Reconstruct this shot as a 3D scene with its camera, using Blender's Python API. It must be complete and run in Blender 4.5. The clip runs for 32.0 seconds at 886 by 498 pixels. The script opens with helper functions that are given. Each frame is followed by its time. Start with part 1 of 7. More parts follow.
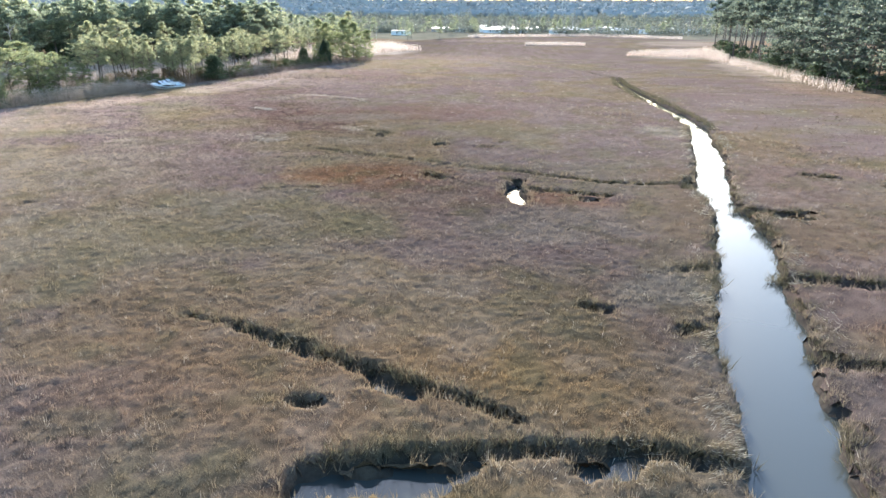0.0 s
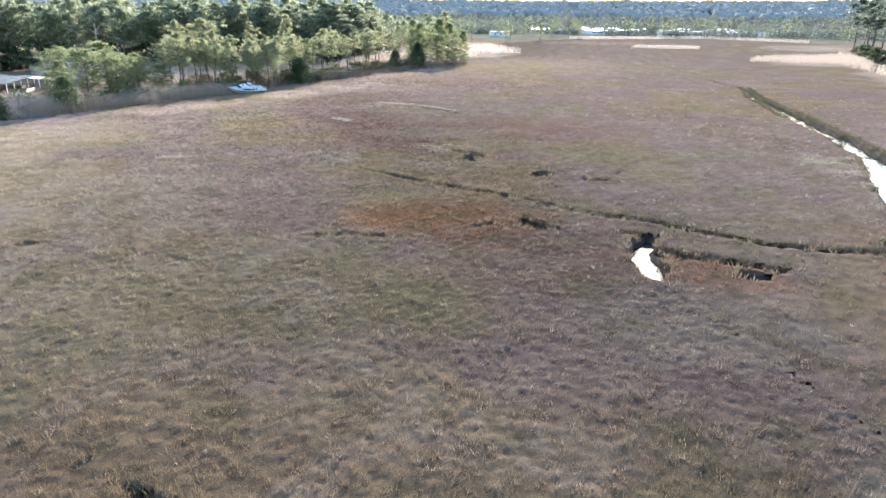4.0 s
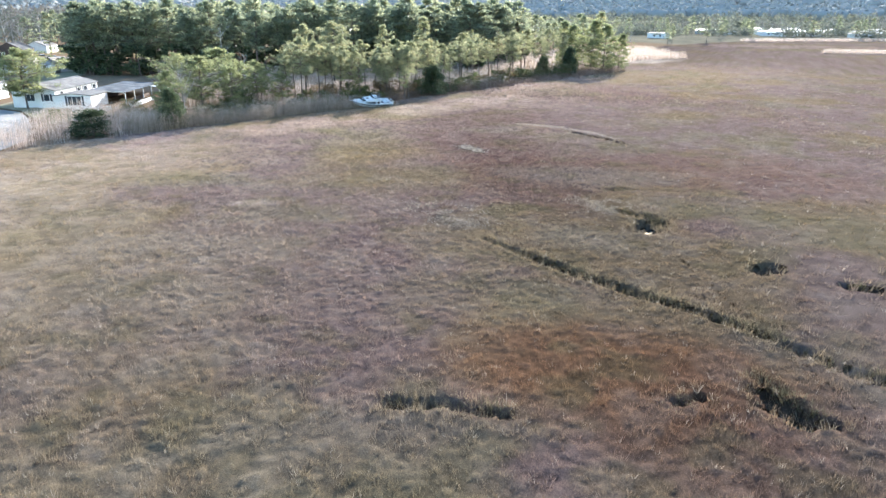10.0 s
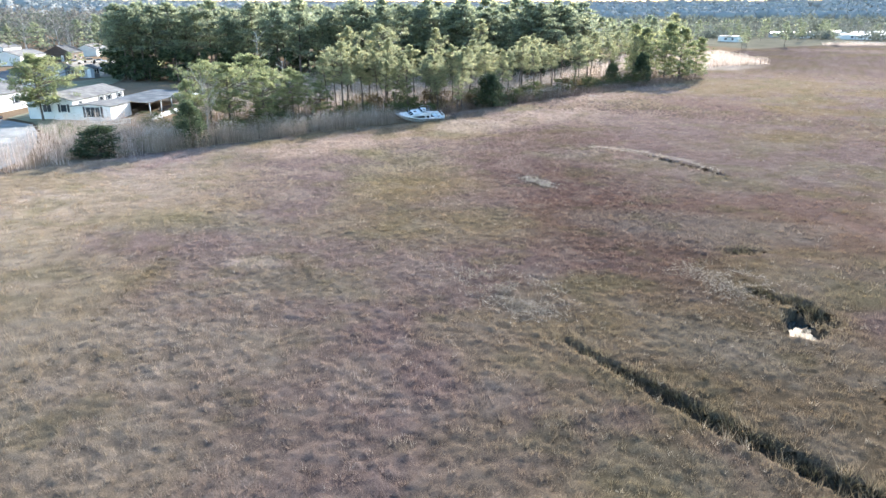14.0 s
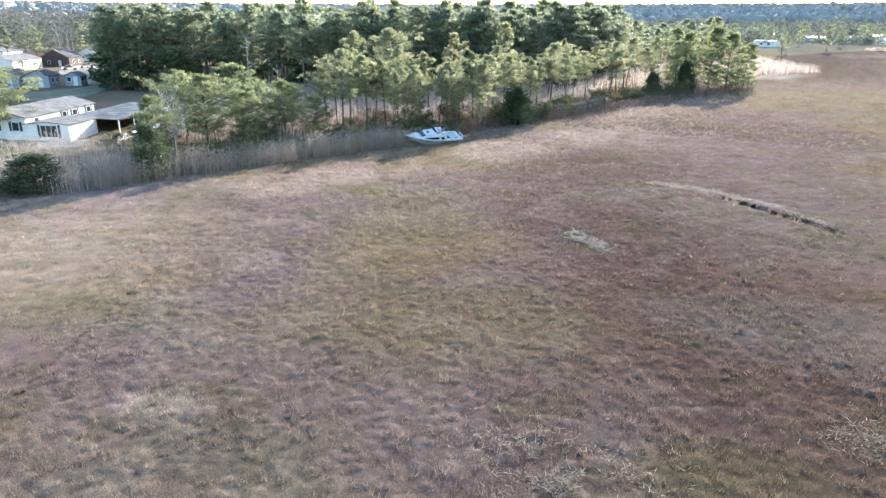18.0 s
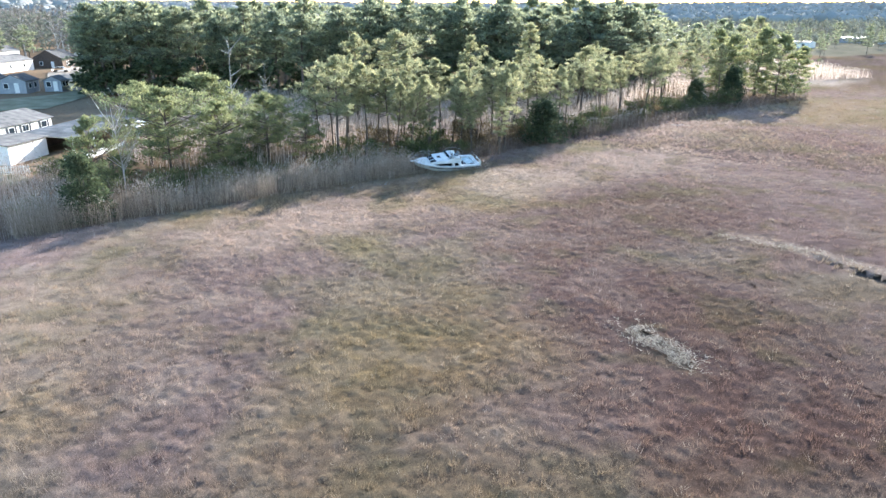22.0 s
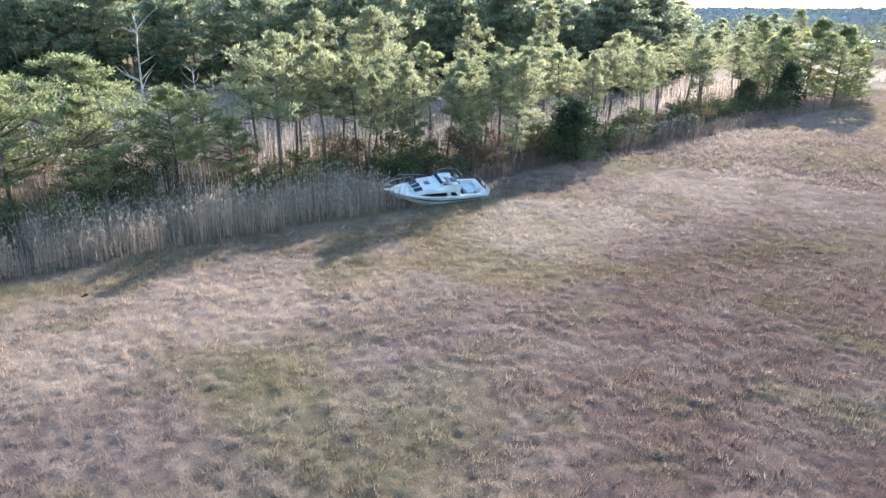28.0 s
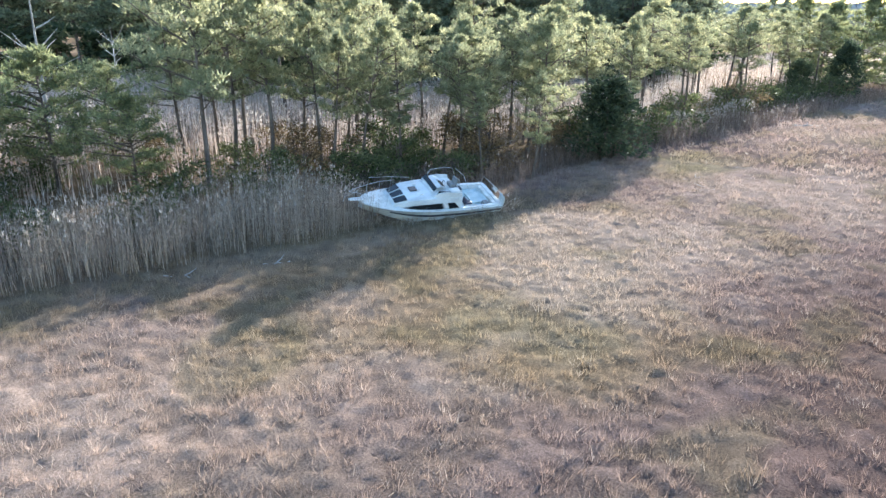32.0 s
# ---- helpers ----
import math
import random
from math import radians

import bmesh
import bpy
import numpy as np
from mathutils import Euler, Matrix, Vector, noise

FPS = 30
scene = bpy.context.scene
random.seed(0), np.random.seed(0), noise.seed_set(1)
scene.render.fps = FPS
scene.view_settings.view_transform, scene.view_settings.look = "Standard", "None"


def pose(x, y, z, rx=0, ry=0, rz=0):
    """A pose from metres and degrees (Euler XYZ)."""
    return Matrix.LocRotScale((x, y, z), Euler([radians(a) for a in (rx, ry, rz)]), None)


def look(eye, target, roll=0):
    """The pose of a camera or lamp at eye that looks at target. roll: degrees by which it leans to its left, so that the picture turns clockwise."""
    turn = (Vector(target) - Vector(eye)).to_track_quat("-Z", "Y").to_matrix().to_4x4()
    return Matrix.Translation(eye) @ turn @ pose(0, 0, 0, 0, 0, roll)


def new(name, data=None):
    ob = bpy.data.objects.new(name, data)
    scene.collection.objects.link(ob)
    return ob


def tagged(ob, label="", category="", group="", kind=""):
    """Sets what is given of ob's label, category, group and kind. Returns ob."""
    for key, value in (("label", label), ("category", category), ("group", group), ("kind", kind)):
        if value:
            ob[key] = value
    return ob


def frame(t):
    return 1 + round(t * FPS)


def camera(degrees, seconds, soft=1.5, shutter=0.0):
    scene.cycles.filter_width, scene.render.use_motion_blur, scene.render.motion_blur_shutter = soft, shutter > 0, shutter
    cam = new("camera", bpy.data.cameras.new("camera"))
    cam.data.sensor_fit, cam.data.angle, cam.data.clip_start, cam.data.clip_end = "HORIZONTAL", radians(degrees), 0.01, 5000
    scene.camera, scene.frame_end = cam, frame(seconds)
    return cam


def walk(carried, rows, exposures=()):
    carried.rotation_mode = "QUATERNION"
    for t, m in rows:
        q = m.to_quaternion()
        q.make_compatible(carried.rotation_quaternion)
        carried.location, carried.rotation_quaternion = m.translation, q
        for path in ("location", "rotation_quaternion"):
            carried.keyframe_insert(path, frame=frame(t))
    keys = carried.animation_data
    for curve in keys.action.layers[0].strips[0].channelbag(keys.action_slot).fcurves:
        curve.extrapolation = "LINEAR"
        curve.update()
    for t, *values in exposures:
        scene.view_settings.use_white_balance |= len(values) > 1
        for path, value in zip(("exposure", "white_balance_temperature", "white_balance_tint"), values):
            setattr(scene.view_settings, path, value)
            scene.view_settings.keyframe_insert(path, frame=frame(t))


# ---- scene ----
cam = camera(67.9, 32.0, soft=1.45)
ROWS = [
    (0, (0.622, 0.278, 15.465), 2.41, -19.69, 0.25),
    (0.5, (0.673, 2.252, 15.467), 3.70, -19.59, 0.06),
    (1, (0.602, 4.236, 15.466), 4.78, -19.53, 0.01),
    (1.5, (0.394, 6.357, 15.468), 5.80, -19.57, 0.12),
    (2, (0.142, 8.429, 15.438), 6.69, -19.63, 0.21),
    (2.5, (-0.171, 10.485, 15.423), 7.61, -19.67, 0.32),
    (3, (-0.503, 12.402, 15.385), 8.49, -19.69, 0.46),
    (3.5, (-0.820, 14.380, 15.332), 9.47, -19.70, 0.46),
    (5.5, (-1.986, 21.831, 15.151), 13.62, -19.54, 0.24),
    (6, (-2.372, 23.626, 15.181), 14.62, -19.56, 0.26),
    (6.5, (-2.829, 25.426, 15.210), 15.64, -19.55, 0.19),
    (7, (-3.364, 27.230, 15.244), 16.57, -19.56, 0.13),
    (7.5, (-3.974, 29.115, 15.271), 17.56, -19.55, 0.10),
    (8, (-4.612, 30.977, 15.308), 18.56, -19.54, 0.05),
    (8.5, (-5.233, 32.814, 15.353), 19.59, -19.55, 0.04),
    (9, (-5.831, 34.619, 15.403), 20.71, -19.57, 0.07),
    (9.5, (-6.557, 36.433, 15.501), 21.75, -19.63, 0.07),
    (10, (-7.238, 38.173, 15.616), 22.82, -19.72, 0.04),
    (10.5, (-7.932, 39.925, 15.715), 24.05, -19.76, -0.04),
    (11, (-8.641, 41.596, 15.781), 25.18, -19.79, -0.06),
    (11.5, (-9.496, 43.460, 15.725), 26.27, -19.78, -0.04),
    (12, (-10.489, 45.372, 15.621), 27.09, -19.69, -0.09),
    (12.5, (-11.421, 47.144, 15.522), 27.30, -19.61, -0.03),
    (13, (-12.278, 48.861, 15.449), 27.34, -19.52, 0.02),
    (13.5, (-13.177, 50.630, 15.450), 27.37, -19.49, -0.01),
    (14, (-14.031, 52.413, 15.500), 27.45, -19.53, -0.04),
    (14.5, (-14.946, 54.354, 15.545), 27.49, -19.55, -0.15),
    (16.5, (-19.052, 62.528, 15.433), 28.60, -19.44, -0.06),
    (17, (-20.091, 64.348, 15.400), 28.63, -19.35, 0.05),
    (17.5, (-21.034, 66.194, 15.399), 28.88, -19.29, 0.07),
    (18, (-21.937, 67.951, 15.427), 29.11, -19.27, 0.04),
    (18.5, (-22.851, 69.631, 15.446), 29.31, -19.24, 0.09),
    (19, (-23.832, 71.320, 15.512), 29.42, -19.28, 0.11),
    (19.5, (-24.897, 73.123, 15.585), 29.52, -19.33, 0.12),
    (20, (-25.863, 74.849, 15.601), 29.64, -19.32, 0.15),
    (20.5, (-26.841, 76.645, 15.609), 29.85, -19.31, 0.27),
    (21, (-27.714, 78.430, 15.617), 30.14, -19.29, 0.23),
    (21.5, (-28.584, 80.194, 15.654), 30.37, -19.35, 0.15),
    (22, (-29.512, 82.048, 15.688), 30.49, -19.39, 0.14),
    (22.5, (-30.501, 83.837, 15.740), 30.49, -19.38, 0.14),
    (23, (-31.545, 85.480, 15.758), 30.37, -19.38, 0.17),
    (23.5, (-32.622, 87.214, 15.672), 30.28, -19.36, 0.27),
    (24, (-33.640, 88.921, 15.473), 30.24, -19.35, 0.33),
    (24.5, (-34.670, 90.633, 15.186), 30.14, -19.31, 0.43),
    (25, (-35.642, 92.276, 14.848), 30.04, -19.29, 0.58),
    (25.5, (-36.622, 93.933, 14.524), 29.91, -19.30, 0.66),
    (27.5, (-40.606, 101.147, 12.740), 29.83, -18.92, 0.67),
    (28, (-41.646, 102.956, 12.389), 29.78, -18.99, 0.58),
    (28.5, (-42.685, 104.701, 12.001), 29.64, -18.98, 0.64),
    (29, (-43.600, 106.327, 11.609), 29.57, -18.95, 0.61),
    (29.5, (-44.506, 107.999, 11.202), 29.56, -18.91, 0.59),
    (30, (-45.465, 109.775, 10.780), 29.59, -18.90, 0.57),
    (30.5, (-46.437, 111.575, 10.363), 29.61, -18.93, 0.52),
    (31, (-47.322, 113.264, 9.941), 29.70, -18.97, 0.50),
    (31.5, (-48.211, 114.895, 9.527), 29.74, -19.00, 0.46),
    (32, (-49.013, 116.238, 9.248), 29.63, -19.18, 0.57),
]
def aim(eye, yaw, pitch, roll):
    y, p = radians(yaw), radians(pitch)
    return look(eye, Vector(eye) + Vector((-math.sin(y) * math.cos(p), math.cos(y) * math.cos(p), math.sin(p))), roll)


walk(cam, [(t, aim(eye, yaw, pitch, roll)) for t, eye, yaw, pitch, roll in ROWS])

# ---- sky, sun and exposure ----
SUN_AZ, SUN_EL = radians(-2.0), radians(18.5)  # clockwise from +y
world = bpy.data.worlds.new("sky")
scene.world = world
world.use_nodes = True
wn = world.node_tree.nodes
sky = wn.new("ShaderNodeTexSky")
sky.sky_type = "NISHITA"
sky.sun_disc = False
sky.sun_elevation, sky.sun_rotation = SUN_EL, SUN_AZ
sky.air_density, sky.dust_density, sky.ozone_density = 1.0, 1.0, 1.3
hazy = wn.new("ShaderNodeHueSaturation")
hazy.inputs["Saturation"].default_value = 1.2
world.node_tree.links.new(sky.outputs[0], hazy.inputs["Color"])
world.node_tree.links.new(hazy.outputs[0], wn["Background"].inputs[0])
wn["Background"].inputs[1].default_value = 0.18
sun = new("sun", bpy.data.lights.new("sun", "SUN"))
sun.data.energy, sun.data.angle, sun.data.color = 5.0, radians(0.6), (1.0, 0.985, 0.955)
toward_sun = Vector((math.sin(SUN_AZ) * math.cos(SUN_EL), math.cos(SUN_AZ) * math.cos(SUN_EL), math.sin(SUN_EL)))
sun.matrix_basis = look((0, 0, 60), Vector((0, 0, 60)) - toward_sun)
scene.view_settings.exposure = 1.72


# ---- materials ----
def material(name, rough=0.8, metal=0.0, spec=0.3):
    m = bpy.data.materials.new(name)
    m.use_nodes = True
    b = m.node_tree.nodes["Principled BSDF"]
    b.inputs["Roughness"].default_value, b.inputs["Metallic"].default_value = rough, metal
    b.inputs["Specular IOR Level"].default_value = spec
    return m, m.node_tree.nodes, m.node_tree.links, b


def ramp_node(nodes, stops):
    r = nodes.new("ShaderNodeValToRGB")
    el = r.color_ramp.elements
    while len(el) < len(stops):
        el.new(0.5)
    for e, (p, c) in zip(el, stops):
        e.position, e.color = p, (*c, 1)
    return r


def worn(name, colours, scale, rough=0.8, metal=0.0, bump=0.0, detail=5.0, spec=0.3, stretch=(1, 1, 1), fine=0.0):
    """Two scales of noise through a colour ramp, with relief."""
    m, n, l, b = material(name, rough, metal, spec)
    co = n.new("ShaderNodeTexCoord")
    mp = n.new("ShaderNodeMapping")
    mp.inputs["Scale"].default_value = stretch
    l.new(co.outputs["Object"], mp.inputs[0])
    big, small = n.new("ShaderNodeTexNoise"), n.new("ShaderNodeTexNoise")
    big.inputs["Scale"].default_value, big.inputs["Detail"].default_value = scale, detail
    small.inputs["Scale"].default_value, small.inputs["Detail"].default_value = (fine or scale * 9), 3.0
    mix = n.new("ShaderNodeMath")
    mix.operation = "MULTIPLY_ADD"
    mix.inputs[1].default_value = 0.35
    l.new(mp.outputs[0], big.inputs[0])
    l.new(mp.outputs[0], small.inputs[0])
    l.new(small.outputs[0], mix.inputs[0])
    sub = n.new("ShaderNodeMath")
    sub.operation = "SUBTRACT"
    sub.inputs[1].default_value = 0.175
    l.new(big.outputs[0], sub.inputs[0])
    l.new(sub.outputs[0], mix.inputs[2])
    k = len(colours)
    r = ramp_node(n, [(0.3 + 0.4 * i / max(1, k - 1), c) for i, c in enumerate(colours)])
    l.new(mix.outputs[0], r.inputs[0])
    l.new(r.outputs[0], b.inputs["Base Color"])
    if bump:
        bp = n.new("ShaderNodeBump")
        bp.inputs["Strength"].default_value, bp.inputs["Distance"].default_value = bump, 0.05
        l.new(small.outputs[0], bp.inputs["Height"])
        l.new(bp.outputs[0], b.inputs["Normal"])
    return m


def leafy(name, colours, through_light=0.35, rough=0.55, attribute=False, spread=0.35):
    """Leaf, needle or blade: each piece has its own shade, and light comes through it."""
    m, n, l, b = material(name, rough, 0.0, 0.12)
    geo, info = n.new("ShaderNodeNewGeometry"), n.new("ShaderNodeObjectInfo")
    if attribute:
        at = n.new("ShaderNodeAttribute")
        at.attribute_name = "tint"
        base = at.outputs["Color"]
    else:
        r = ramp_node(n, [(i / max(1, len(colours) - 1), c) for i, c in enumerate(colours)])
        ad = n.new("ShaderNodeMath")
        ad.operation = "MULTIPLY_ADD"
        ad.inputs[1].default_value = 0.55
        sc = n.new("ShaderNodeMath")
        sc.operation = "MULTIPLY"
        sc.inputs[1].default_value = 0.45
        l.new(geo.outputs["Random Per Island"], ad.inputs[0])
        l.new(info.outputs["Random"], sc.inputs[0])
        l.new(sc.outputs[0], ad.inputs[2])
        l.new(ad.outputs[0], r.inputs[0])
        base = r.outputs[0]
    hsv = n.new("ShaderNodeHueSaturation")
    mr = n.new("ShaderNodeMapRange")
    mr.inputs["To Min"].default_value, mr.inputs["To Max"].default_value = 1 - spread, 1 + spread
    l.new(geo.outputs["Random Per Island"], mr.inputs["Value"])
    l.new(mr.outputs[0], hsv.inputs["Value"])
    l.new(base, hsv.inputs["Color"])
    l.new(hsv.outputs[0], b.inputs["Base Color"])
    if through_light:
        tr, mx = n.new("ShaderNodeBsdfTranslucent"), n.new("ShaderNodeMixShader")
        mx.inputs[0].default_value = through_light
        l.new(hsv.outputs[0], tr.inputs[0])
        l.new(b.outputs[0], mx.inputs[1])
        l.new(tr.outputs[0], mx.inputs[2])
        l.new(mx.outputs[0], n["Material Output"].inputs[0])
    return m


GRASS = leafy("marsh_grass", None, 0.48, 0.8, attribute=True, spread=0.16)
REED = leafy("reed_straw", [(0.22, 0.17, 0.13), (0.38, 0.30, 0.235), (0.52, 0.43, 0.35)], 0.35, 0.7)
BROWN_REED = leafy("russet_reed", [(0.15, 0.11, 0.09), (0.23, 0.17, 0.14), (0.31, 0.24, 0.2)], 0.35, 0.7)
PALE_REED = leafy("bleached_reed", [(0.40, 0.31, 0.255), (0.56, 0.45, 0.385), (0.68, 0.58, 0.51)], 0.4, 0.7)
PLUME = leafy("reed_plume", [(0.42, 0.36, 0.31), (0.6, 0.53, 0.47)], 0.45, 0.8)
NEEDLE = leafy("pine_needles", None, 0.6, 0.5, attribute=True, spread=0.22)
SHADES = {"front": [(0.195, 0.215, 0.13), (0.3, 0.31, 0.18), (0.43, 0.41, 0.23)], "dark": [(0.16, 0.19, 0.14), (0.245, 0.275, 0.175), (0.37, 0.38, 0.235)],
          "mid": [(0.15, 0.18, 0.095), (0.235, 0.26, 0.135), (0.36, 0.36, 0.18)], "deep": [(0.07, 0.092, 0.075), (0.11, 0.135, 0.105), (0.17, 0.195, 0.145)]}
CEDAR = leafy("cedar_sprays", [(0.05, 0.068, 0.045), (0.08, 0.105, 0.06), (0.125, 0.15, 0.08)], 0.4, 0.6)
SHRUB = leafy("shrub_leaves", [(0.075, 0.095, 0.045), (0.125, 0.145, 0.065), (0.19, 0.19, 0.085)], 0.45, 0.5)
RUST = leafy("rusty_leaves", [(0.13, 0.09, 0.05), (0.2, 0.14, 0.075), (0.28, 0.2, 0.11)], 0.35, 0.6)
TWIG = leafy("bare_twigs", [(0.12, 0.105, 0.095), (0.2, 0.175, 0.155), (0.27, 0.24, 0.21)], 0.0, 0.8)
BARK = worn("pine_bark", [(0.07, 0.052, 0.042), (0.15, 0.115, 0.095), (0.23, 0.19, 0.165)], 3.0, 0.9, bump=0.6, stretch=(1, 1, 0.3))
GREY_BARK = worn("weathered_bark", [(0.2, 0.185, 0.17), (0.38, 0.36, 0.335), (0.52, 0.5, 0.47)], 3.0, 0.85, bump=0.4, stretch=(1, 1, 0.25))

# ---- shared builders ----
_table = np.random.RandomState(7).rand(512, 512)


def field(x, y, size, seed=0):
    """Smooth value noise in 0..1 over the plan, with features of that size in metres."""
    x, y = np.asarray(x, float) / size + seed * 17.31, np.asarray(y, float) / size + seed * 9.77
    i, j = np.floor(x).astype(int), np.floor(y).astype(int)
    u, v = x - i, y - j
    u, v = u * u * (3 - 2 * u), v * v * (3 - 2 * v)
    g = lambda a, b: _table[a % 512, b % 512]
    return (g(i, j) * (1 - u) + g(i + 1, j) * u) * (1 - v) + (g(i, j + 1) * (1 - u) + g(i + 1, j + 1) * u) * v


def fbm(x, y, size, seed=0, octaves=4):
    s, w, t = 0.0, 1.0, 0.0
    for k in range(octaves):
        s, t = s + w * field(x, y, size / 2 ** k, seed + 3 * k), t + w
        w *= 0.55
    return s / t


def to_line(x, y, pts):
    """Distance from plan points to a polyline, and the width there (third value of its points)."""
    best, wid = np.full(np.shape(x), 1e9), np.zeros(np.shape(x))
    for (ax, ay, aw), (bx, by, bw) in zip(pts, pts[1:]):
        dx, dy = bx - ax, by - ay
        t = np.clip(((x - ax) * dx + (y - ay) * dy) / (dx * dx + dy * dy + 1e-9), 0, 1)
        d = np.hypot(x - ax - t * dx, y - ay - t * dy)
        w = aw + t * (bw - aw)
        k = d - w < best - wid
        best, wid = np.where(k, d, best), np.where(k, w, wid)
    return best, wid


def inside(x, y, poly):
    x, y = np.asarray(x, float), np.asarray(y, float)
    r = np.zeros(x.shape, bool)
    for (ax, ay), (bx, by) in zip(poly, poly[1:] + poly[:1]):
        if ay != by:
            r ^= ((ay > y) != (by > y)) & (x < (bx - ax) * (y - ay) / (by - ay) + ax)
    return r


def arrays_mesh(name, verts, faces, mats, tint=None, index=None, smooth=False):
    """A mesh from numpy arrays: faces (n, 3) or (n, 4)."""
    me = bpy.data.meshes.new(name)
    n, k = faces.shape
    me.vertices.add(len(verts))
    me.vertices.foreach_set("co", np.ascontiguousarray(verts, np.float32).ravel())
    me.loops.add(n * k)
    me.loops.foreach_set("vertex_index", np.ascontiguousarray(faces, np.int32).ravel())
    me.polygons.add(n)
    me.polygons.foreach_set("loop_start", np.arange(0, n * k, k, dtype=np.int32))
    me.polygons.foreach_set("loop_total", np.full(n, k, np.int32))
    if index is not None:
        me.polygons.foreach_set("material_index", np.ascontiguousarray(index, np.int32))
    me.polygons.foreach_set("use_smooth", np.full(n, smooth))
    for m in mats:
        me.materials.append(m)
    if tint is not None:
        a = me.attributes.new("tint", "FLOAT_COLOR", "POINT")
        a.data.foreach_set("color", np.concatenate([tint, np.ones((len(tint), 1))], 1).astype(np.float32).ravel())
    me.update(calc_edges=True)
    return me


def part(name, bm, mat, parent=None, label=""):
    """Links a bmesh, or a mesh that is ready, as one object under a thing or a part."""
    if isinstance(bm, bpy.types.Mesh):
        me = bm
    else:
        me = bpy.data.meshes.new(name)
        bm.normal_update()
        bm.to_mesh(me)
        bm.free()
        me.materials.append(mat)
    ob = new(name, me)
    ob.parent = parent
    if label:
        tagged(ob, label)
    return ob


def thing(name, m, label, category, group="", kind=""):
    ob = new(name)
    ob.matrix_basis = m
    ob.empty_display_size = 0.2
    return tagged(ob, label, category, group, kind)


def box(bm, x0, x1, y0, y1, z0, z1, bevel=0.0):
    r = bmesh.ops.create_cube(bm, size=1.0)
    for v in r["verts"]:
        v.co = Vector((x0 + (v.co.x + 0.5) * (x1 - x0), y0 + (v.co.y + 0.5) * (y1 - y0), z0 + (v.co.z + 0.5) * (z1 - z0)))
    if bevel:
        es = list({e for v in r["verts"] for e in v.link_edges})
        bmesh.ops.bevel(bm, geom=es, offset=bevel, segments=2, affect="EDGES", profile=0.5)
    return bm


def boxed(*a, bevel=0.0):
    return box(bmesh.new(), *a, bevel=bevel)


def tube_arrays(path, radii, sides):
    """Rings round a path of points: arrays of vertices and quads."""
    path = np.asarray(path, float)
    d = np.gradient(path, axis=0)
    d /= np.linalg.norm(d, axis=1)[:, None] + 1e-9
    ref = np.where(np.abs(d[:, 2:3]) > 0.9, [[1.0, 0, 0]], [[0, 0, 1.0]])
    a = np.cross(d, ref)
    a /= np.linalg.norm(a, axis=1)[:, None] + 1e-9
    b = np.cross(d, a)
    th = np.linspace(0, 2 * np.pi, sides, endpoint=False)
    v = path[:, None] + np.asarray(radii)[:, None, None] * (np.cos(th)[None, :, None] * a[:, None] + np.sin(th)[None, :, None] * b[:, None])
    n = len(path)
    i = np.arange(n - 1)[:, None] * sides
    k = np.arange(sides)[None]
    f = np.stack([i + k, i + (k + 1) % sides, i + sides + (k + 1) % sides, i + sides + k], -1).reshape(-1, 4)
    return v.reshape(-1, 3), f


def joined(pieces):
    vs, fs, o = [], [], 0
    for v, f in pieces:
        vs.append(v)
        fs.append(f + o)
        o += len(v)
    return np.concatenate(vs), np.concatenate(fs)


def tube(name, path, radius, mat, parent=None, sides=8, label="", closed_ends=True):
    radii = [radius] * len(path) if np.isscalar(radius) else radius
    v, f = tube_arrays(path, radii, sides)
    me = arrays_mesh(name, v, f, [mat], smooth=True)
    return part(name, me, mat, parent, label)


def clump_tint(rng, shades, n, per):
    """One shade for each of n clumps, for the three corners of each of its needles."""
    u, c = rng.rand(n) * (len(shades) - 1), np.array(shades)
    i = np.minimum(u.astype(int), len(shades) - 2)
    return np.repeat(c[i] + (c[i + 1] - c[i]) * (u - i)[:, None], per * 3, 0)


def spikes(rng, centres, spread, length, width, flat=0.6, up=0.3, outward=None):
    """Single triangles (needles, sprays, leaves) scattered round centres: (n, 3) points, spread a radius each or one for all."""
    n = len(centres)
    off = rng.normal(size=(n, 3))
    off /= np.linalg.norm(off, axis=1)[:, None]
    off *= (rng.rand(n, 1) ** 0.4)
    off[:, 2] *= flat
    p = centres + off * np.asarray(spread).reshape(-1, 1)
    d = off + rng.normal(size=(n, 3)) * 0.45 + np.array([0, 0, up])
    if outward is not None:
        d += outward
    d /= np.linalg.norm(d, axis=1)[:, None]
    s = np.cross(d, rng.normal(size=(n, 3)))
    s /= np.linalg.norm(s, axis=1)[:, None] + 1e-9
    ln = length * rng.uniform(0.7, 1.3, (n, 1))
    w = width * rng.uniform(0.7, 1.3, (n, 1))
    v = np.stack([p - s * w, p + s * w, p + d * ln], 1).reshape(-1, 3)
    return v


def tris(n):
    return np.arange(n * 3).reshape(-1, 3)

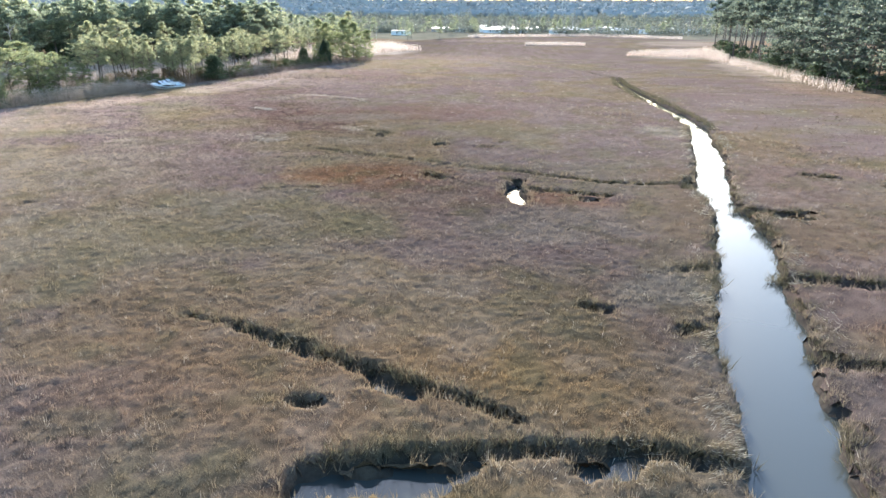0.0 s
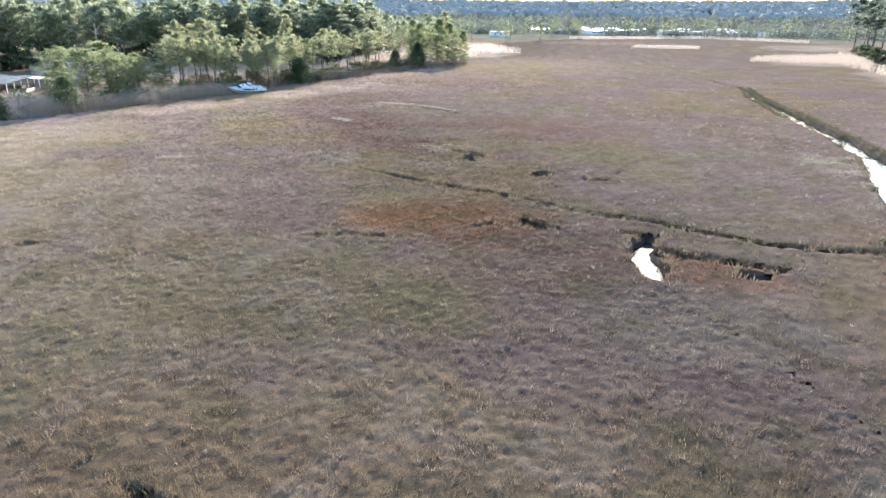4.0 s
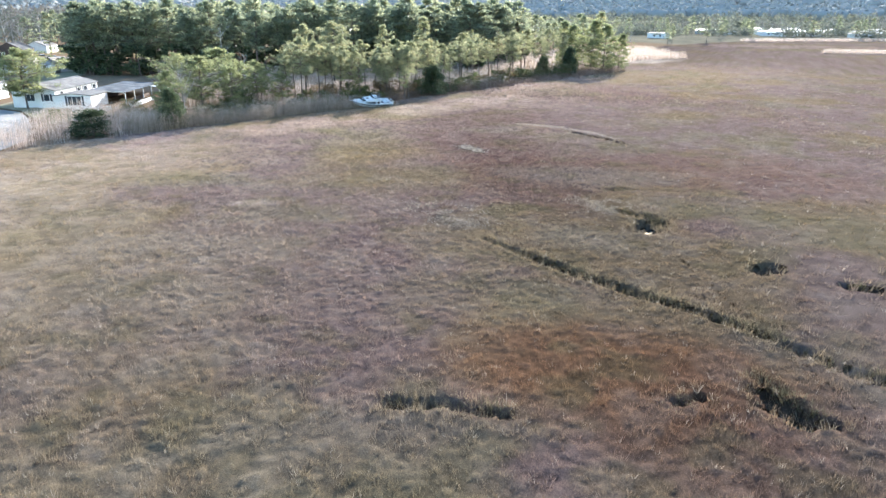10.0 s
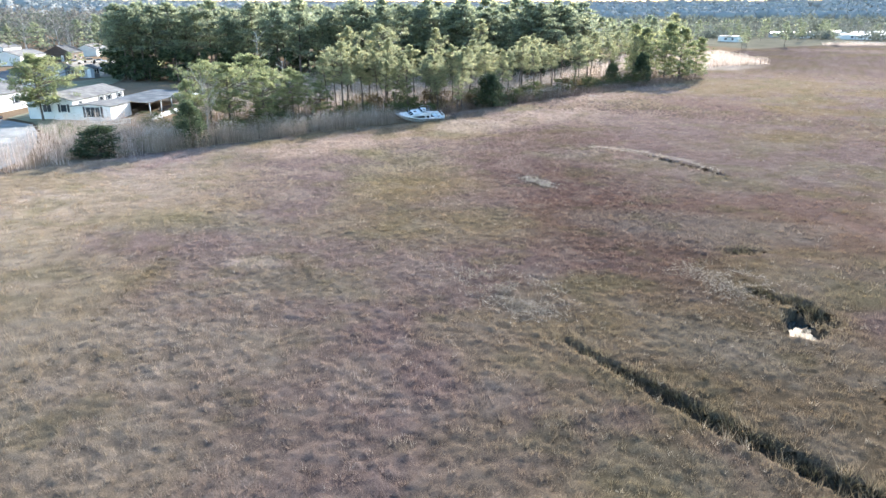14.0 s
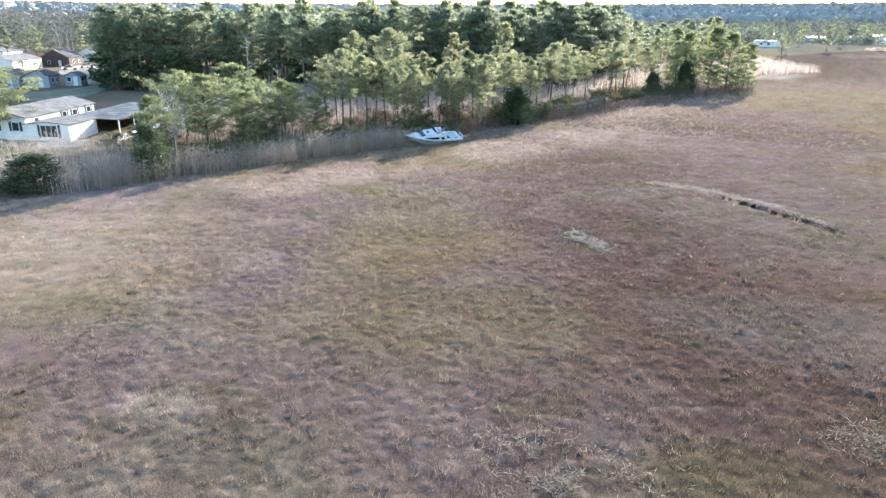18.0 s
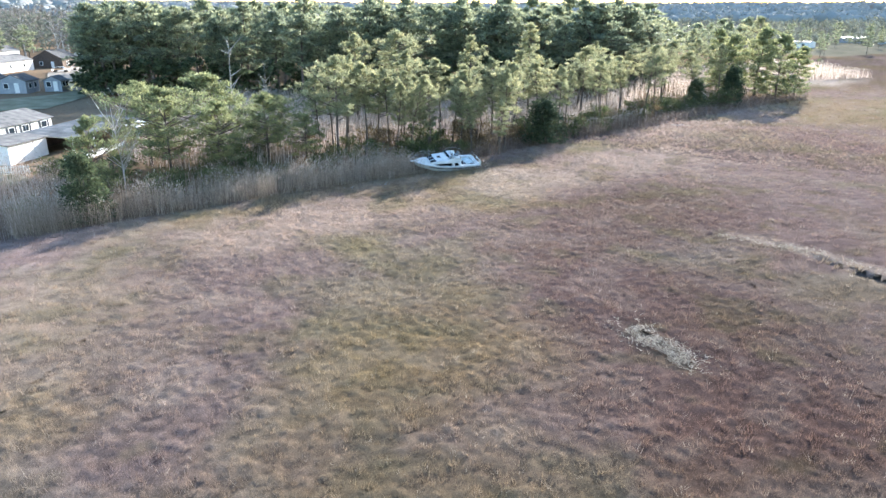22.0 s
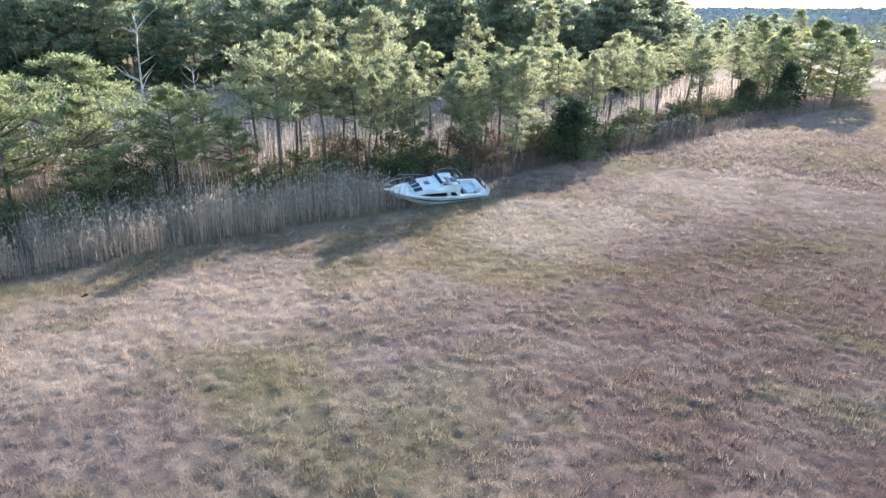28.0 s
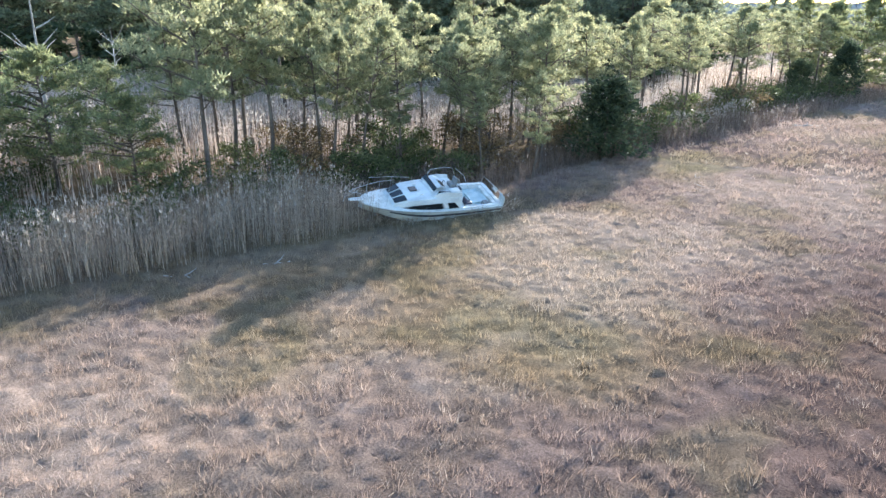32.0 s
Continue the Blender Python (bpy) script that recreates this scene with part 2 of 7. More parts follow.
# ---- plan of the marsh: creek, ditches and pools as lines of (x, y, half width) ----
CREEK = [(-4, -30, 2.2), (6, 0, 2.0), (9.7, 10, 1.9), (12.5, 19, 1.85), (13.7, 22.7, 1.75), (14.5, 25.5, 2.1), (15.1, 29, 2.15), (17.0, 34.5, 2.3), (18.9, 41, 1.95),
         (21, 47, 2.15), (22.4, 52.5, 1.7), (23.4, 58.5, 1.2), (24.2, 63, 1.8), (26.5, 71, 1.5), (29.4, 80, 1.8), (31.7, 90, 1.5), (34.8, 101, 1.3), (35.8, 115, 1.2), (35.9, 142, 1.1),
         (36.2, 163, 0.8), (38.4, 180, 0.35), (34, 200, 0.2)]
WET = [  # pools that hold water
    [(-8.8, 29.5, 0.35), (-7.5, 29.3, 0.45)], [(-3.6, 26.2, 0.35), (-1.6, 25.4, 0.45)],
    [(-4.9, 19.2, 0.8), (-3, 19.6, 1.1), (-0.6, 19.8, 1.1), (0.9, 20.6, 0.4)], [(5.0, 20.7, 0.4), (6.6, 20.9, 0.45)],
    [(5.1, 64.0, 0.6), (4.6, 61.5, 0.75), (4.8, 59.3, 1.0), (5.2, 56.6, 0.4)], [(-11.9, 91.4, 0.25), (-11.6, 90.1, 0.6), (-11.3, 89.2, 0.95)], [(-3.8, 65.9, 0.3), (-2.6, 65.3, 0.4)],
    [(-3.6, 82.9, 0.5), (-2.9, 83.8, 0.55)], [(26.5, 53.8, 0.4), (28, 53.1, 0.45)], [(10, 58.1, 0.3), (11.5, 58.0, 0.25)], [(27.4, 68.3, 0.4), (28.2, 72.3, 0.35)],
]
DRY = [  # ditches and dark hollows
    [(-15.5, 32.8, 0.05), (-12, 31.6, 0.2), (-9.5, 30.2, 0.3), (-7.7, 28.9, 0.35), (-5.6, 28.1, 0.28), (-3.7, 27.1, 0.3), (-1.6, 25.9, 0.35), (0.3, 25.1, 0.28), (1.6, 24.3, 0.2), (2.6, 23.5, 0.05)],
    [(2.5, 21.4, 0.3), (4.5, 21.6, 0.35), (6.7, 21.8, 0.35), (8.5, 21.5, 0.3), (11.5, 20.8, 0.4)],
    [(-5.2, 20.0, 0.3), (-3, 20.9, 0.3), (0.5, 21.3, 0.3), (3.5, 21.5, 0.3)],
    [(7.3, 34.8, 0.35), (8.6, 34.5, 0.35)], [(-6.7, 24.4, 0.28), (-5.8, 24.4, 0.28)],
    [(3.9, 65.3, 0.3), (5.9, 65.1, 0.3)], [(5.9, 62.0, 0.35), (8, 60.7, 0.4), (10.2, 60.3, 0.4), (13.5, 59.4, 0.25)],
    [(-22.5, 82.2, 0.03), (-20.3, 80.9, 0.1), (-18.3, 79.9, 0.15), (-16.7, 79.2, 0.28), (-14.8, 77.9, 0.4), (-12.7, 77.1, 0.38), (-9.7, 75.8, 0.35), (-7.2, 74.8, 0.33), (-4.3, 73.4, 0.2), (-2, 71.8, 0.15), (0, 70.4, 0.2), (2.5, 69.6, 0.25),
     (6.1, 68.8, 0.28), (9.2, 67.0, 0.28), (13.7, 64.8, 0.25), (18, 64.2, 0.25), (23, 64.6, 0.3)],
    [(-14.4, 93.4, 0.25), (-13.0, 92.7, 0.4), (-11.6, 92.8, 0.4), (-10.3, 90.6, 0.35)], [(-4.3, 67.2, 0.3), (-2.8, 66.4, 0.35), (-1.6, 65.5, 0.25)], [(-7.4, 64.8, 0.15), (-6.4, 65.6, 0.15)],
    [(-18.8, 59.8, 0.1), (-17, 60.5, 0.2), (-14, 60.9, 0.12)], [(-4.4, 68.3, 0.2), (-3.0, 67.4, 0.2)], [(1.2, 82.3, 0.2), (3.0, 82.4, 0.2)], [(4.3, 85.6, 0.2), (5.0, 86.4, 0.2)],
    [(-16.3, 100.3, 0.2), (-14.2, 101.6, 0.3)], [(20.3, 39.9, 0.5), (22.6, 39.8, 0.5), (26, 38.9, 0.5), (40, 37.2, 0.5)], [(23.6, 55.7, 0.6), (25.2, 55.6, 0.5), (26.8, 54.6, 0.5), (29, 54.7, 0.4)],
    [(17.2, 29.8, 0.4), (18.7, 29.0, 0.4), (24, 27.7, 0.4)], [(35.5, 69.2, 0.5), (38.2, 67.8, 0.35)], [(-38.0, 53.8, 0.15), (-37.4, 54.4, 0.15)], [(21.6, 63.0, 0.6), (22.6, 66.7, 0.5)],
    [(37.9, 104, 0.3), (38.2, 125, 0.3), (38.0, 150, 0.3), (38.2, 165, 0.3), (39.9, 182, 0.3)], [(-28.5, 132.5, 0.08), (-24.5, 130.0, 0.16), (-21.3, 127.4, 0.2), (-18.4, 125.2, 0.1)], [(-10, 172.5, 0.25), (-2.6, 168.4, 0.3)],
    [(11.8, 31.8, 0.4), (12.9, 32.6, 0.4)], [(14.5, 40.8, 0.4), (16.6, 41.6, 0.3)],
]
EDGE = [(-96, 40), (-92, 70), (-86, 93), (-80.5, 106), (-76.5, 117), (-73, 126.5), (-68.5, 135.5), (-66.3, 141), (-64.8, 149), (-62.5, 160), (-57.5, 175), (-50, 200), (-42, 225), (-34, 244)]
MARSH = EDGE + [(-39, 262), (-40, 290), (-22, 312), (-45, 380), (-22, 455), (10, 510), (92, 545), (150, 466), (119, 346), (98, 258), (84, 172), (80, 132), (76, 90), (74, 40), (70, -60), (-100, -60)]
RX, RY, RS = -60.0, -10.0, 0.25  # raster of the wet plan
_gx, _gy = np.meshgrid(np.arange(RX, 62, RS), np.arange(RY, 260, RS), indexing="ij")


def _combine(lines):
    out = np.full(_gx.shape, 9.0)
    for ln in lines:
        xs, ys = [p[0] for p in ln], [p[1] for p in ln]
        i0, i1 = int((min(xs) - 6 - RX) / RS), int((max(xs) + 6 - RX) / RS)
        j0, j1 = int((min(ys) - 6 - RY) / RS), int((max(ys) + 6 - RY) / RS)
        s = (slice(max(i0, 0), max(i1, 0)), slice(max(j0, 0), max(j1, 0)))
        if out[s].size:
            d, w = to_line(_gx[s], _gy[s], ln)
            out[s] = np.minimum(out[s], d - w)
    return out


_jag = (fbm(_gx, _gy, 2.2, 5, 3) - 0.5) * 1.1 + (field(_gx, _gy, 0.7, 15) - 0.5) * 0.5
_wet = _combine([CREEK] + WET) + _jag * 0.75
_dry = _combine(DRY) + _jag * 0.5 + 0.05


def sample(grid, x, y):
    i, j = np.rint((x - RX) / RS).astype(int), np.rint((y - RY) / RS).astype(int)
    ok = (i >= 0) & (j >= 0) & (i < grid.shape[0]) & (j < grid.shape[1])
    return np.where(ok, grid[np.clip(i, 0, grid.shape[0] - 1), np.clip(j, 0, grid.shape[1] - 1)], 9.0)


GROUND, WATER = -0.42, -0.87


def step(a, b, v):
    t = np.clip((v - a) / (b - a), 0, 1)
    return t * t * (3 - 2 * t)


def ground_z(x, y):
    x, y = np.asarray(x, float), np.asarray(y, float)
    z = GROUND + (fbm(x, y, 5.0, 2, 3) - 0.5) * 0.16
    w, d = sample(_wet, x, y), sample(_dry, x, y)
    z = z - np.maximum(0.85 * (1 - step(-0.3, 0.15, w)), 0.5 * (1 - step(-0.12, 0.3, d)))
    land = step(4, 30, -shore(x, y))
    return z + land * (0.75 + 0.5 * fbm(x, y, 40, 8, 2))


def shore(x, y):
    """Distance to the marsh's outline, negative on the upland."""
    d, _ = to_line(x, y, [(a, b, 0.0) for a, b in MARSH + MARSH[:1]])
    return np.where(inside(x, y, MARSH), d, -d)


PATCHES = [  # (x, y, radius x, radius y, turn, colour, weight)
    (-11, 66, 9, 6, -12, (0.25, 0.14, 0.075), 0.8), (8, 58.5, 6, 3, -10, (0.28, 0.155, 0.085), 0.6), (3, 27, 9, 3.5, -22, (0.32, 0.22, 0.09), 0.65), (-2, 17, 8, 3, 5, (0.28, 0.2, 0.07), 0.8),
    (-44.5, 83.3, 2.2, 1.2, 20, (0.50, 0.42, 0.33), 0.8), (-16, 48, 14, 8, 10, (0.21, 0.19, 0.09), 0.6), (-8, 36, 9, 6, 0, (0.24, 0.22, 0.15), 0.5), (-46, 108, 8, 9, 20, (0.27, 0.21, 0.10), 0.7),
    (-36, 98, 12, 7, 20, (0.25, 0.20, 0.10), 0.6), (-28, 107, 9, 7, 0, (0.21, 0.13, 0.095), 0.7), (-66, 92, 12, 16, -15, (0.36, 0.29, 0.20), 0.7), (-60, 70, 16, 12, 0, (0.30, 0.25, 0.15), 0.6),
    (-64, 122, 6, 14, -22, (0.42, 0.33, 0.24), 0.75), (-55, 143, 7, 9, -25, (0.42, 0.35, 0.26), 0.75), (-50, 158, 8, 14, -25, (0.40, 0.33, 0.25), 0.7), (-47, 190, 7, 22, -20, (0.36, 0.29, 0.22), 0.6),
    (-28, 133.2, 8, 1.2, -22, (0.46, 0.39, 0.30), 0.8), (-36, 114, 3.6, 1.1, -26, (0.4, 0.36, 0.31), 0.5), (-40, 130, 7, 7, 0, (0.38, 0.33, 0.27), 0.4), (-10, 110, 20, 12, 10, (0.25, 0.165, 0.12), 0.6),
    (-34, 290, 8, 20, -20, (0.9, 0.8, 0.62), 0.95), (45, 375, 17, 6, 0, (0.95, 0.86, 0.68), 0.95), (88, 285, 24, 16, 20, (0.95, 0.84, 0.62), 0.95), (120, 400, 25, 40, -20, (0.55, 0.45, 0.33), 0.8),
    (87, 215, 9, 45, -8, (0.55, 0.46, 0.33), 0.8), (78, 150, 8, 30, 10, (0.33, 0.24, 0.16), 0.7), (20, 430, 60, 20, 0, (0.40, 0.31, 0.24), 0.6), (10, 300, 60, 60, 0, (0.27, 0.205, 0.16), 0.6),
    (12, 26, 2.5, 12, -14, (0.36, 0.31, 0.23), 0.6), (30, 60, 12, 30, -10, (0.25, 0.175, 0.12), 0.5), (27.5, 75, 2.5, 3, 0, (0.5, 0.46, 0.4), 0.6), (28, 95, 4, 5, 0, (0.4, 0.37, 0.28), 0.6), (24, 31, 5, 3, 0, (0.33, 0.2, 0.09), 0.6),
    (-37, 119, 13, 8, -25, (0.195, 0.135, 0.11), 0.75), (-43, 138, 9, 12, -25, (0.2, 0.145, 0.12), 0.75), (-47, 128, 6, 6, 0, (0.22, 0.16, 0.125), 0.55), (-22, 98, 9, 9, 0, (0.22, 0.145, 0.115), 0.6), (-3, 58, 7, 6, 0, (0.22, 0.15, 0.1), 0.5), (-40, 65, 16, 13, -20, (0.36, 0.30, 0.205), 0.65), (-28, 48, 10, 10, 0, (0.33, 0.28, 0.18), 0.6),
    (-9, 25, 11, 8, 0, (0.29, 0.2, 0.115), 0.65), (-14, 33, 9, 7, 0, (0.275, 0.2, 0.12), 0.6), (0, 36, 11, 7, 0, (0.29, 0.225, 0.14), 0.6), (7, 27, 5, 7, 0, (0.29, 0.215, 0.12), 0.6),
    (-20, 105, 10, 5, 0, (0.30, 0.28, 0.22), 0.5), (-15, 85, 6, 4, 0, (0.29, 0.27, 0.2), 0.5), (5, 50, 8, 5, 0, (0.30, 0.27, 0.2), 0.5), (13, 37, 4, 4, 0, (0.32, 0.3, 0.22), 0.6),
]


SPINE = [(1, -8), (0, 10), (-4, 30), (-14, 52), (-31, 85), (-49, 116), (-58, 138)]


def marsh_tint(x, y):
    """The marsh's colours over the plan: mauve brown, tan, olive and rust in drifts, scaled paler or darker by place.
    """
    a, b, c = fbm(x, y, 26, 1), fbm(x, y, 11, 4), fbm(x, y, 3.0, 6, 3)
    col = np.array([0.262, 0.205, 0.165]) * np.ones((len(x), 1))

    def blend(w, rgb):
        nonlocal col
        w = np.clip(w, 0, 1)[:, None]
        col = col * (1 - w) + np.array(rgb) * w

    blend(step(0.5, 0.7, a) * 0.5, (0.255, 0.185, 0.15))
    blend(step(0.55, 0.75, b) * 0.6, (0.28, 0.235, 0.15))
    blend(step(0.52, 0.3, b) * 0.45, (0.33, 0.27, 0.205))
    e, g = fbm(x, y, 17, 9), fbm(x, y, 8, 13)
    blend(step(0.5, 0.64, e) * 0.7, (0.285, 0.225, 0.125))
    blend(step(0.48, 0.34, e) * 0.35, (0.262, 0.195, 0.168))
    blend(step(0.54, 0.7, g) * 0.5, (0.245, 0.225, 0.135))
    for px, py, rx, ry, turn, rgb, w in PATCHES:
        ca, sa = math.cos(radians(turn)), math.sin(radians(turn))
        u, v = ((x - px) * ca + (y - py) * sa) / rx, (-(x - px) * sa + (y - py) * ca) / ry
        blend(w * step(1.25, 0.35, np.hypot(u, v) + (b - 0.5) * 1.1 + (c - 0.5) * 0.7), rgb)
    blend(step(0.58, 0.74, c) * 0.42, (0.19, 0.17, 0.09))
    blend(step(0.42, 0.3, c) * 0.22, (0.38, 0.33, 0.26))
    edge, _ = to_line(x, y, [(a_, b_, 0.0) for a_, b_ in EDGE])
    # paler near the wooded edge, darker farther out
    tone = 1.2 - 0.4 * step(4, 66, edge) - 0.05 * step(60, 95, edge)
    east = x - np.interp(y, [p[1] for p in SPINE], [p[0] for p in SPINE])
    tone = tone - 0.13 * step(2, 16, east) * step(62, 34, east)  # darker strip east of the camera's line
    return np.minimum(col * np.array([0.865, 0.82, 0.885]) * (0.9 + 0.2 * field(x, y, 0.9, 3))[:, None] * tone[:, None], 0.85)


# ---- ground: one sheet to the horizon ----
def _lines(*runs):
    out = []
    for a, b, s in runs:
        out += list(np.arange(a, b, s))
    return np.array(out + [runs[-1][1]])


gx = _lines((-4000, -800, 400), (-800, -400, 80), (-400, -140, 20), (-140, -60, 4), (-60, -24, 1.5), (-24, 42, 0.5), (42, 110, 4), (110, 250, 20), (250, 800, 80), (800, 4000, 400))
gy = _lines((-900, -60, 120), (-60, 14, 6), (14, 104, 0.5), (104, 186, 1.0), (186, 260, 4.0), (260, 560, 12), (560, 1200, 80), (1200, 4600, 340))
GXX, GYY = np.meshgrid(gx, gy, indexing="ij")
px_, py_ = GXX.ravel(), GYY.ravel()
pz_ = ground_z(px_, py_)
far_ = np.hypot(px_, py_ - 100)
pz_ = pz_ + step(700, 1500, far_) * 32
# ground paler away from the camera's path: grazing light and haze put into colour
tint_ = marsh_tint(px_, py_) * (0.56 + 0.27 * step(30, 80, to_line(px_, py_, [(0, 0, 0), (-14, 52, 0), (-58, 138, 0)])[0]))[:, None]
sh_ = shore(px_, py_)
up_ = step(-1, -6, sh_)[:, None]
litter = np.where(py_[:, None] > 430, np.array([0.17, 0.155, 0.115]), np.array([0.21, 0.15, 0.10])) * (0.7 + 0.6 * fbm(px_, py_, 9, 11))[:, None]
tint_ = tint_ * (1 - up_) + litter * up_
mud_ = np.maximum(1 - step(-0.1, 0.35, sample(_wet, px_, py_)), 1 - step(-0.05, 0.35, sample(_dry, px_, py_)))[:, None] * 0.9
# far rise turned blue-grey: aerial haze put into the ground's colour
ridge_haze_ = step(850, 1100, far_)[:, None]
tint_ = tint_ * (1 - ridge_haze_) + np.array([0.22, 0.24, 0.26]) * ridge_haze_
tint_ = tint_ * (1 - mud_) + np.array([0.045, 0.04, 0.032]) * mud_
ni, nj = GXX.shape
ii, jj = np.meshgrid(np.arange(ni - 1), np.arange(nj - 1), indexing="ij")
q = (ii * nj + jj).ravel()
gf = np.stack([q, q + nj, q + nj + 1, q + 1], 1)
EARTH, en, el_, eb = material("marsh_earth", 1.0, 0, 0.0)
at_ = en.new("ShaderNodeAttribute")
at_.attribute_name = "tint"
no_, bp_ = en.new("ShaderNodeTexNoise"), en.new("ShaderNodeBump")
tc_ = en.new("ShaderNodeTexCoord")
no_.inputs["Scale"].default_value, no_.inputs["Detail"].default_value = 3.5, 8.0
el_.new(tc_.outputs["Object"], no_.inputs[0])
mr_, mu_ = en.new("ShaderNodeMapRange"), en.new("ShaderNodeVectorMath")
mr_.inputs["From Min"].default_value, mr_.inputs["From Max"].default_value = 0.3, 0.7
mr_.inputs["To Min"].default_value, mr_.inputs["To Max"].default_value = 0.78, 1.2
mu_.operation = "MULTIPLY"
el_.new(no_.outputs[0], mr_.inputs["Value"])
el_.new(at_.outputs["Color"], mu_.inputs[0])
el_.new(mr_.outputs[0], mu_.inputs[1])
el_.new(mu_.outputs[0], eb.inputs["Base Color"])
bp_.inputs["Strength"].default_value, bp_.inputs["Distance"].default_value = 0.7, 0.12
el_.new(no_.outputs[0], bp_.inputs["Height"])
el_.new(bp_.outputs[0], eb.inputs["Normal"])
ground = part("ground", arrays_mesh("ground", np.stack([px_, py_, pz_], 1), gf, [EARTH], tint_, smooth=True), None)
tagged(ground, "brown marsh earth with dark muddy ditches and leaf litter", "ground", kind="structure")

WATER_MAT, wnn, wl, wb = material("creek_water", 0.04, 0.0, 0.5)
wb.inputs["Base Color"].default_value = (0.05, 0.055, 0.05, 1)
wno, wbp, wtc = wnn.new("ShaderNodeTexNoise"), wnn.new("ShaderNodeBump"), wnn.new("ShaderNodeTexCoord")
wno.inputs["Scale"].default_value, wno.inputs["Detail"].default_value = 1.6, 4.0
wbp.inputs["Strength"].default_value, wbp.inputs["Distance"].default_value = 0.06, 0.03
wl.new(wtc.outputs["Object"], wno.inputs[0])
wl.new(wno.outputs[0], wbp.inputs["Height"])
wl.new(wbp.outputs[0], wb.inputs["Normal"])
water = part("water", boxed(-25, 60, -40, 250, WATER - 0.3, WATER), WATER_MAT)
tagged(water, "still grey tidal creek water reflecting the pale sky", "water", kind="structure")


# ---- marsh grass ----
def tuft_field(x, y, size, seed):
    """Distance to the nearest of scattered tuft centres, in units of size, and that tuft's own random number."""
    i, j = np.floor(x / size).astype(int), np.floor(y / size).astype(int)
    best, own = np.full(x.shape, 9.0), np.zeros(x.shape)
    for a in (-1, 0, 1):
        for b in (-1, 0, 1):
            u, v = (i + a + seed * 31) % 512, (j + b + seed * 57) % 512
            px, py = i + a + _table[u, v], j + b + _table[v, (u + 101) % 512]
            d = np.hypot(x / size - px, y / size - py)
            k = d < best
            best, own = np.where(k, d, best), np.where(k, _table[(u + 37) % 512, (v + 211) % 512], own)
    return best, own


def canopy(x, y, w=None, d=None):
    """Height of the matted grass over the ground, in tufts; nothing over ditches and water."""
    f1, own = tuft_field(x, y, 0.5, 1)
    f2, _ = tuft_field(x, y, 0.23, 2)
    h = 0.12 + 0.1 * np.clip(1 - f1, 0, 1) * (0.4 + own) + 0.09 * np.clip(1 - f2, 0, 1) + 0.05 * (fbm(x, y, 3.0, 23, 2) - 0.5)
    open_ = np.minimum(sample(_wet, x, y) if w is None else w, sample(_dry, x, y) if d is None else d)
    return np.maximum(h, 0.04) * step(-0.02, 0.3, open_), own


def grass_mat(name, label, lo, hi, cell):
    """A sheet of matted, tufted grass where the distance to the camera's line lies between lo and hi."""
    y0 = -16 if lo else 11
    xs, ys = np.arange(-86, 62, cell), np.arange(y0, 166, cell)
    x, y = [a.ravel() for a in np.meshgrid(xs, ys, indexing="ij")]
    nj = len(ys)
    i, j = [a.ravel() for a in np.meshgrid(np.arange(len(xs) - 1), np.arange(nj - 1), indexing="ij")]
    q = i * nj + j
    d, _ = to_line(x[q] + cell / 2, y[q] + cell / 2, [(a, b, 0.0) for a, b in SPINE])
    wr, _ = to_line(x[q], y[q], [(-36.8, 114.7, 0.0), (-35.4, 113.7, 0.0), (-34.0, 112.6, 0.0)])
    k = ((d >= lo) | (y[q] < 11)) & (d < hi) & (np.minimum(sample(_wet, x[q], y[q]), sample(_dry, x[q], y[q])) > 0.0) & (wr > 0.5)
    q = q[k]
    q = q[shore(x[q], y[q]) > -1.0]
    f = np.stack([q, q + nj, q + nj + 1, q + 1], 1)
    used, inv = np.unique(f, return_inverse=True)
    rng = np.random.RandomState(77)
    x, y = x[used] + rng.uniform(-0.3, 0.3, len(used)) * cell, y[used] + rng.uniform(-0.3, 0.3, len(used)) * cell
    h, own = canopy(x, y)
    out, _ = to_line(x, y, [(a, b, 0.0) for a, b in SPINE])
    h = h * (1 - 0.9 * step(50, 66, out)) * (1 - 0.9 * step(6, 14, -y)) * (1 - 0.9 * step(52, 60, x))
    # mat tint rises with distance from the camera's line, imitating grazing light
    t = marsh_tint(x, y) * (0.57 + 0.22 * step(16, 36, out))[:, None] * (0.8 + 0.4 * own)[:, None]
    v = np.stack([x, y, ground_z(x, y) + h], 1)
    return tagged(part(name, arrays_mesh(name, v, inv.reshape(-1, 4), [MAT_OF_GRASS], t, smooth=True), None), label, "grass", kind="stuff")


MAT_OF_GRASS, mn_, ml_, mb_ = material("matted_grass", 1.0, 0, 0.0)
ma_, mt_, mz_ = mn_.new("ShaderNodeAttribute"), mn_.new("ShaderNodeTexCoord"), mn_.new("ShaderNodeMapping")
ma_.attribute_name = "tint"
mz_.inputs["Scale"].default_value = (1, 1, 0.35)
ml_.new(mt_.outputs["Object"], mz_.inputs[0])
mf_, mv_, mm_, mp_ = mn_.new("ShaderNodeTexNoise"), mn_.new("ShaderNodeMapRange"), mn_.new("ShaderNodeVectorMath"), mn_.new("ShaderNodeBump")
mf_.inputs["Scale"].default_value, mf_.inputs["Detail"].default_value, mf_.inputs["Roughness"].default_value = 16.0, 5.0, 0.75
ml_.new(mz_.outputs[0], mf_.inputs[0])
mv_.inputs["From Min"].default_value, mv_.inputs["From Max"].default_value = 0.3, 0.7
mv_.inputs["To Min"].default_value, mv_.inputs["To Max"].default_value = 0.5, 1.5
mm_.operation = "MULTIPLY"
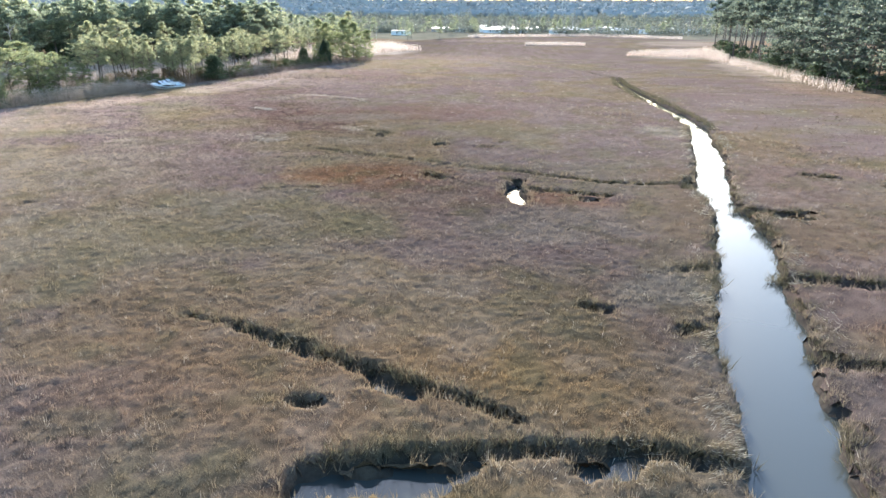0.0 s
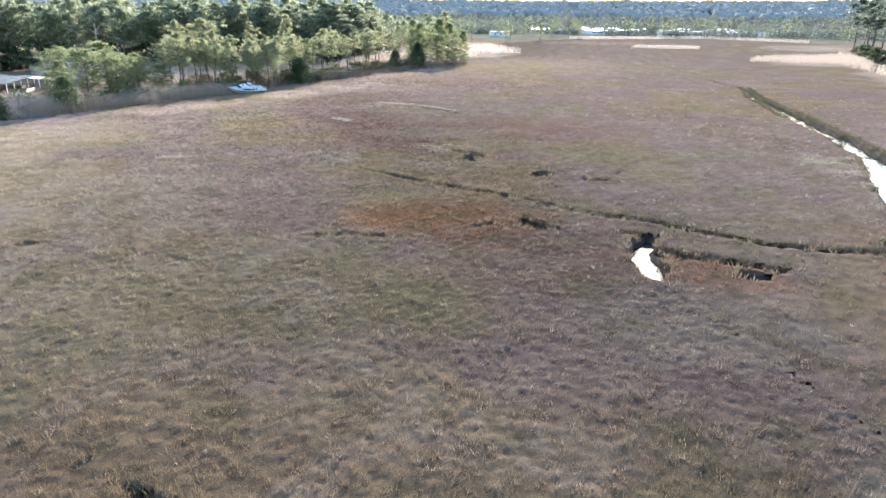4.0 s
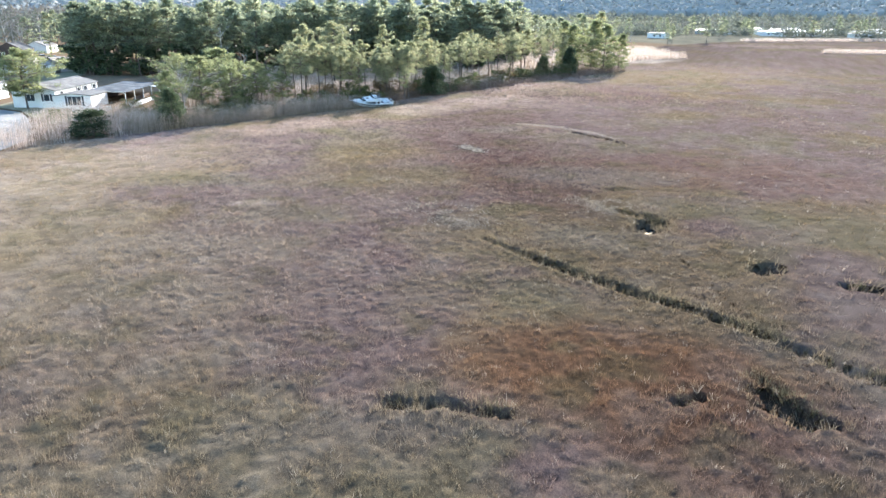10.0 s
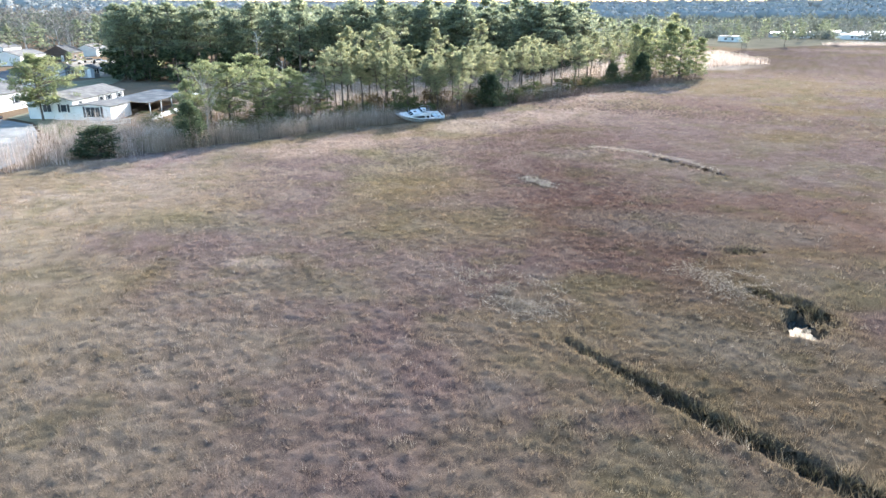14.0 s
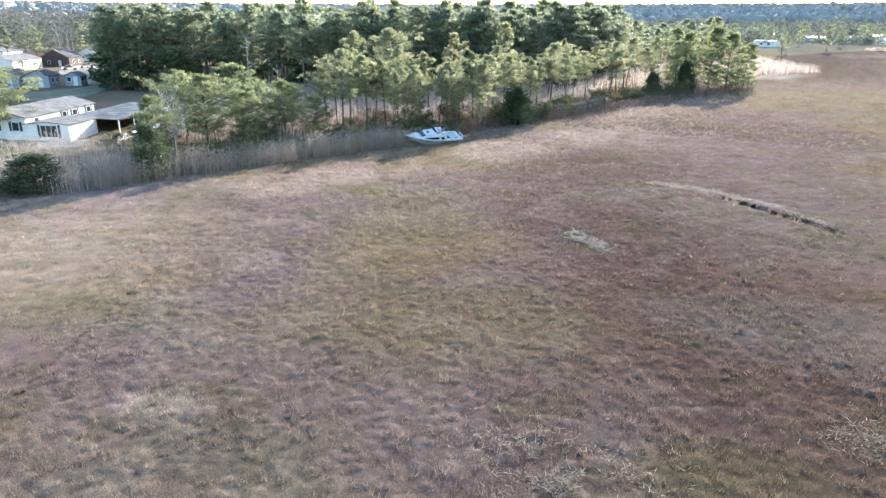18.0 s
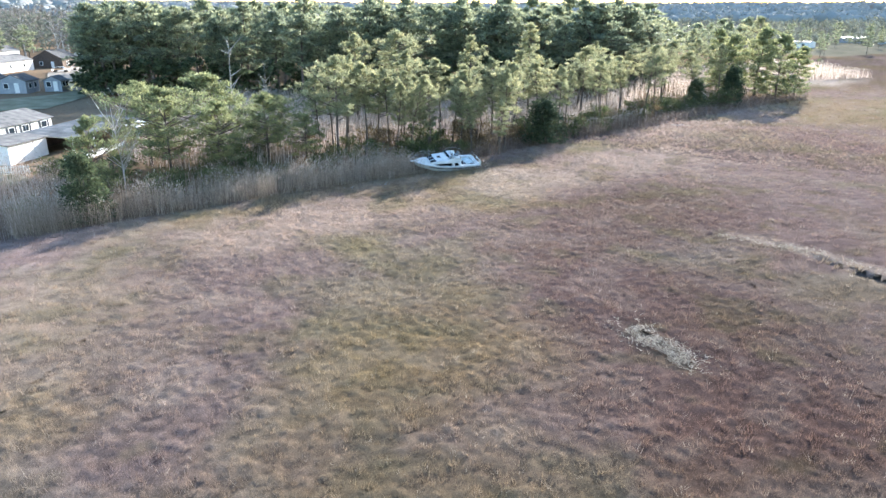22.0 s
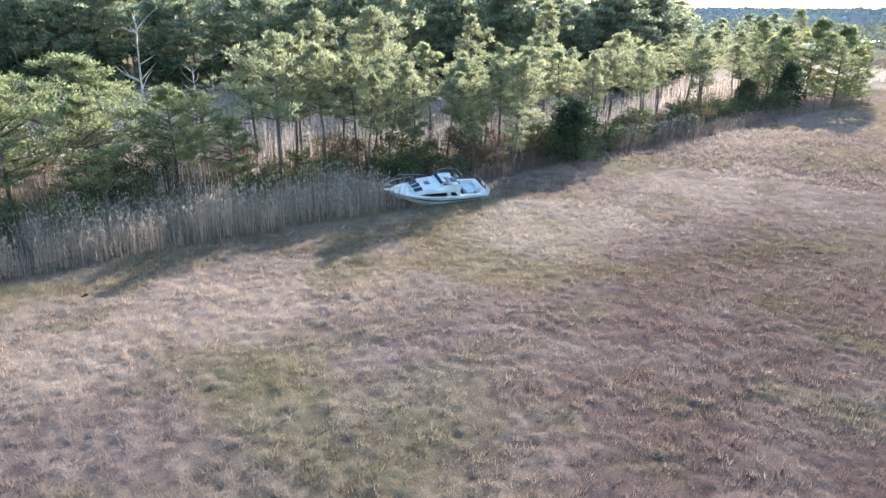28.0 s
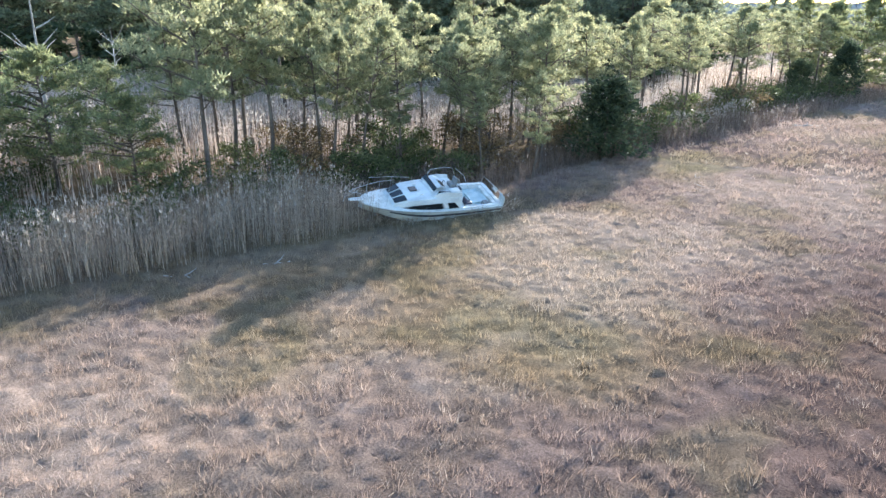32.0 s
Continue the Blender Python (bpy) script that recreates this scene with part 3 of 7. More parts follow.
ml_.new(mf_.outputs[0], mv_.inputs["Value"])
ml_.new(ma_.outputs["Color"], mm_.inputs[0])
ml_.new(mv_.outputs[0], mm_.inputs[1])
ml_.new(mm_.outputs[0], mb_.inputs["Base Color"])
mp_.inputs["Strength"].default_value, mp_.inputs["Distance"].default_value = 0.8, 0.06
ml_.new(mf_.outputs[0], mp_.inputs["Height"])
ml_.new(mp_.outputs[0], mb_.inputs["Normal"])
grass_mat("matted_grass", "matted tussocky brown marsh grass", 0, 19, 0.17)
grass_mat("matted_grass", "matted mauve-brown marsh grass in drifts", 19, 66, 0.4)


def grass_band(name, label, lo, hi, density, width, height, seed, rows):
    """Blades in tufts where the distance to the line of rows lies between lo and hi."""
    rng = np.random.RandomState(seed)
    xs, ys = [p[0] for p in rows], [p[1] for p in rows]
    x0, x1, y0, y1 = max(min(xs) - hi, -100), min(max(xs) + hi, 100), max(min(ys) - hi, 11), min(max(ys) + hi, 320)
    per = 9 if lo == 0 else 7
    n = int((x1 - x0) * (y1 - y0) * density / per)
    x, y = rng.uniform(x0, x1, n), rng.uniform(y0, y1, n)
    d, _ = to_line(x, y, [(a, b, 0.0) for a, b in rows])
    k = (d >= lo) & (d < hi) & (rng.rand(n) < np.clip(1.3 - (d - lo) / (hi - lo), 0, 1) ** (1.0 if lo > 50 else 0.0))
    x, y = x[k], y[k]
    sh = shore(x, y)
    w, dr = sample(_wet, x, y), sample(_dry, x, y)
    gap = fbm(x, y, 1.3, 21, 2)
    k = (sh > -1.5) & (w > (0.04 if lo < 50 else 0.45)) & (dr > 0.02 - 0.2 * (rng.rand(len(x)) < 0.2)) & (gap > 0.27 - 0.2 * rng.rand(len(x)))
    wr, _ = to_line(x, y, [(-36.8, 114.7, 0.0), (-35.4, 113.7, 0.0), (-34.0, 112.6, 0.0)])
    k &= (wr > 1.0 + 0.8 * (gap - 0.4)) | (rng.rand(len(x)) < 0.12)
    x, y, w, dr = x[k], y[k], w[k], dr[k]
    n = len(x)
    near_bank = np.clip(1 - np.minimum(w, dr + 0.1) / 1.4, 0, 1)
    hgt = height * (0.45 + 0.5 * fbm(x, y, 2.0, 31, 3) + 0.6 * field(x, y, 0.75, 33)) * (1 + 0.8 * near_bank * (0.4 + fbm(x, y, 1.6, 35, 2)))
    lean = rng.normal(size=(n, 2)) * 0.14 + np.stack([field(x, y, 7, 41) - 0.5, field(x, y, 7, 42) - 0.5], 1) * 0.18
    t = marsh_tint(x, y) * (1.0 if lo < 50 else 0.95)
    bank = near_bank[:, None] * 0.75
    t = t * (1 - bank) + np.array([0.185, 0.15, 0.1]) * bank
    t = t * rng.uniform(0.88, 1.12, (n, 1))
    pale = rng.rand(n, 1) < 0.05
    t = np.where(pale, t * 0.65 + np.array([0.46, 0.41, 0.35]) * 0.35, t)
    g = lambda a: np.repeat(a, per, 0)
    m = n * per
    ox, oy = rng.normal(size=m) * 0.085 * (width / 0.02) ** 0.5, rng.normal(size=m) * 0.085 * (width / 0.02) ** 0.5
    bx, by = g(x) + ox, g(y) + oy
    bz = g(ground_z(x, y) + (canopy(x, y, w, dr)[0] * 0.75 if lo < 50 else 0.0)) - 0.03
    h = g(hgt) * rng.uniform(0.6, 1.25, m)
    ln = g(lean) + rng.normal(size=(m, 2)) * 0.3 + np.stack([ox, oy], 1) * 3.0
    a = rng.uniform(0, math.pi, m)
    wd = width * rng.uniform(0.6, 1.4, m)
    base = np.stack([bx, by, bz], 1)
    side = np.stack([np.cos(a) * wd, np.sin(a) * wd, np.zeros(m)], 1)
    tip = base + np.stack([ln[:, 0] * h, ln[:, 1] * h, h], 1)
    v = np.stack([base - side, base + side, tip], 1).reshape(-1, 3)
    tint = np.repeat(g(t), 3, 0)
    ob = part(name, arrays_mesh(name, v, tris(m), [GRASS], tint), None)
    return tagged(ob, label, "grass", kind="stuff")


grass_band("marsh_grass", "dense dry brown and straw marsh grass in tufts", 0, 24, 100, 0.0115, 0.3, 101, SPINE)
grass_band("marsh_grass", "dry mauve-brown marsh grass in drifts", 24, 66, 20, 0.028, 0.3, 102, SPINE)
grass_band("marsh_grass", "distant flat brown marsh grass", 54, 150, 8, 0.055, 0.22, 103, SPINE)


def bank_thatch():
    """Long bleached blades lodged over the creek's banks."""
    rng = np.random.RandomState(120)
    n = 90000
    y = rng.uniform(12, 105, n)
    cx = np.interp(y, [p[1] for p in CREEK], [p[0] for p in CREEK])
    x = cx + rng.normal(size=n) * 4.2
    w = sample(_wet, x, y)
    lump = fbm(x, y, 2.6, 61, 2)
    k = (w > 0.4) & (w < 1.7) & (lump > 0.5)
    x, y, w = x[k], y[k], w[k]
    n = len(x)
    e = 0.3
    gxn, gyn = sample(_wet, x + e, y) - sample(_wet, x - e, y), sample(_wet, x, y + e) - sample(_wet, x, y - e)
    d = np.stack([-gxn, -gyn], 1)
    d /= np.linalg.norm(d, axis=1)[:, None] + 1e-6
    ang = (field(x, y, 1.2, 62) - 0.5) * 2.4
    d = np.stack([d[:, 0] * np.cos(ang) - d[:, 1] * np.sin(ang), d[:, 0] * np.sin(ang) + d[:, 1] * np.cos(ang)], 1) + rng.normal(size=(n, 2)) * 0.25
    ln = rng.uniform(0.2, 0.5, n)
    base = np.stack([x, y, ground_z(x, y) + 0.3 * lump[k]], 1)
    side = np.stack([-d[:, 1], d[:, 0], np.zeros(n)], 1) * 0.014
    tip = base + np.stack([d[:, 0] * ln, d[:, 1] * ln, rng.uniform(-0.1, 0.22, n)], 1)
    v = np.stack([base - side, base + side, tip], 1).reshape(-1, 3)
    t = np.array([0.47, 0.41, 0.31]) * rng.uniform(0.55, 1.2, (n, 1))
    return tagged(part("lodged_grass", arrays_mesh("lodged_grass", v, tris(n), [GRASS], np.repeat(t, 3, 0)), None), "bleached lodged grass hanging over the creek banks", "grass", kind="stuff")



def bank_tussocks():
    """Dark upright tussocks in clumps on the creek's banks."""
    rng = np.random.RandomState(121)
    n = 5200
    y = rng.uniform(14, 182, n)
    x = np.interp(y, [p[1] for p in CREEK], [p[0] for p in CREEK]) + rng.normal(size=n) * 3.0
    w = sample(_wet, x, y)
    k = (w > 0.0) & (w < 0.75) & ((fbm(x, y, 3.2, 64, 2) > 0.5) | ((y > 100) & (x > 36.6) & (rng.rand(n) < 0.5)))
    for ln in [d for d in DRY if d[0][1] < 105]:
        for (ax, ay, aw), (bx, by, bw) in zip(ln, ln[1:]):
            m = int(4.5 * math.hypot(bx - ax, by - ay) * min(1.0, 3.2 * max(aw, bw)))
            f = rng.rand(m)
            x = np.append(x, ax + (bx - ax) * f + rng.normal(size=m) * 0.15)
            y = np.append(y, ay + (by - ay) * f + (aw + bw) / 2 + rng.uniform(0.1, 0.4, m))
            k = np.append(k, np.full(m, True))
    x, y = np.repeat(x[k], 34), np.repeat(y[k], 34)
    n = len(x)
    bx, by = x + rng.normal(size=n) * 0.2, y + rng.normal(size=n) * 0.2
    h = rng.uniform(0.25, 0.62, n)
    a = rng.uniform(0, math.pi, n)
    base = np.stack([bx, by, np.maximum(ground_z(x, y), WATER + 0.05)], 1)
    side = np.stack([np.cos(a), np.sin(a), np.zeros(n)], 1) * 0.016
    tip = base + np.stack([(bx - x) * 0.9 + rng.normal(size=n) * 0.1, (by - y) * 0.9 + rng.normal(size=n) * 0.1, h], 1)
    v = np.stack([base - side, base + side, tip], 1).reshape(-1, 3)
    t = np.array([0.088, 0.078, 0.05]) * rng.uniform(0.6, 1.5, (n, 1))
    return tagged(part("bank_tussocks", arrays_mesh("bank_tussocks", v, tris(n), [GRASS], np.repeat(t, 3, 0)), None), "dark grass tussocks on the creek banks", "grass", kind="stuff")


bank_thatch()
bank_tussocks()


def dead_stems(name, label, line, n, spread, colour, seed, longest=0.55):
    """Dead stems lying along a line of the plan, in uneven heaps."""
    rng = np.random.RandomState(seed)
    line = np.array(line)
    f = rng.rand(n) * (len(line) - 1)
    i = np.minimum(f.astype(int), len(line) - 2)
    p = line[i] + (line[i + 1] - line[i]) * (f - i)[:, None] + rng.normal(size=(n, 2)) * spread
    p = p[fbm(p[:, 0], p[:, 1], 1.1, 71, 2) > 0.42]
    n = len(p)
    a = rng.uniform(0, math.pi, n)
    ln = rng.uniform(0.15, longest, n)
    z = ground_z(p[:, 0], p[:, 1]) + canopy(p[:, 0], p[:, 1])[0] + rng.uniform(0.03, 0.2, n)
    d = np.stack([np.cos(a) * ln, np.sin(a) * ln, rng.normal(size=n) * 0.1], 1)
    base = np.column_stack([p, z])
    side = np.stack([-np.sin(a), np.cos(a), np.zeros(n)], 1) * 0.018
    v = np.stack([base - side, base + side, base + d], 1).reshape(-1, 3)
    t = np.array(colour) * rng.uniform(0.3, 1.1, (n, 1))
    return tagged(part(name, arrays_mesh(name, v, tris(n), [GRASS], np.repeat(t, 3, 0)), None), label, "wrack", kind="stuff")


dead_stems("tide_wrack", "pale dead stems of tide wrack on mud", [(-37.4, 115.2), (-36.4, 114.4), (-35.4, 113.7), (-34.4, 112.9), (-33.4, 112.2)], 1900, 0.55, (0.55, 0.49, 0.41), 130, 0.4)
dead_stems("flattened_grass", "bleached flattened grass along a ditch", [(-37.5, 135.0), (-33.0, 134.0), (-29.2, 133.8), (-25.0, 131.4), (-21.4, 128.4), (-19.2, 126.0)], 2600, 0.42, (0.52, 0.46, 0.37), 131, 0.4)
dead_stems("flattened_grass", "bed of bleached broken stems among marsh grass", [(-31.2, 88.2), (-29.0, 87.8), (-27.6, 86.6), (-26.6, 85.4), (-25.0, 84.6), (-25.0, 86.6), (-27.4, 88.4)], 4200, 1.0, (0.42, 0.36, 0.29), 132, 0.4)
dead_stems("flattened_grass", "bed of bleached broken stems beside a pool", [(-18.6, 95.0), (-16.4, 95.4), (-14.6, 95.2), (-14.8, 92.6), (-16.8, 93.4)], 2300, 0.95, (0.42, 0.35, 0.28), 133, 0.4)


# ---- trees ----
def trunk_path(rng, h, bend, n=9):
    z = np.linspace(0, 1, n)
    a, b = rng.uniform(-1, 1, 2), rng.uniform(-1, 1, 2)
    off = bend * h * (np.outer(z ** 1.5, a) + 0.35 * np.outer(np.sin(z * 5), b))
    return np.column_stack([off, z * h])


def on_path(path, z):
    return np.column_stack([np.interp(z, path[:, 2], path[:, k]) for k in range(3)])


def pine_meshes(seed, h, radius, bare, limbs, clumps, needles, shades, needle=0.30, broad=0.035, bend=0.03, top=0.55, bark=None, droop=0.0, dead=6, plain=False):
    """Trunk, limbs and crown of one pine: limbs from bare * h upwards, each with flat clumps of needles."""
    rng = np.random.RandomState(seed)
    path = trunk_path(rng, h, bend)
    r0, lop = (0.008 if plain else 0.0125) * h + 0.03, rng.uniform(0, 6.28)
    radii = r0 * (1 - 0.82 * np.linspace(0, 1, len(path)) ** 0.9)
    radii[0] *= 1.35
    path[0, 2] -= 0.5
    trunk = arrays_mesh("trunk", *tube_arrays(path[::4] if plain else path, radii[::4] if plain else radii, 4 if plain else 8), [bark or BARK], smooth=True)
    pieces, centres, sizes = [], [], []
    for i in range(limbs + dead):
        live = i < limbs
        f = bare + (1 - bare) * ((i + rng.rand()) / limbs) if live else rng.uniform(0.15, bare)
        f = min(f, 0.985)
        prof = (1 - ((f - bare) / (1 - bare)) ** 2.2) ** 0.8 * top + (1 - top) * math.sin(math.pi * min(1, max(0.12, (f - bare) / (1 - bare)))) if live else 0.25
        az = i * 2.4 + rng.uniform(-0.5, 0.5)
        ln = radius * max(0.16, prof) * rng.uniform(0.5, 1.25) * (1 + 0.3 * math.sin(az - lop + 2.2 * f))
        p0 = on_path(path, [f * h])[0]
        rise = rng.uniform(0.05, 0.45) * (0.5 + f) - droop
        d = np.array([math.cos(az), math.sin(az), rise])
        sag = rng.uniform(-0.1, 0.18)
        s = np.linspace(0, 1, 4)[:, None]
        pts = p0 + s * d * ln + np.array([0, 0, 1.0]) * (s ** 2) * ln * sag
        pieces.append(tube_arrays(pts[[0, 3]], np.array([0.02 * ln + 0.012, 0.01]), 3) if plain else tube_arrays(pts, np.linspace(0.016 * ln + 0.012, 0.008, 4), 3))
        if live:
            for c in range(clumps):
                u = rng.uniform(0.35, 1.05)
                q = p0 + u * d * ln + np.array([0, 0, 1]) * u * u * ln * sag
                w = rng.uniform(0.26, 0.56) * (0.5 + 0.09 * radius) * (1 + 0.1 * ln)
                q = q + np.array([-math.sin(az), math.cos(az), 0]) * rng.normal() * 0.28 * ln * u
                q[2] += rng.uniform(0, 0.25)
                centres.append(q)
                sizes.append(w)
                if rng.rand() < 0.4 and not plain:
                    pieces.append(tube_arrays(np.array([p0 + 0.8 * u * d * ln, q]), np.array([0.018, 0.008]), 3))
    tip = on_path(path, [h])[0]
    for k in range(3):
        centres.append(tip + rng.normal(size=3) * 0.15)
        sizes.append(0.3 + 0.04 * radius)
    limb = arrays_mesh("limbs", *joined(pieces), [bark or BARK], smooth=True)
    c, sz = np.repeat(np.array(centres), needles, 0), np.repeat(np.array(sizes), needles)
    v = spikes(rng, c, sz * 1.05, needle, broad, flat=0.58, up=0.75)
    crown = arrays_mesh("crown", v, tris(len(v) // 3), [NEEDLE], clump_tint(rng, SHADES[shades], len(centres), needles))
    return trunk, limb, crown


def dense_meshes(seed, h, radius, n, mat, leaf, broad, shape="cone", bark=None, low=0.04):
    """Cedar, shrub or round broadleaf crown: leaves in many lumps, an uneven outline, gaps between."""
    rng = np.random.RandomState(seed)
    path = trunk_path(rng, h * 0.9, 0.03, 6)
    path[0, 2] -= 0.4
    trunk = arrays_mesh("trunk", *tube_arrays(path, np.linspace(0.02 * h + 0.03, 0.015, 6), 6), [bark or BARK], smooth=True)
    lumps = max(14, int(n / 60))
    f = rng.uniform(low, 0.97, lumps)
    prof = (1 - f) ** 0.5 * (0.7 + 0.3 * np.minimum(1, f / 0.2)) if shape == "cone" else np.sqrt(np.clip(1 - ((f - 0.5) / 0.55) ** 2, 0.05, 1))
    az, rr = rng.uniform(0, 2 * math.pi, lumps), radius * prof * rng.uniform(0.35, 1.05, lumps)
    c = np.column_stack([np.cos(az) * rr, np.sin(az) * rr, f * h])
    size = (0.16 * radius + 0.22) * rng.uniform(0.6, 1.5, lumps)
    pieces = [tube_arrays(np.array([[0, 0, max(0.1, q[2] - 0.5 * math.hypot(q[0], q[1]))], q]), np.array([0.03, 0.008]), 3) for q in c[:: max(1, lumps // 40)]]
    limb = arrays_mesh("limbs", *joined(pieces), [bark or BARK])
    per = int(n / lumps)
    out = np.repeat(c * np.array([1, 1, 0]), per, 0)
    out /= np.linalg.norm(out, axis=1)[:, None] + 1e-6
    v = spikes(rng, np.repeat(c, per, 0), np.repeat(size, per) * 1.2, leaf, broad, flat=0.8, up=0.3, outward=out * 0.5)
    v[:, 2] = np.maximum(v[:, 2], 0.02)
    return trunk, limb, arrays_mesh("crown", v, tris(len(v) // 3), [mat])


def bare_meshes(seed, h, radius, forks, twigs, bark, twig_mat=None, upright=0.8, fine=0.012, plain=False):
    """A leafless tree: trunk, forking limbs, and fine twigs."""
    rng = np.random.RandomState(seed)
    path = trunk_path(rng, h, 0.05)
    path[0, 2] -= 0.4
    r0 = 0.012 * h + 0.03
    trunk = arrays_mesh("trunk", *tube_arrays(path, r0 * (1 - 0.85 * np.linspace(0, 1, len(path))), 7), [bark], smooth=True)
    pieces, ends = [], []
    for i in range(forks):
        f = rng.uniform(0.3, 0.95)
        p0 = on_path(path, [f * h])[0]
        az, ln = rng.uniform(0, 6.28), radius * (1.15 - 0.6 * f) * rng.uniform(0.6, 1.2)
        d = np.array([math.cos(az), math.sin(az), upright * rng.uniform(0.5, 1.3)])
        pts = np.array([p0, p0 + d * ln * 0.5 + rng.normal(size=3) * 0.1, p0 + d * ln + rng.normal(size=3) * 0.2])
        pieces.append(tube_arrays(pts, np.array([0.05, 0.032, 0.012]) * (0.5 + 0.06 * h), 3 if plain else 4))
        for s in (0.35, 0.55, 0.75, 0.95):
            ends.append(p0 + d * ln * s)
    limb = arrays_mesh("limbs", *joined(pieces), [bark], smooth=True)
    if not twigs:
        return trunk, limb, None
    c = np.repeat(np.array(ends), twigs, 0)
    v = spikes(rng, c, 0.5 + 0.05 * radius, 0.55, fine, flat=0.9, up=0.5)
    return trunk, limb, arrays_mesh("twigs", v, tris(len(v) // 3), [twig_mat or TWIG])


def plant(kind, meshes, x, y, scale, turn, label, category="tree", group="", wide=1.0, z=None, lean=0.0):
    ob = thing(kind, Matrix.Translation((x, y, float(ground_z(np.array([x]), np.array([y]))[0]) - 0.03 if z is None else z)) @ Matrix.Rotation(lean, 4, "Y") @ Matrix.Rotation(turn, 4, "Z") @ Matrix.Diagonal((scale * wide, scale * wide, scale, 1)), label, category, group)
    for me, nm in zip(meshes, ("trunk", "branching", "twig_spray" if meshes[2] and meshes[2].name.startswith("twigs") else "crown")):
        if me:
            tagged(part(nm, me, None, ob), kind="" if nm == "trunk" else "stuff")
    return ob


def grove(name, label, rows, category="woodland"):
    """Many far trees joined: rows of (meshes, x, y, scale, turn, width)."""
    wood, leaf, mats = [], [], {}
    for meshes, x, y, sc, turn, w in rows:
        c, s_ = math.cos(turn), math.sin(turn)
        z = float(ground_z(np.array([x]), np.array([y]))[0])
        for me in meshes:
            if not me:
                continue
            v = np.empty(len(me.vertices) * 3, np.float32)
            me.vertices.foreach_get("co", v)
            v = v.reshape(-1, 3) * np.array([sc * w, sc * w, sc])
            v = np.stack([x + v[:, 0] * c - v[:, 1] * s_, y + v[:, 0] * s_ + v[:, 1] * c, z + v[:, 2]], 1)
            k = len(me.loops) // len(me.polygons)
            f = np.empty(len(me.loops), np.int32)
            me.loops.foreach_get("vertex_index", f)
            tint = np.ones(len(me.vertices) * 4, np.float32)
            if "tint" in me.attributes:
                me.attributes["tint"].data.foreach_get("color", tint)
            (leaf if k == 3 else wood).append((v, f.reshape(-1, k), me.materials[0], tint.reshape(-1, 4)[:, :3]))
    for bits, nm in ((wood, "trunks"), (leaf, "crowns")):
        used = []
        for b in bits:
            if b[2] not in used:
                used.append(b[2])
        v, f = joined([(b[0], b[1]) for b in bits])
        idx = np.concatenate([np.full(len(b[1]), used.index(b[2]), int) for b in bits])
        tagged(part(name, arrays_mesh(name, v, f, used, np.concatenate([b[3] for b in bits]), idx), None), label + (" (trunks)" if nm == "trunks" else ""), category, kind="stuff")


# prototypes, all 10 m high unless named otherwise
FRONT = [pine_meshes(200 + i, 10.0, r, b, 32, 5, 40, "front", 0.22, 0.042, bend=d, top=0.45, dead=9) for i, (r, b, d) in enumerate([(2.9, 0.42, 0.05), (2.5, 0.5, 0.09), (3.2, 0.4, 0.07), (2.4, 0.46, 0.03), (3.1, 0.5, 0.1), (2.6, 0.36, 0.06)])]
YOUNG = [pine_meshes(220 + i, 10.0, 4.6, 0.2, 46, 6, 36, "mid", 0.27, 0.052, bend=0.04, dead=3) for i in range(2)]
LONE = [pine_meshes(226, 10.0, 5.0, 0.24, 60, 7, 32, "mid", 0.3, 0.06, bend=0.02, top=0.5, dead=2)]
TALL = [pine_meshes(230 + i, 10.0, r, b, 30, 6, 18, "dark", 0.28, 0.072, bend=0.03, top=0.7, dead=5) for i, (r, b) in enumerate([(2.5, 0.34), (2.2, 0.42), (2.7, 0.3), (2.1, 0.48)])]
DEEP = [pine_meshes(290 + i, 10.0, r, b, 22, 4, 10, "dark", 0.5, 0.14, bend=0.025, top=0.75, dead=0, plain=True) for i, (r, b) in enumerate([(2.5, 0.26), (2.3, 0.32), (2.7, 0.22), (2.2, 0.36)])]
LOFTY = [pine_meshes(236 + i, 10.0, 1.9, 0.55, 20, 4, 12, "deep", 0.42, 0.1, bend=0.04, top=0.5, dead=4, plain=True) for i in range(2)]
EASTERN = [pine_meshes(295 + i, 10.0, r, b, 36, 5, 12, "deep", 0.34, 0.085, bend=0.025, top=0.8, dead=2, plain=True, droop=0.1) for i, (r, b) in enumerate([(2.4, 0.1), (2.1, 0.2), (2.3, 0.06)])]
SPIRE = [pine_meshes(240 + i, 10.0, 2.5, 0.15, 38, 5, 38, "front", 0.22, 0.04, bend=0.012, top=0.95, dead=2) for i in range(2)]
CEDARS = [dense_meshes(250 + i, 10.0, 4.2, 5600, CEDAR, 0.46, 0.13) for i in range(2)]
SMALL_CEDAR = [dense_meshes(254, 10.0, 4.2, 520, CEDAR, 0.95, 0.32)]
WOODEND = [pine_meshes(283 + i, 10.0, r, 0.05, 52, 6, 22, "mid", 0.34, 0.075, bend=0.03, top=0.75, dead=1, droop=0.05) for i, r in enumerate((3.4, 3.9))]
BUSH = [dense_meshes(260 + i, 3.0, 1.9, 2400, SHRUB, 0.18, 0.062, "round", low=0.02) for i in range(3)]
RUSTY = [dense_meshes(266 + i, 3.0, 1.8, 1600, RUST, 0.2, 0.036, "round", low=0.02) for i in range(2)]
SNAG = [bare_meshes(270 + i, 10.0, 2.6, 14, 0, GREY_BARK) for i in range(2)]
BAREWOOD = [bare_meshes(275 + i, 10.0, 3.6, 26, 9, GREY_BARK, upright=1.0) for i in range(2)]
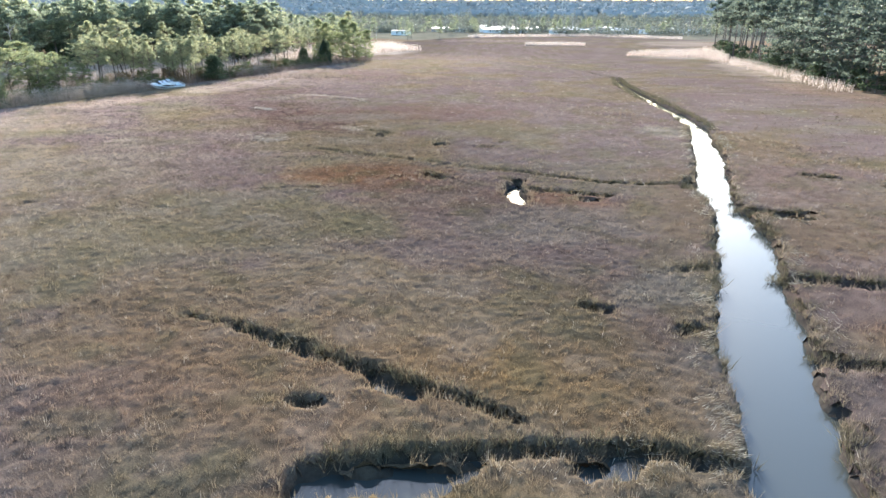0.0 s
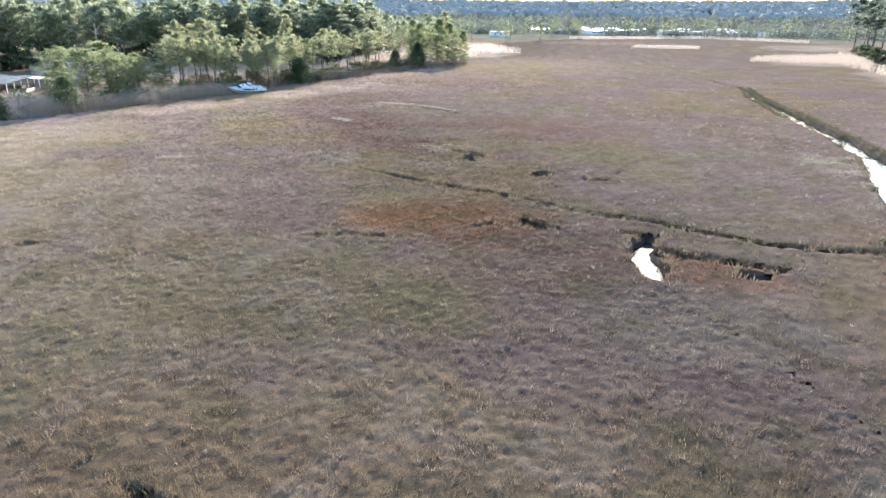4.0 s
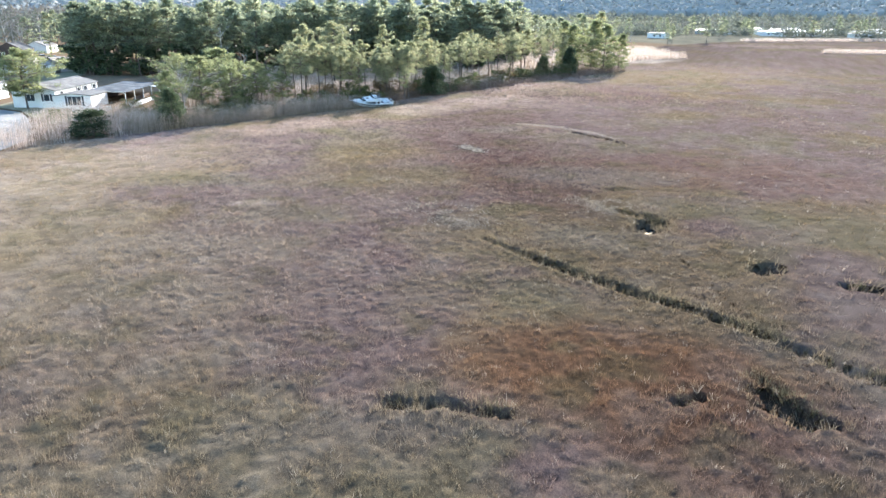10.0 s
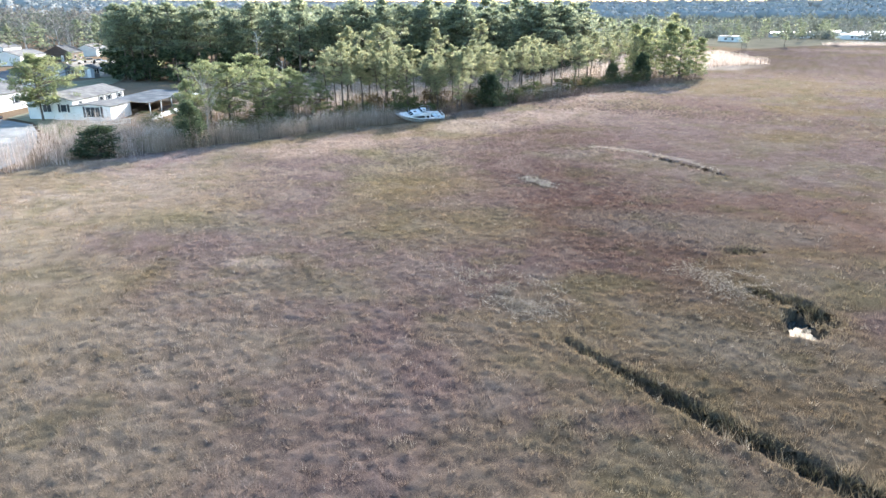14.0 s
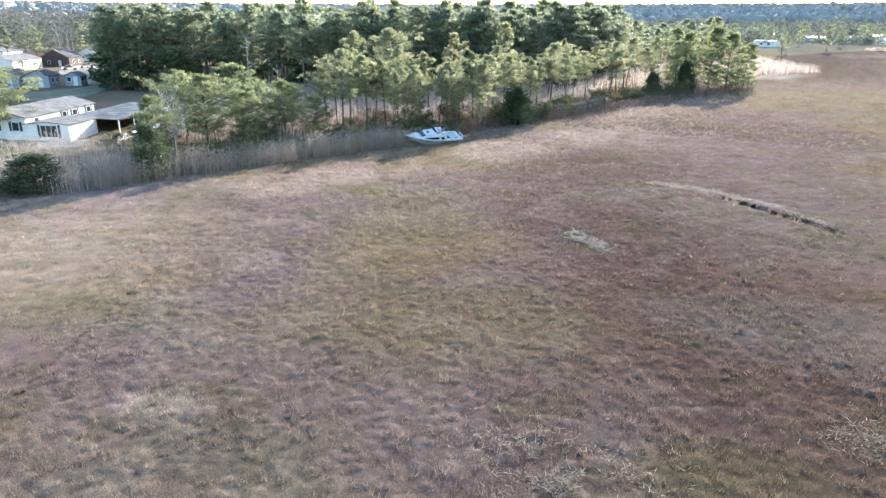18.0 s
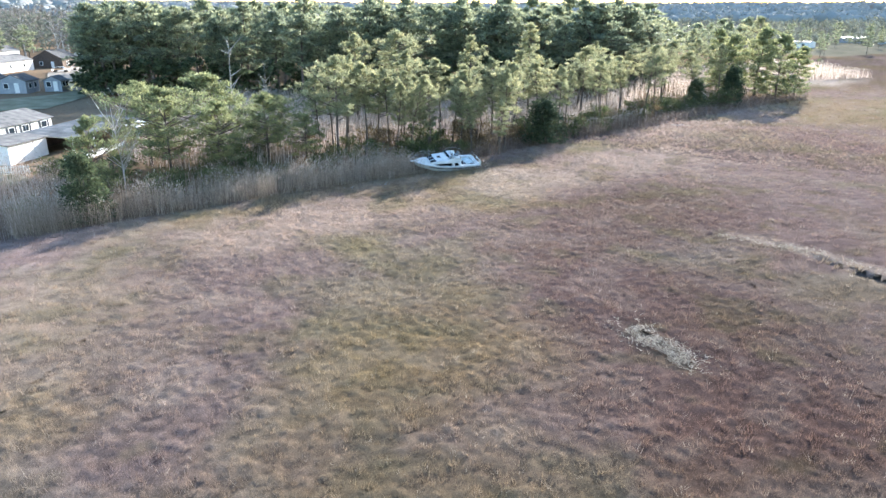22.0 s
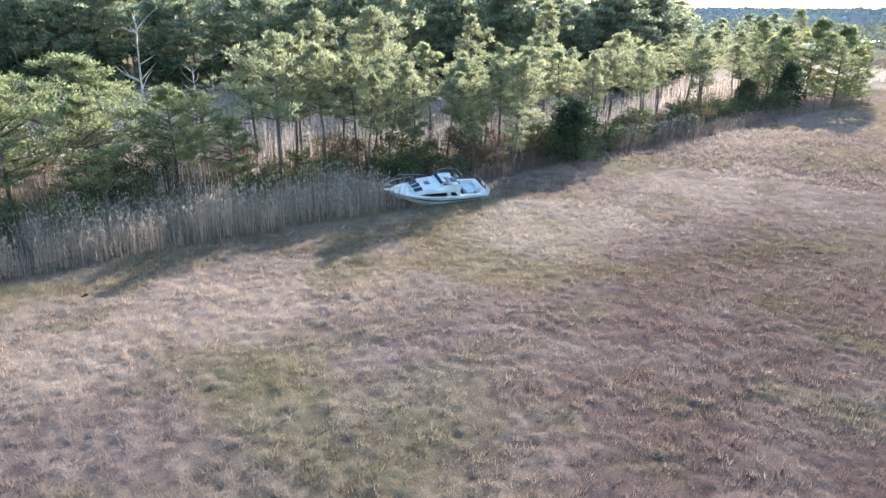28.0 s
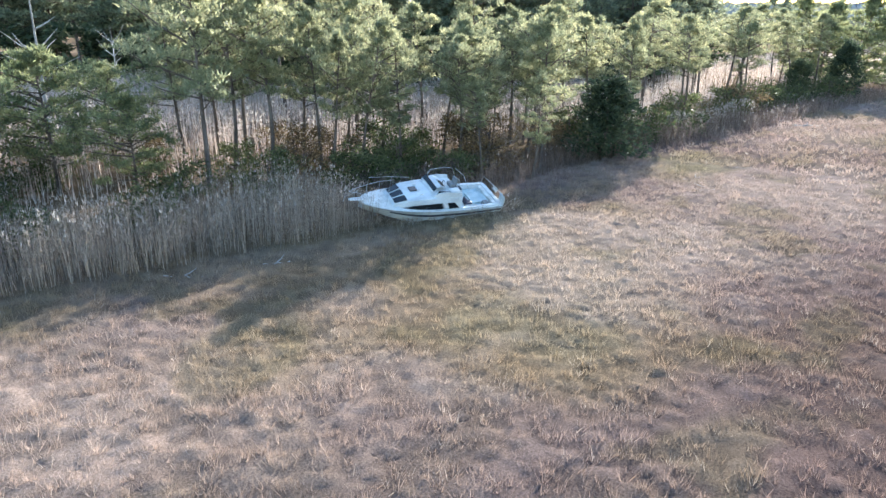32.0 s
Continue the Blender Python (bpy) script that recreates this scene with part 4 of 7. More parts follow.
FAR_BARE = [bare_meshes(278 + i, 10.0, 3.6, 14, 7, GREY_BARK, upright=1.0, fine=0.045, plain=True) for i in range(2)]

PINE_LABEL = "tall thin pine with bare lower trunk and yellow-green crown"
tree_rng = random.Random(5)
# (x, y, height, width factor, prototype list, index, label)
for x, y, h, w, kind, protos, i, label in [
    (-88.6, 132.5, 9.4, 1.4, "pine_tree", YOUNG, 0, "broad low-branched pine with bright green crown above reeds"),
    (-80.8, 138.3, 5.4, 1.1, "pine_tree", YOUNG, 1, "low bushy green pine behind the reeds"),
    (-78.8, 141.6, 10.6, 0.95, "pine_tree", FRONT, 0, "slender pine with grey-brown trunk and high crown"),
    (-77.6, 145.3, 10.8, 0.95, "pine_tree", FRONT, 1, PINE_LABEL), (-81.9, 147.5, 10.0, 0.9, "pine_tree", FRONT, 3, PINE_LABEL), (-77.7, 152.6, 9.2, 0.8, "pine_tree", FRONT, 4, PINE_LABEL),
    (-75.4, 153.6, 9.3, 0.95, "pine_tree", FRONT, 2, PINE_LABEL), (-72.3, 157.0, 10.6, 0.95, "pine_tree", FRONT, 0, PINE_LABEL), (-70.3, 160.6, 9.2, 0.8, "pine_tree", FRONT, 3, PINE_LABEL),
    (-73.6, 149.0, 8.8, 0.7, "pine_tree", FRONT, 1, "thin young pine beside the stranded boat"), (-70.0, 166.2, 9.4, 0.85, "pine_tree", FRONT, 4, PINE_LABEL),
    (-73.0, 163.5, 8.6, 0.85, "pine_tree", FRONT, 2, PINE_LABEL), (-66.3, 189.5, 11.6, 1.35, "pine_tree", FRONT, 2, "leaning forked pine with wide yellow-green crown"), (-66.8, 172.0, 9.6, 1.0, "pine_tree", FRONT, 1, PINE_LABEL),
    (-68.5, 180.0, 10.0, 0.95, "pine_tree", FRONT, 0, PINE_LABEL), (-64.0, 205.0, 8.0, 1.0, "pine_tree", FRONT, 3, PINE_LABEL), (-60.5, 209.0, 9.8, 1.1, "pine_tree", FRONT, 4, PINE_LABEL),
    (-59.5, 218.0, 10.6, 1.15, "pine_tree", FRONT, 1, PINE_LABEL), (-55.5, 226.0, 9.2, 1.1, "pine_tree", FRONT, 2, PINE_LABEL), (-62.0, 197.0, 9.0, 1.0, "pine_tree", FRONT, 0, PINE_LABEL),
    (-97.5, 127.5, 7.4, 0.85, "bare_tree", BAREWOOD, 1, "grey leafless tree beside the carport"), (-93.7, 127.5, 8.6, 1.2, "pine_tree", YOUNG, 1, "pine with two thin trunks beside the carport"), (-87.4, 125.2, 8.8, 1.1, "pine_tree", YOUNG, 0, "pine with dense crown at the marsh edge"),     (-113.4, 113.3, 9.2, 1.15, "pine_tree", LONE, 0, "lone rounded pine on the lawn by the drive"), (-84.3, 114.0, 5.4, 1.0, "pine_tree", FRONT, 2, "small thin pine in the reeds"),
    (-77.5, 171.5, 12.7, 0.95, "pine_tree", SPIRE, 0, "tall pointed pine with light green tiers"), (-73.0, 183.0, 14.4, 1.0, "pine_tree", SPIRE, 1, "tall pointed pine with light green tiers"), (-50.5, 283.0, 16.5, 0.8, "pine_tree", FRONT, 2, "very tall pointed pine at the end of the wood"),
    (-81.3, 112.2, 5.8, 0.9, "cedar_tree", CEDARS, 0, "dark dense cedar at the marsh edge"), (-62.6, 164.2, 5.9, 1.3, "cedar_tree", CEDARS, 1, "dark dense cedar casting shade on the marsh"), (-47.5, 222.5, 7.4, 0.9, "cedar_tree", CEDARS, 0, "dark dense cedar at the marsh edge"),
    (-52.5, 213.5, 5.4, 1.0, "cedar_tree", CEDARS, 1, "dark dense cedar at the marsh edge"), (-41.0, 238.0, 12.5, 1.2, "round_tree", WOODEND, 0, "large lumpy green evergreen at the end of the wood"), (-45.5, 243.0, 13.5, 1.1, "round_tree", WOODEND, 1, "large lumpy green evergreen at the end of the wood"),
    (-50.5, 236.0, 12.0, 1.0, "round_tree", WOODEND, 0, "large lumpy green evergreen at the end of the wood"), (-38.0, 247.0, 10.0, 1.1, "round_tree", WOODEND, 1, "rounded green evergreen at the end of the wood"), (-54, 246, 12.5, 1.0, "round_tree", WOODEND, 1, "large lumpy green evergreen at the end of the wood"),
    (-99.0, 144.5, 12.6, 0.8, "dead_tree", SNAG, 0, "bleached dead tree with forked bare top"), (-122.5, 174.0, 7.6, 0.8, "dead_tree", SNAG, 1, "small bleached dead snag among reeds"), (-84.0, 117.5, 8.6, 0.75, "bare_tree", BAREWOOD, 0, "grey leafless tree at the marsh edge"),
    (-98.0, 150.0, 8.0, 0.8, "dead_tree", SNAG, 1, "pale dead tree among pines"), (-84.4, 163.0, 13.2, 1.25, "pine_tree", FRONT, 4, "tall open pine with long level limbs"), (-90.0, 160.5, 12.8, 1.1, "pine_tree", FRONT, 1, "tall open pine with long level limbs"), (-79.5, 156.5, 10.2, 0.95, "pine_tree", FRONT, 2, PINE_LABEL), (-76.3, 160.5, 9.8, 0.9, "pine_tree", FRONT, 0, PINE_LABEL), (-71.5, 174.0, 10.2, 1.0, "pine_tree", FRONT, 4, PINE_LABEL), (-68.5, 194.0, 10.4, 1.0, "pine_tree", FRONT, 3, PINE_LABEL), (-68.0, 203.0, 10.2, 1.0, "pine_tree", FRONT, 2, PINE_LABEL), (-65.0, 213.0, 10.5, 1.0, "pine_tree", FRONT, 0, PINE_LABEL), (-61.0, 225.0, 10.6, 1.05, "pine_tree", FRONT, 3, PINE_LABEL), (-57.0, 235.0, 11.0, 1.05, "pine_tree", FRONT, 4, PINE_LABEL), (-69.0, 156.4, 9.6, 0.95, "pine_tree", FRONT, 1, "slender pine behind the boat"), (-67.4, 160.6, 9.8, 1.0, "pine_tree", FRONT, 0, "slender pine behind the boat"), (-68.4, 164.6, 9.6, 0.95, "pine_tree", FRONT, 2, PINE_LABEL), (-63.4, 171.5, 9.0, 0.9, "pine_tree", FRONT, 3, PINE_LABEL), (-60.5, 181.0, 9.0, 0.9, "pine_tree", FRONT, 4, PINE_LABEL),
    (-84.5, 147.6, 9.8, 1.0, "pine_tree", FRONT, 0, PINE_LABEL), (-83.2, 143.6, 8.2, 0.95, "pine_tree", FRONT, 2, PINE_LABEL), (-80.6, 145.2, 10.4, 0.95, "pine_tree", FRONT, 1, PINE_LABEL), (-74.8, 147.6, 8.0, 0.8, "pine_tree", FRONT, 3, PINE_LABEL),
    (-64.0, 177.0, 8.6, 0.9, "pine_tree", FRONT, 1, PINE_LABEL), (-62.6, 192.0, 9.2, 0.95, "pine_tree", FRONT, 2, PINE_LABEL), (-57.6, 203.5, 8.8, 0.95, "pine_tree", FRONT, 0, PINE_LABEL), (-53.8, 219.0, 9.6, 1.05, "pine_tree", FRONT, 3, PINE_LABEL), (-51.0, 229.0, 10.4, 1.05, "pine_tree", FRONT, 1, PINE_LABEL),
    (-84.8, 136.4, 7.4, 1.1, "pine_tree", YOUNG, 0, "bushy pine behind the reeds"), (-88.4, 142.2, 6.2, 1.2, "pine_tree", YOUNG, 1, "broad pine behind the reeds"),
    (-83.8, 128.6, 7.6, 0.95, "pine_tree", YOUNG, 1, "pine with dense crown at the marsh edge"), (-84.6, 115.2, 7.6, 0.75, "pine_tree", YOUNG, 0, "ragged pine behind a dark cedar"), (-76.4, 148.6, 9.6, 0.9, "pine_tree", FRONT, 2, PINE_LABEL), (-79.6, 150.6, 10.2, 1.0, "pine_tree", FRONT, 0, PINE_LABEL), (-71.4, 160.0, 10.0, 1.0, "pine_tree", FRONT, 1, PINE_LABEL), (-71.8, 167.6, 10.0, 1.0, "pine_tree", FRONT, 2, PINE_LABEL),
    (-65.4, 158.5, 8.8, 0.95, "pine_tree", FRONT, 2, "slender pine close behind the boat"), (-64.4, 154.6, 7.4, 0.9, "pine_tree", FRONT, 5, "slender pine close behind the boat"), (-67.0, 152.8, 7.4, 0.85, "pine_tree", FRONT, 3, "slender pine close behind the boat"),
    (-69.8, 154.6, 8.4, 0.75, "pine_tree", FRONT, 3, "thin pine behind the boat"), (-72.0, 151.0, 9.0, 0.8, "pine_tree", FRONT, 4, "thin pine behind the boat"), ]:
    slim = protos is FRONT
    plant(kind, protos[(i + (len(label) + int(-x * 7)) % 2) % len(protos)], x, y, h / 10 * (tree_rng.uniform(0.86, 1.12) if slim else 1.0), tree_rng.uniform(0, 6.28), label, "tree", "edge trees", w * (tree_rng.uniform(0.85, 1.15) if slim else 1.0), lean=tree_rng.gauss(0, 0.055) if slim else 0.0)

# understorey along the marsh edge
for x, y, s, w, kind, protos, i, label in [
    (-87.0, 103.2, 0.36, 2.1, "shrub", CEDARS, 1, "dark green rounded shrub among reeds"), (-74.2, 152.2, 1.35, 1.0, "shrub", BUSH, 2, "tall dark green shrub behind the boat"), (-71.8, 150.4, 1.15, 1.0, "shrub", BUSH, 0, "dark green shrub behind the boat"), (-78.0, 147.8, 1.1, 1.1, "shrub", RUSTY, 1, "rust-brown shrub under the pines"), (-70.2, 156.6, 1.2, 1.1, "shrub", RUSTY, 1, "rust-brown shrub under the pines"), (-86.5, 136.0, 1.1, 1.2, "shrub", BUSH, 0, "dark green shrub under the pines"), (-76.5, 150.0, 0.9, 1.2, "shrub", RUSTY, 0, "rust-brown shrub under the pines"), (-73.5, 155.0, 1.0, 1.2, "shrub", BUSH, 2, "dark olive shrub under the pines"),
    (-71.0, 152.5, 0.7, 1.2, "shrub", BUSH, 0, "olive shrub behind the boat"), (-79.5, 144.5, 0.9, 1.1, "shrub", BUSH, 2, "dark olive shrub under the pines"), (-75.5, 145.8, 0.8, 1.2, "shrub", RUSTY, 0, "rust-brown leafy shrub under the pines"),
    (-83.5, 140.8, 0.9, 1.2, "shrub", RUSTY, 1, "rust-brown leafy shrub under the pines"), (-84.5, 127.5, 0.9, 1.4, "shrub", BUSH, 1, "olive shrub at the marsh edge"), (-82.5, 131.0, 0.7, 1.4, "shrub", BUSH, 0, "olive shrub at the marsh edge"),
    (-90.5, 121.0, 0.9, 1.4, "shrub", BUSH, 2, "olive shrub at the marsh edge"), (-67.5, 169.5, 0.8, 1.2, "shrub", BUSH, 1, "olive shrub under the pines"), (-62.5, 176.5, 0.8, 1.4, "shrub", RUSTY, 0, "rust-brown shrub at the marsh edge"),
    (-63.0, 182.0, 0.8, 1.4, "shrub", BUSH, 2, "dark shrub at the marsh edge"), (-58.0, 196.0, 1.0, 1.4, "shrub", BUSH, 0, "dark shrub at the marsh edge"), (-56.0, 205.0, 1.3, 1.3, "shrub", BUSH, 1, "dark shrub at the marsh edge"),
    (-66.5, 162.5, 0.9, 1.2, "shrub", RUSTY, 1, "rust-brown shrub under the pines"), (-69.0, 157.0, 0.7, 1.2, "shrub", RUSTY, 0, "rust-brown shrub under the pines"), (-73.2, 147.6, 0.9, 1.4, "shrub", BUSH, 0, "dark green shrub behind the boat"), (-68.6, 151.8, 0.8, 1.3, "shrub", BUSH, 2, "dark green shrub behind the boat"), (-116.0, 121.5, 0.55, 1.1, "shrub", BUSH, 1, "clipped green shrub by the mobile home"),
    (-60.2, 187.0, 0.8, 1.5, "shrub", RUSTY, 0, "rust-brown shrub at the marsh edge"), (-62.4, 190.5, 0.9, 1.5, "shrub", BUSH, 1, "dark shrub under the forked pine"), (-58.6, 191.5, 0.7, 1.5, "shrub", BUSH, 2, "olive shrub under the forked pine"), (-85.5, 131.5, 1.2, 1.4, "shrub", BUSH, 2, "dark green shrub among the reeds"), (-79.0, 139.8, 1.0, 1.3, "shrub", BUSH, 1, "dark green shrub under the pines"), (-76.0, 143.4, 1.0, 1.3, "shrub", BUSH, 2, "dark green shrub under the pines"),
    (-82.4, 120.4, 0.95, 1.5, "shrub", BUSH, 0, "dark brush under the edge pines"), (-80.6, 125.2, 0.9, 1.5, "shrub", BUSH, 2, "dark brush under the edge pines"), (-78.6, 130.4, 0.85, 1.5, "shrub", BUSH, 1, "dark brush under the edge pines"), (-76.2, 135.6, 0.8, 1.5, "shrub", BUSH, 0, "dark brush under the edge pines"), (-86.2, 110.0, 0.7, 1.5, "shrub", BUSH, 1, "dark brush among the reeds"), (-88.2, 118.0, 0.9, 1.3, "shrub", BUSH, 0, "olive shrub by the reeds"), (-84.0, 122.0, 1.0, 1.3, "shrub", BUSH, 1, "dark green shrub among the reeds"), (-101.5, 109.0, 0.5, 1.3, "shrub", BUSH, 2, "low green shrub by the lane"),
    (-91.5, 130.0, 0.8, 1.3, "shrub", RUSTY, 1, "rust-brown shrub under the pines"), (-49.0, 218.0, 1.3, 1.3, "shrub", BUSH, 2, "dark shrub at the marsh edge"), (-95, 118, 0.8, 1.3, "shrub", BUSH, 2, "olive shrub by the home"), (-80.3, 149.8, 0.8, 1.2, "shrub", RUSTY, 1, "rust-brown shrub under the pines"),
]:
    plant(kind, protos[i], x, y, s * (0.8 if protos is BUSH and x > -87 else 1.0), tree_rng.uniform(0, 6.28), label, "shrub", "edge shrubs", w)


def thicket(line, far, gap, seed):
    """Dense shrubs along a line of the plan, on its inland side, with uneven gaps."""
    rng = random.Random(seed)
    for (ax, ay), (bx, by) in zip(line, line[1:]):
        d = math.hypot(bx - ax, by - ay)
        for k in range(int(d / gap)):
            f, off = (k + rng.random()) * gap / d, rng.uniform(*far)
            x, y = ax + (bx - ax) * f - (by - ay) / d * off, ay + (by - ay) * f + (bx - ax) / d * off
            if rng.random() < 0.4 or math.hypot(x + 65.7, y - 144.5) < 4.0:
                continue
            rusty = rng.random() < 0.25
            plant("shrub", rng.choice(RUSTY if rusty else BUSH), x, y, rng.uniform(0.75, 1.3), rng.uniform(0, 6.28), "rust-brown shrub in the thicket behind the reeds" if rusty else "dark green shrub in the thicket behind the reeds", "shrub", "edge shrubs", rng.uniform(1.1, 1.5))


thicket(EDGE[6:9], (5.5, 8.5), 2.0, 31)
thicket(EDGE[8:13], (3.0, 7.0), 3.4, 32)


def scatter(rng, poly, n, gap, keep=None):
    xs, ys = [p[0] for p in poly], [p[1] for p in poly]
    out, tries = [], 0
    while len(out) < n and tries < n * 60:
        tries += 1
        x, y = rng.uniform(min(xs), max(xs)), rng.uniform(min(ys), max(ys))
        if not inside(np.array([x]), np.array([y]), poly)[0]:
            continue
        if all((x - a) ** 2 + (y - b) ** 2 > gap * gap for a, b in out):
            out.append((x, y))
    return out


WOOD = [(-176, 176), (-158, 164), (-142, 170), (-128, 177), (-114, 181), (-100, 189), (-90, 201), (-82, 217), (-76, 235), (-72, 262), (-95, 300), (-150, 300), (-215, 255), (-212, 215)]


def along(line, gap, rng, jitter):
    out = []
    for (ax, ay), (bx, by) in zip(line, line[1:]):
        n = max(1, int(math.hypot(bx - ax, by - ay) / gap))
        out += [(ax + (bx - ax) * (i + rng.random()) / n + rng.uniform(-jitter, jitter), ay + (by - ay) * (i + rng.random()) / n + rng.uniform(-jitter, jitter)) for i in range(n)]
    return out


for x, y in along(WOOD[:10], 2.6, tree_rng, 2.0):
    plant("pine_tree", tree_rng.choice(TALL), x, y, tree_rng.uniform(1.3, 1.75), tree_rng.uniform(0, 6.28), "tall dark green pine on the edge of dense woodland", "tree", "pine wood", tree_rng.uniform(1.1, 1.5))
grove("pine_wood", "dense dark green pine woodland", [(tree_rng.choice(DEEP), x, y, tree_rng.uniform(1.45, 1.85), tree_rng.uniform(0, 6.28), tree_rng.uniform(1.2, 1.6)) for x, y in scatter(tree_rng, WOOD, 135, 5.4)])
grove("wood_understorey", "dark bushes under the pine wood", [(tree_rng.choice(SMALL_CEDAR), x, y, tree_rng.uniform(0.55, 0.95), tree_rng.uniform(0, 6.28), 1.4) for x, y in along(WOOD[:10], 2.6, tree_rng, 3.0)])
EAST = [(112, 330), (103, 275), (94, 215), (88, 168), (83, 132), (86, 100)]
for x, y in along(EAST, 5.6, tree_rng, 2.5):
    plant("pine_tree", tree_rng.choice(LOFTY if y > 225 else EASTERN), x + 3, y, tree_rng.uniform(1.9, 2.4), tree_rng.uniform(0, 6.28), "very tall dark pine with bare trunk across the marsh", "tree", "far pine wood", tree_rng.uniform(1.0, 1.3))
grove("east_wood", "dark pine woodland across the marsh", [(tree_rng.choice(LOFTY if y > 215 else EASTERN), x, y, tree_rng.uniform(1.9, 2.4), tree_rng.uniform(0, 6.28), tree_rng.uniform(1.1, 1.4)) for x, y in scatter(tree_rng, [(96, 176), (106, 240), (124, 330), (150, 330), (180, 250), (150, 110), (92, 100)], 60, 6)])
grove("wood_understorey", "dark bushes below the far pines", [(tree_rng.choice(SMALL_CEDAR), x + 3, y, tree_rng.uniform(0.25, 0.6), tree_rng.uniform(0, 6.28), 1.4) for x, y in along(EAST, 4.5, tree_rng, 3.0)])


# ---- reeds ----
def reeds(name, label, poly, density, height, seed, plume=0.4, lean_to=(0.0, 0.0), fat=1.0, away=(), straw=None):
    rng = np.random.RandomState(seed)
    xs, ys = [p[0] for p in poly], [p[1] for p in poly]
    n = int((max(xs) - min(xs)) * (max(ys) - min(ys)) * density)
    x, y = rng.uniform(min(xs), max(xs), n), rng.uniform(min(ys), max(ys), n)
    k = inside(x, y, poly) & (fbm(x, y, 2.2, 51, 2) > 0.28)
    for ax, ay, ar in away:
        k &= np.hypot(x - ax, y - ay) > ar
    x, y = x[k], y[k]
    n = len(x)
    h = height * (0.7 + 0.5 * fbm(x, y, 4, 52, 2)) * rng.uniform(0.75, 1.12, n)
    z = ground_z(x, y)
    ln = rng.normal(size=(n, 2)) * 0.07 + np.array(lean_to)
    base = np.stack([x, y, z - 0.05], 1)
    tip = base + np.stack([ln[:, 0] * h, ln[:, 1] * h, h], 1)
    a = rng.uniform(0, math.pi, n)
    side = np.stack([np.cos(a), np.sin(a), np.zeros(n)], 1) * 0.014 * fat
    stalk = np.stack([base - side, base + side, tip], 1)
    lv = []
    for j in range(3):
        f = rng.uniform(0.3, 0.85, (n, 1))
        p = base + (tip - base) * f
        d = rng.normal(size=(n, 3)) * np.array([0.8, 0.8, 0.35]) + np.array([0, 0, 0.35])
        d /= np.linalg.norm(d, axis=1)[:, None]
        s = np.cross(d, np.array([0, 0, 1.0])) * 0.016 * fat
        lv.append(np.stack([p - s, p + s, p + d * rng.uniform(0.25, 0.5, (n, 1))], 1))
    body = np.concatenate([stalk] + lv).reshape(-1, 3)
    kk = rng.rand(n) < plume
    pt = tip[kk]
    m = len(pt)
    pl = []
    for j in range(3):
        d = np.stack([rng.normal(size=m) * 0.22 + 0.15, rng.normal(size=m) * 0.22, np.full(m, 0.95)], 1)
        d /= np.linalg.norm(d, axis=1)[:, None]
        s = np.cross(d, rng.normal(size=(m, 3)))
        s /= np.linalg.norm(s, axis=1)[:, None]
        s *= 0.016 * fat
        q = pt - np.array([0, 0, 0.08])
        pl.append(np.stack([q - s * 0.5 + d * 0.1, q + s + d * 0.12, q + d * rng.uniform(0.22, 0.38, (m, 1))], 1))
    top = np.concatenate(pl).reshape(-1, 3)
    v = np.concatenate([body, top])
    idx = np.concatenate([np.zeros(len(body) // 3, int), np.ones(len(top) // 3, int)])
    return tagged(part(name, arrays_mesh(name, v, tris(len(v) // 3), [straw or REED, PLUME], index=idx), None), label, "reeds", kind="stuff")


def strip(line, w0, w1):
    """A polygon along a line of the plan, from w0 to w1 on its inland side."""
    pts = np.array(line, float)
    d = np.gradient(pts, axis=0)
    d /= np.linalg.norm(d, axis=1)[:, None]
    nrm = np.stack([-d[:, 1], d[:, 0]], 1)
    return [tuple(p) for p in pts + nrm * w0] + [tuple(p) for p in (pts + nrm * w1)[::-1]]


BOAT_AT = [(-67.5, 141.8, 0.6), (-66.2, 143.6, 1.15), (-65.2, 145.3, 1.25), (-64.1, 147.0, 1.35)]
reeds("tall_reeds", "tall grey-brown reeds with pale feathery plumes in shade", strip(EDGE[3:8], 0.2, 7.5), 34, 2.5, 301, 0.28, away=BOAT_AT)
reeds("tall_reeds", "short grey reeds and grass against the hull", [(-69.4, 140.2), (-65.9, 141.2), (-62.7, 145.6), (-62.1, 148.2), (-63.1, 148.8), (-63.9, 146.4), (-66.1, 143.0), (-67.6, 141.6)], 40, 0.75, 314, 0.1, away=BOAT_AT, fat=0.9)
reeds("tall_reeds", "russet-brown reeds along the marsh edge", strip(EDGE[7:11], 0.8, 7), 20, 1.6, 302, 0.06, away=BOAT_AT, fat=1.2, straw=BROWN_REED)
reeds("tall_reeds", "brown reeds along the far marsh edge", strip(EDGE[10:14], 0.3, 8), 10, 1.6, 303, 0.06, fat=1.7, straw=BROWN_REED)
reeds("tall_reeds", "bleached reeds by the lane and mobile home", [(-92, 88), (-86.5, 93), (-81, 106), (-84, 113), (-92, 118), (-101, 118), (-106, 112), (-99, 101)], 9, 2.2, 304, 0.8, fat=1.3, straw=PALE_REED, away=[(-87.0, 103.2, 2.3), (-85.4, 100.6, 2.4), (-81.6, 112.0, 1.4)])
reeds("tall_reeds", "pale pinkish reed bed behind the edge pines", [(-84, 128), (-96, 126), (-106, 138), (-132, 162), (-128, 176), (-112, 181), (-98, 190), (-86, 208), (-72, 208), (-68, 180), (-74, 160), (-80, 145)], 5.5, 2.3, 305, 1.0, fat=2.0, straw=PALE_REED)
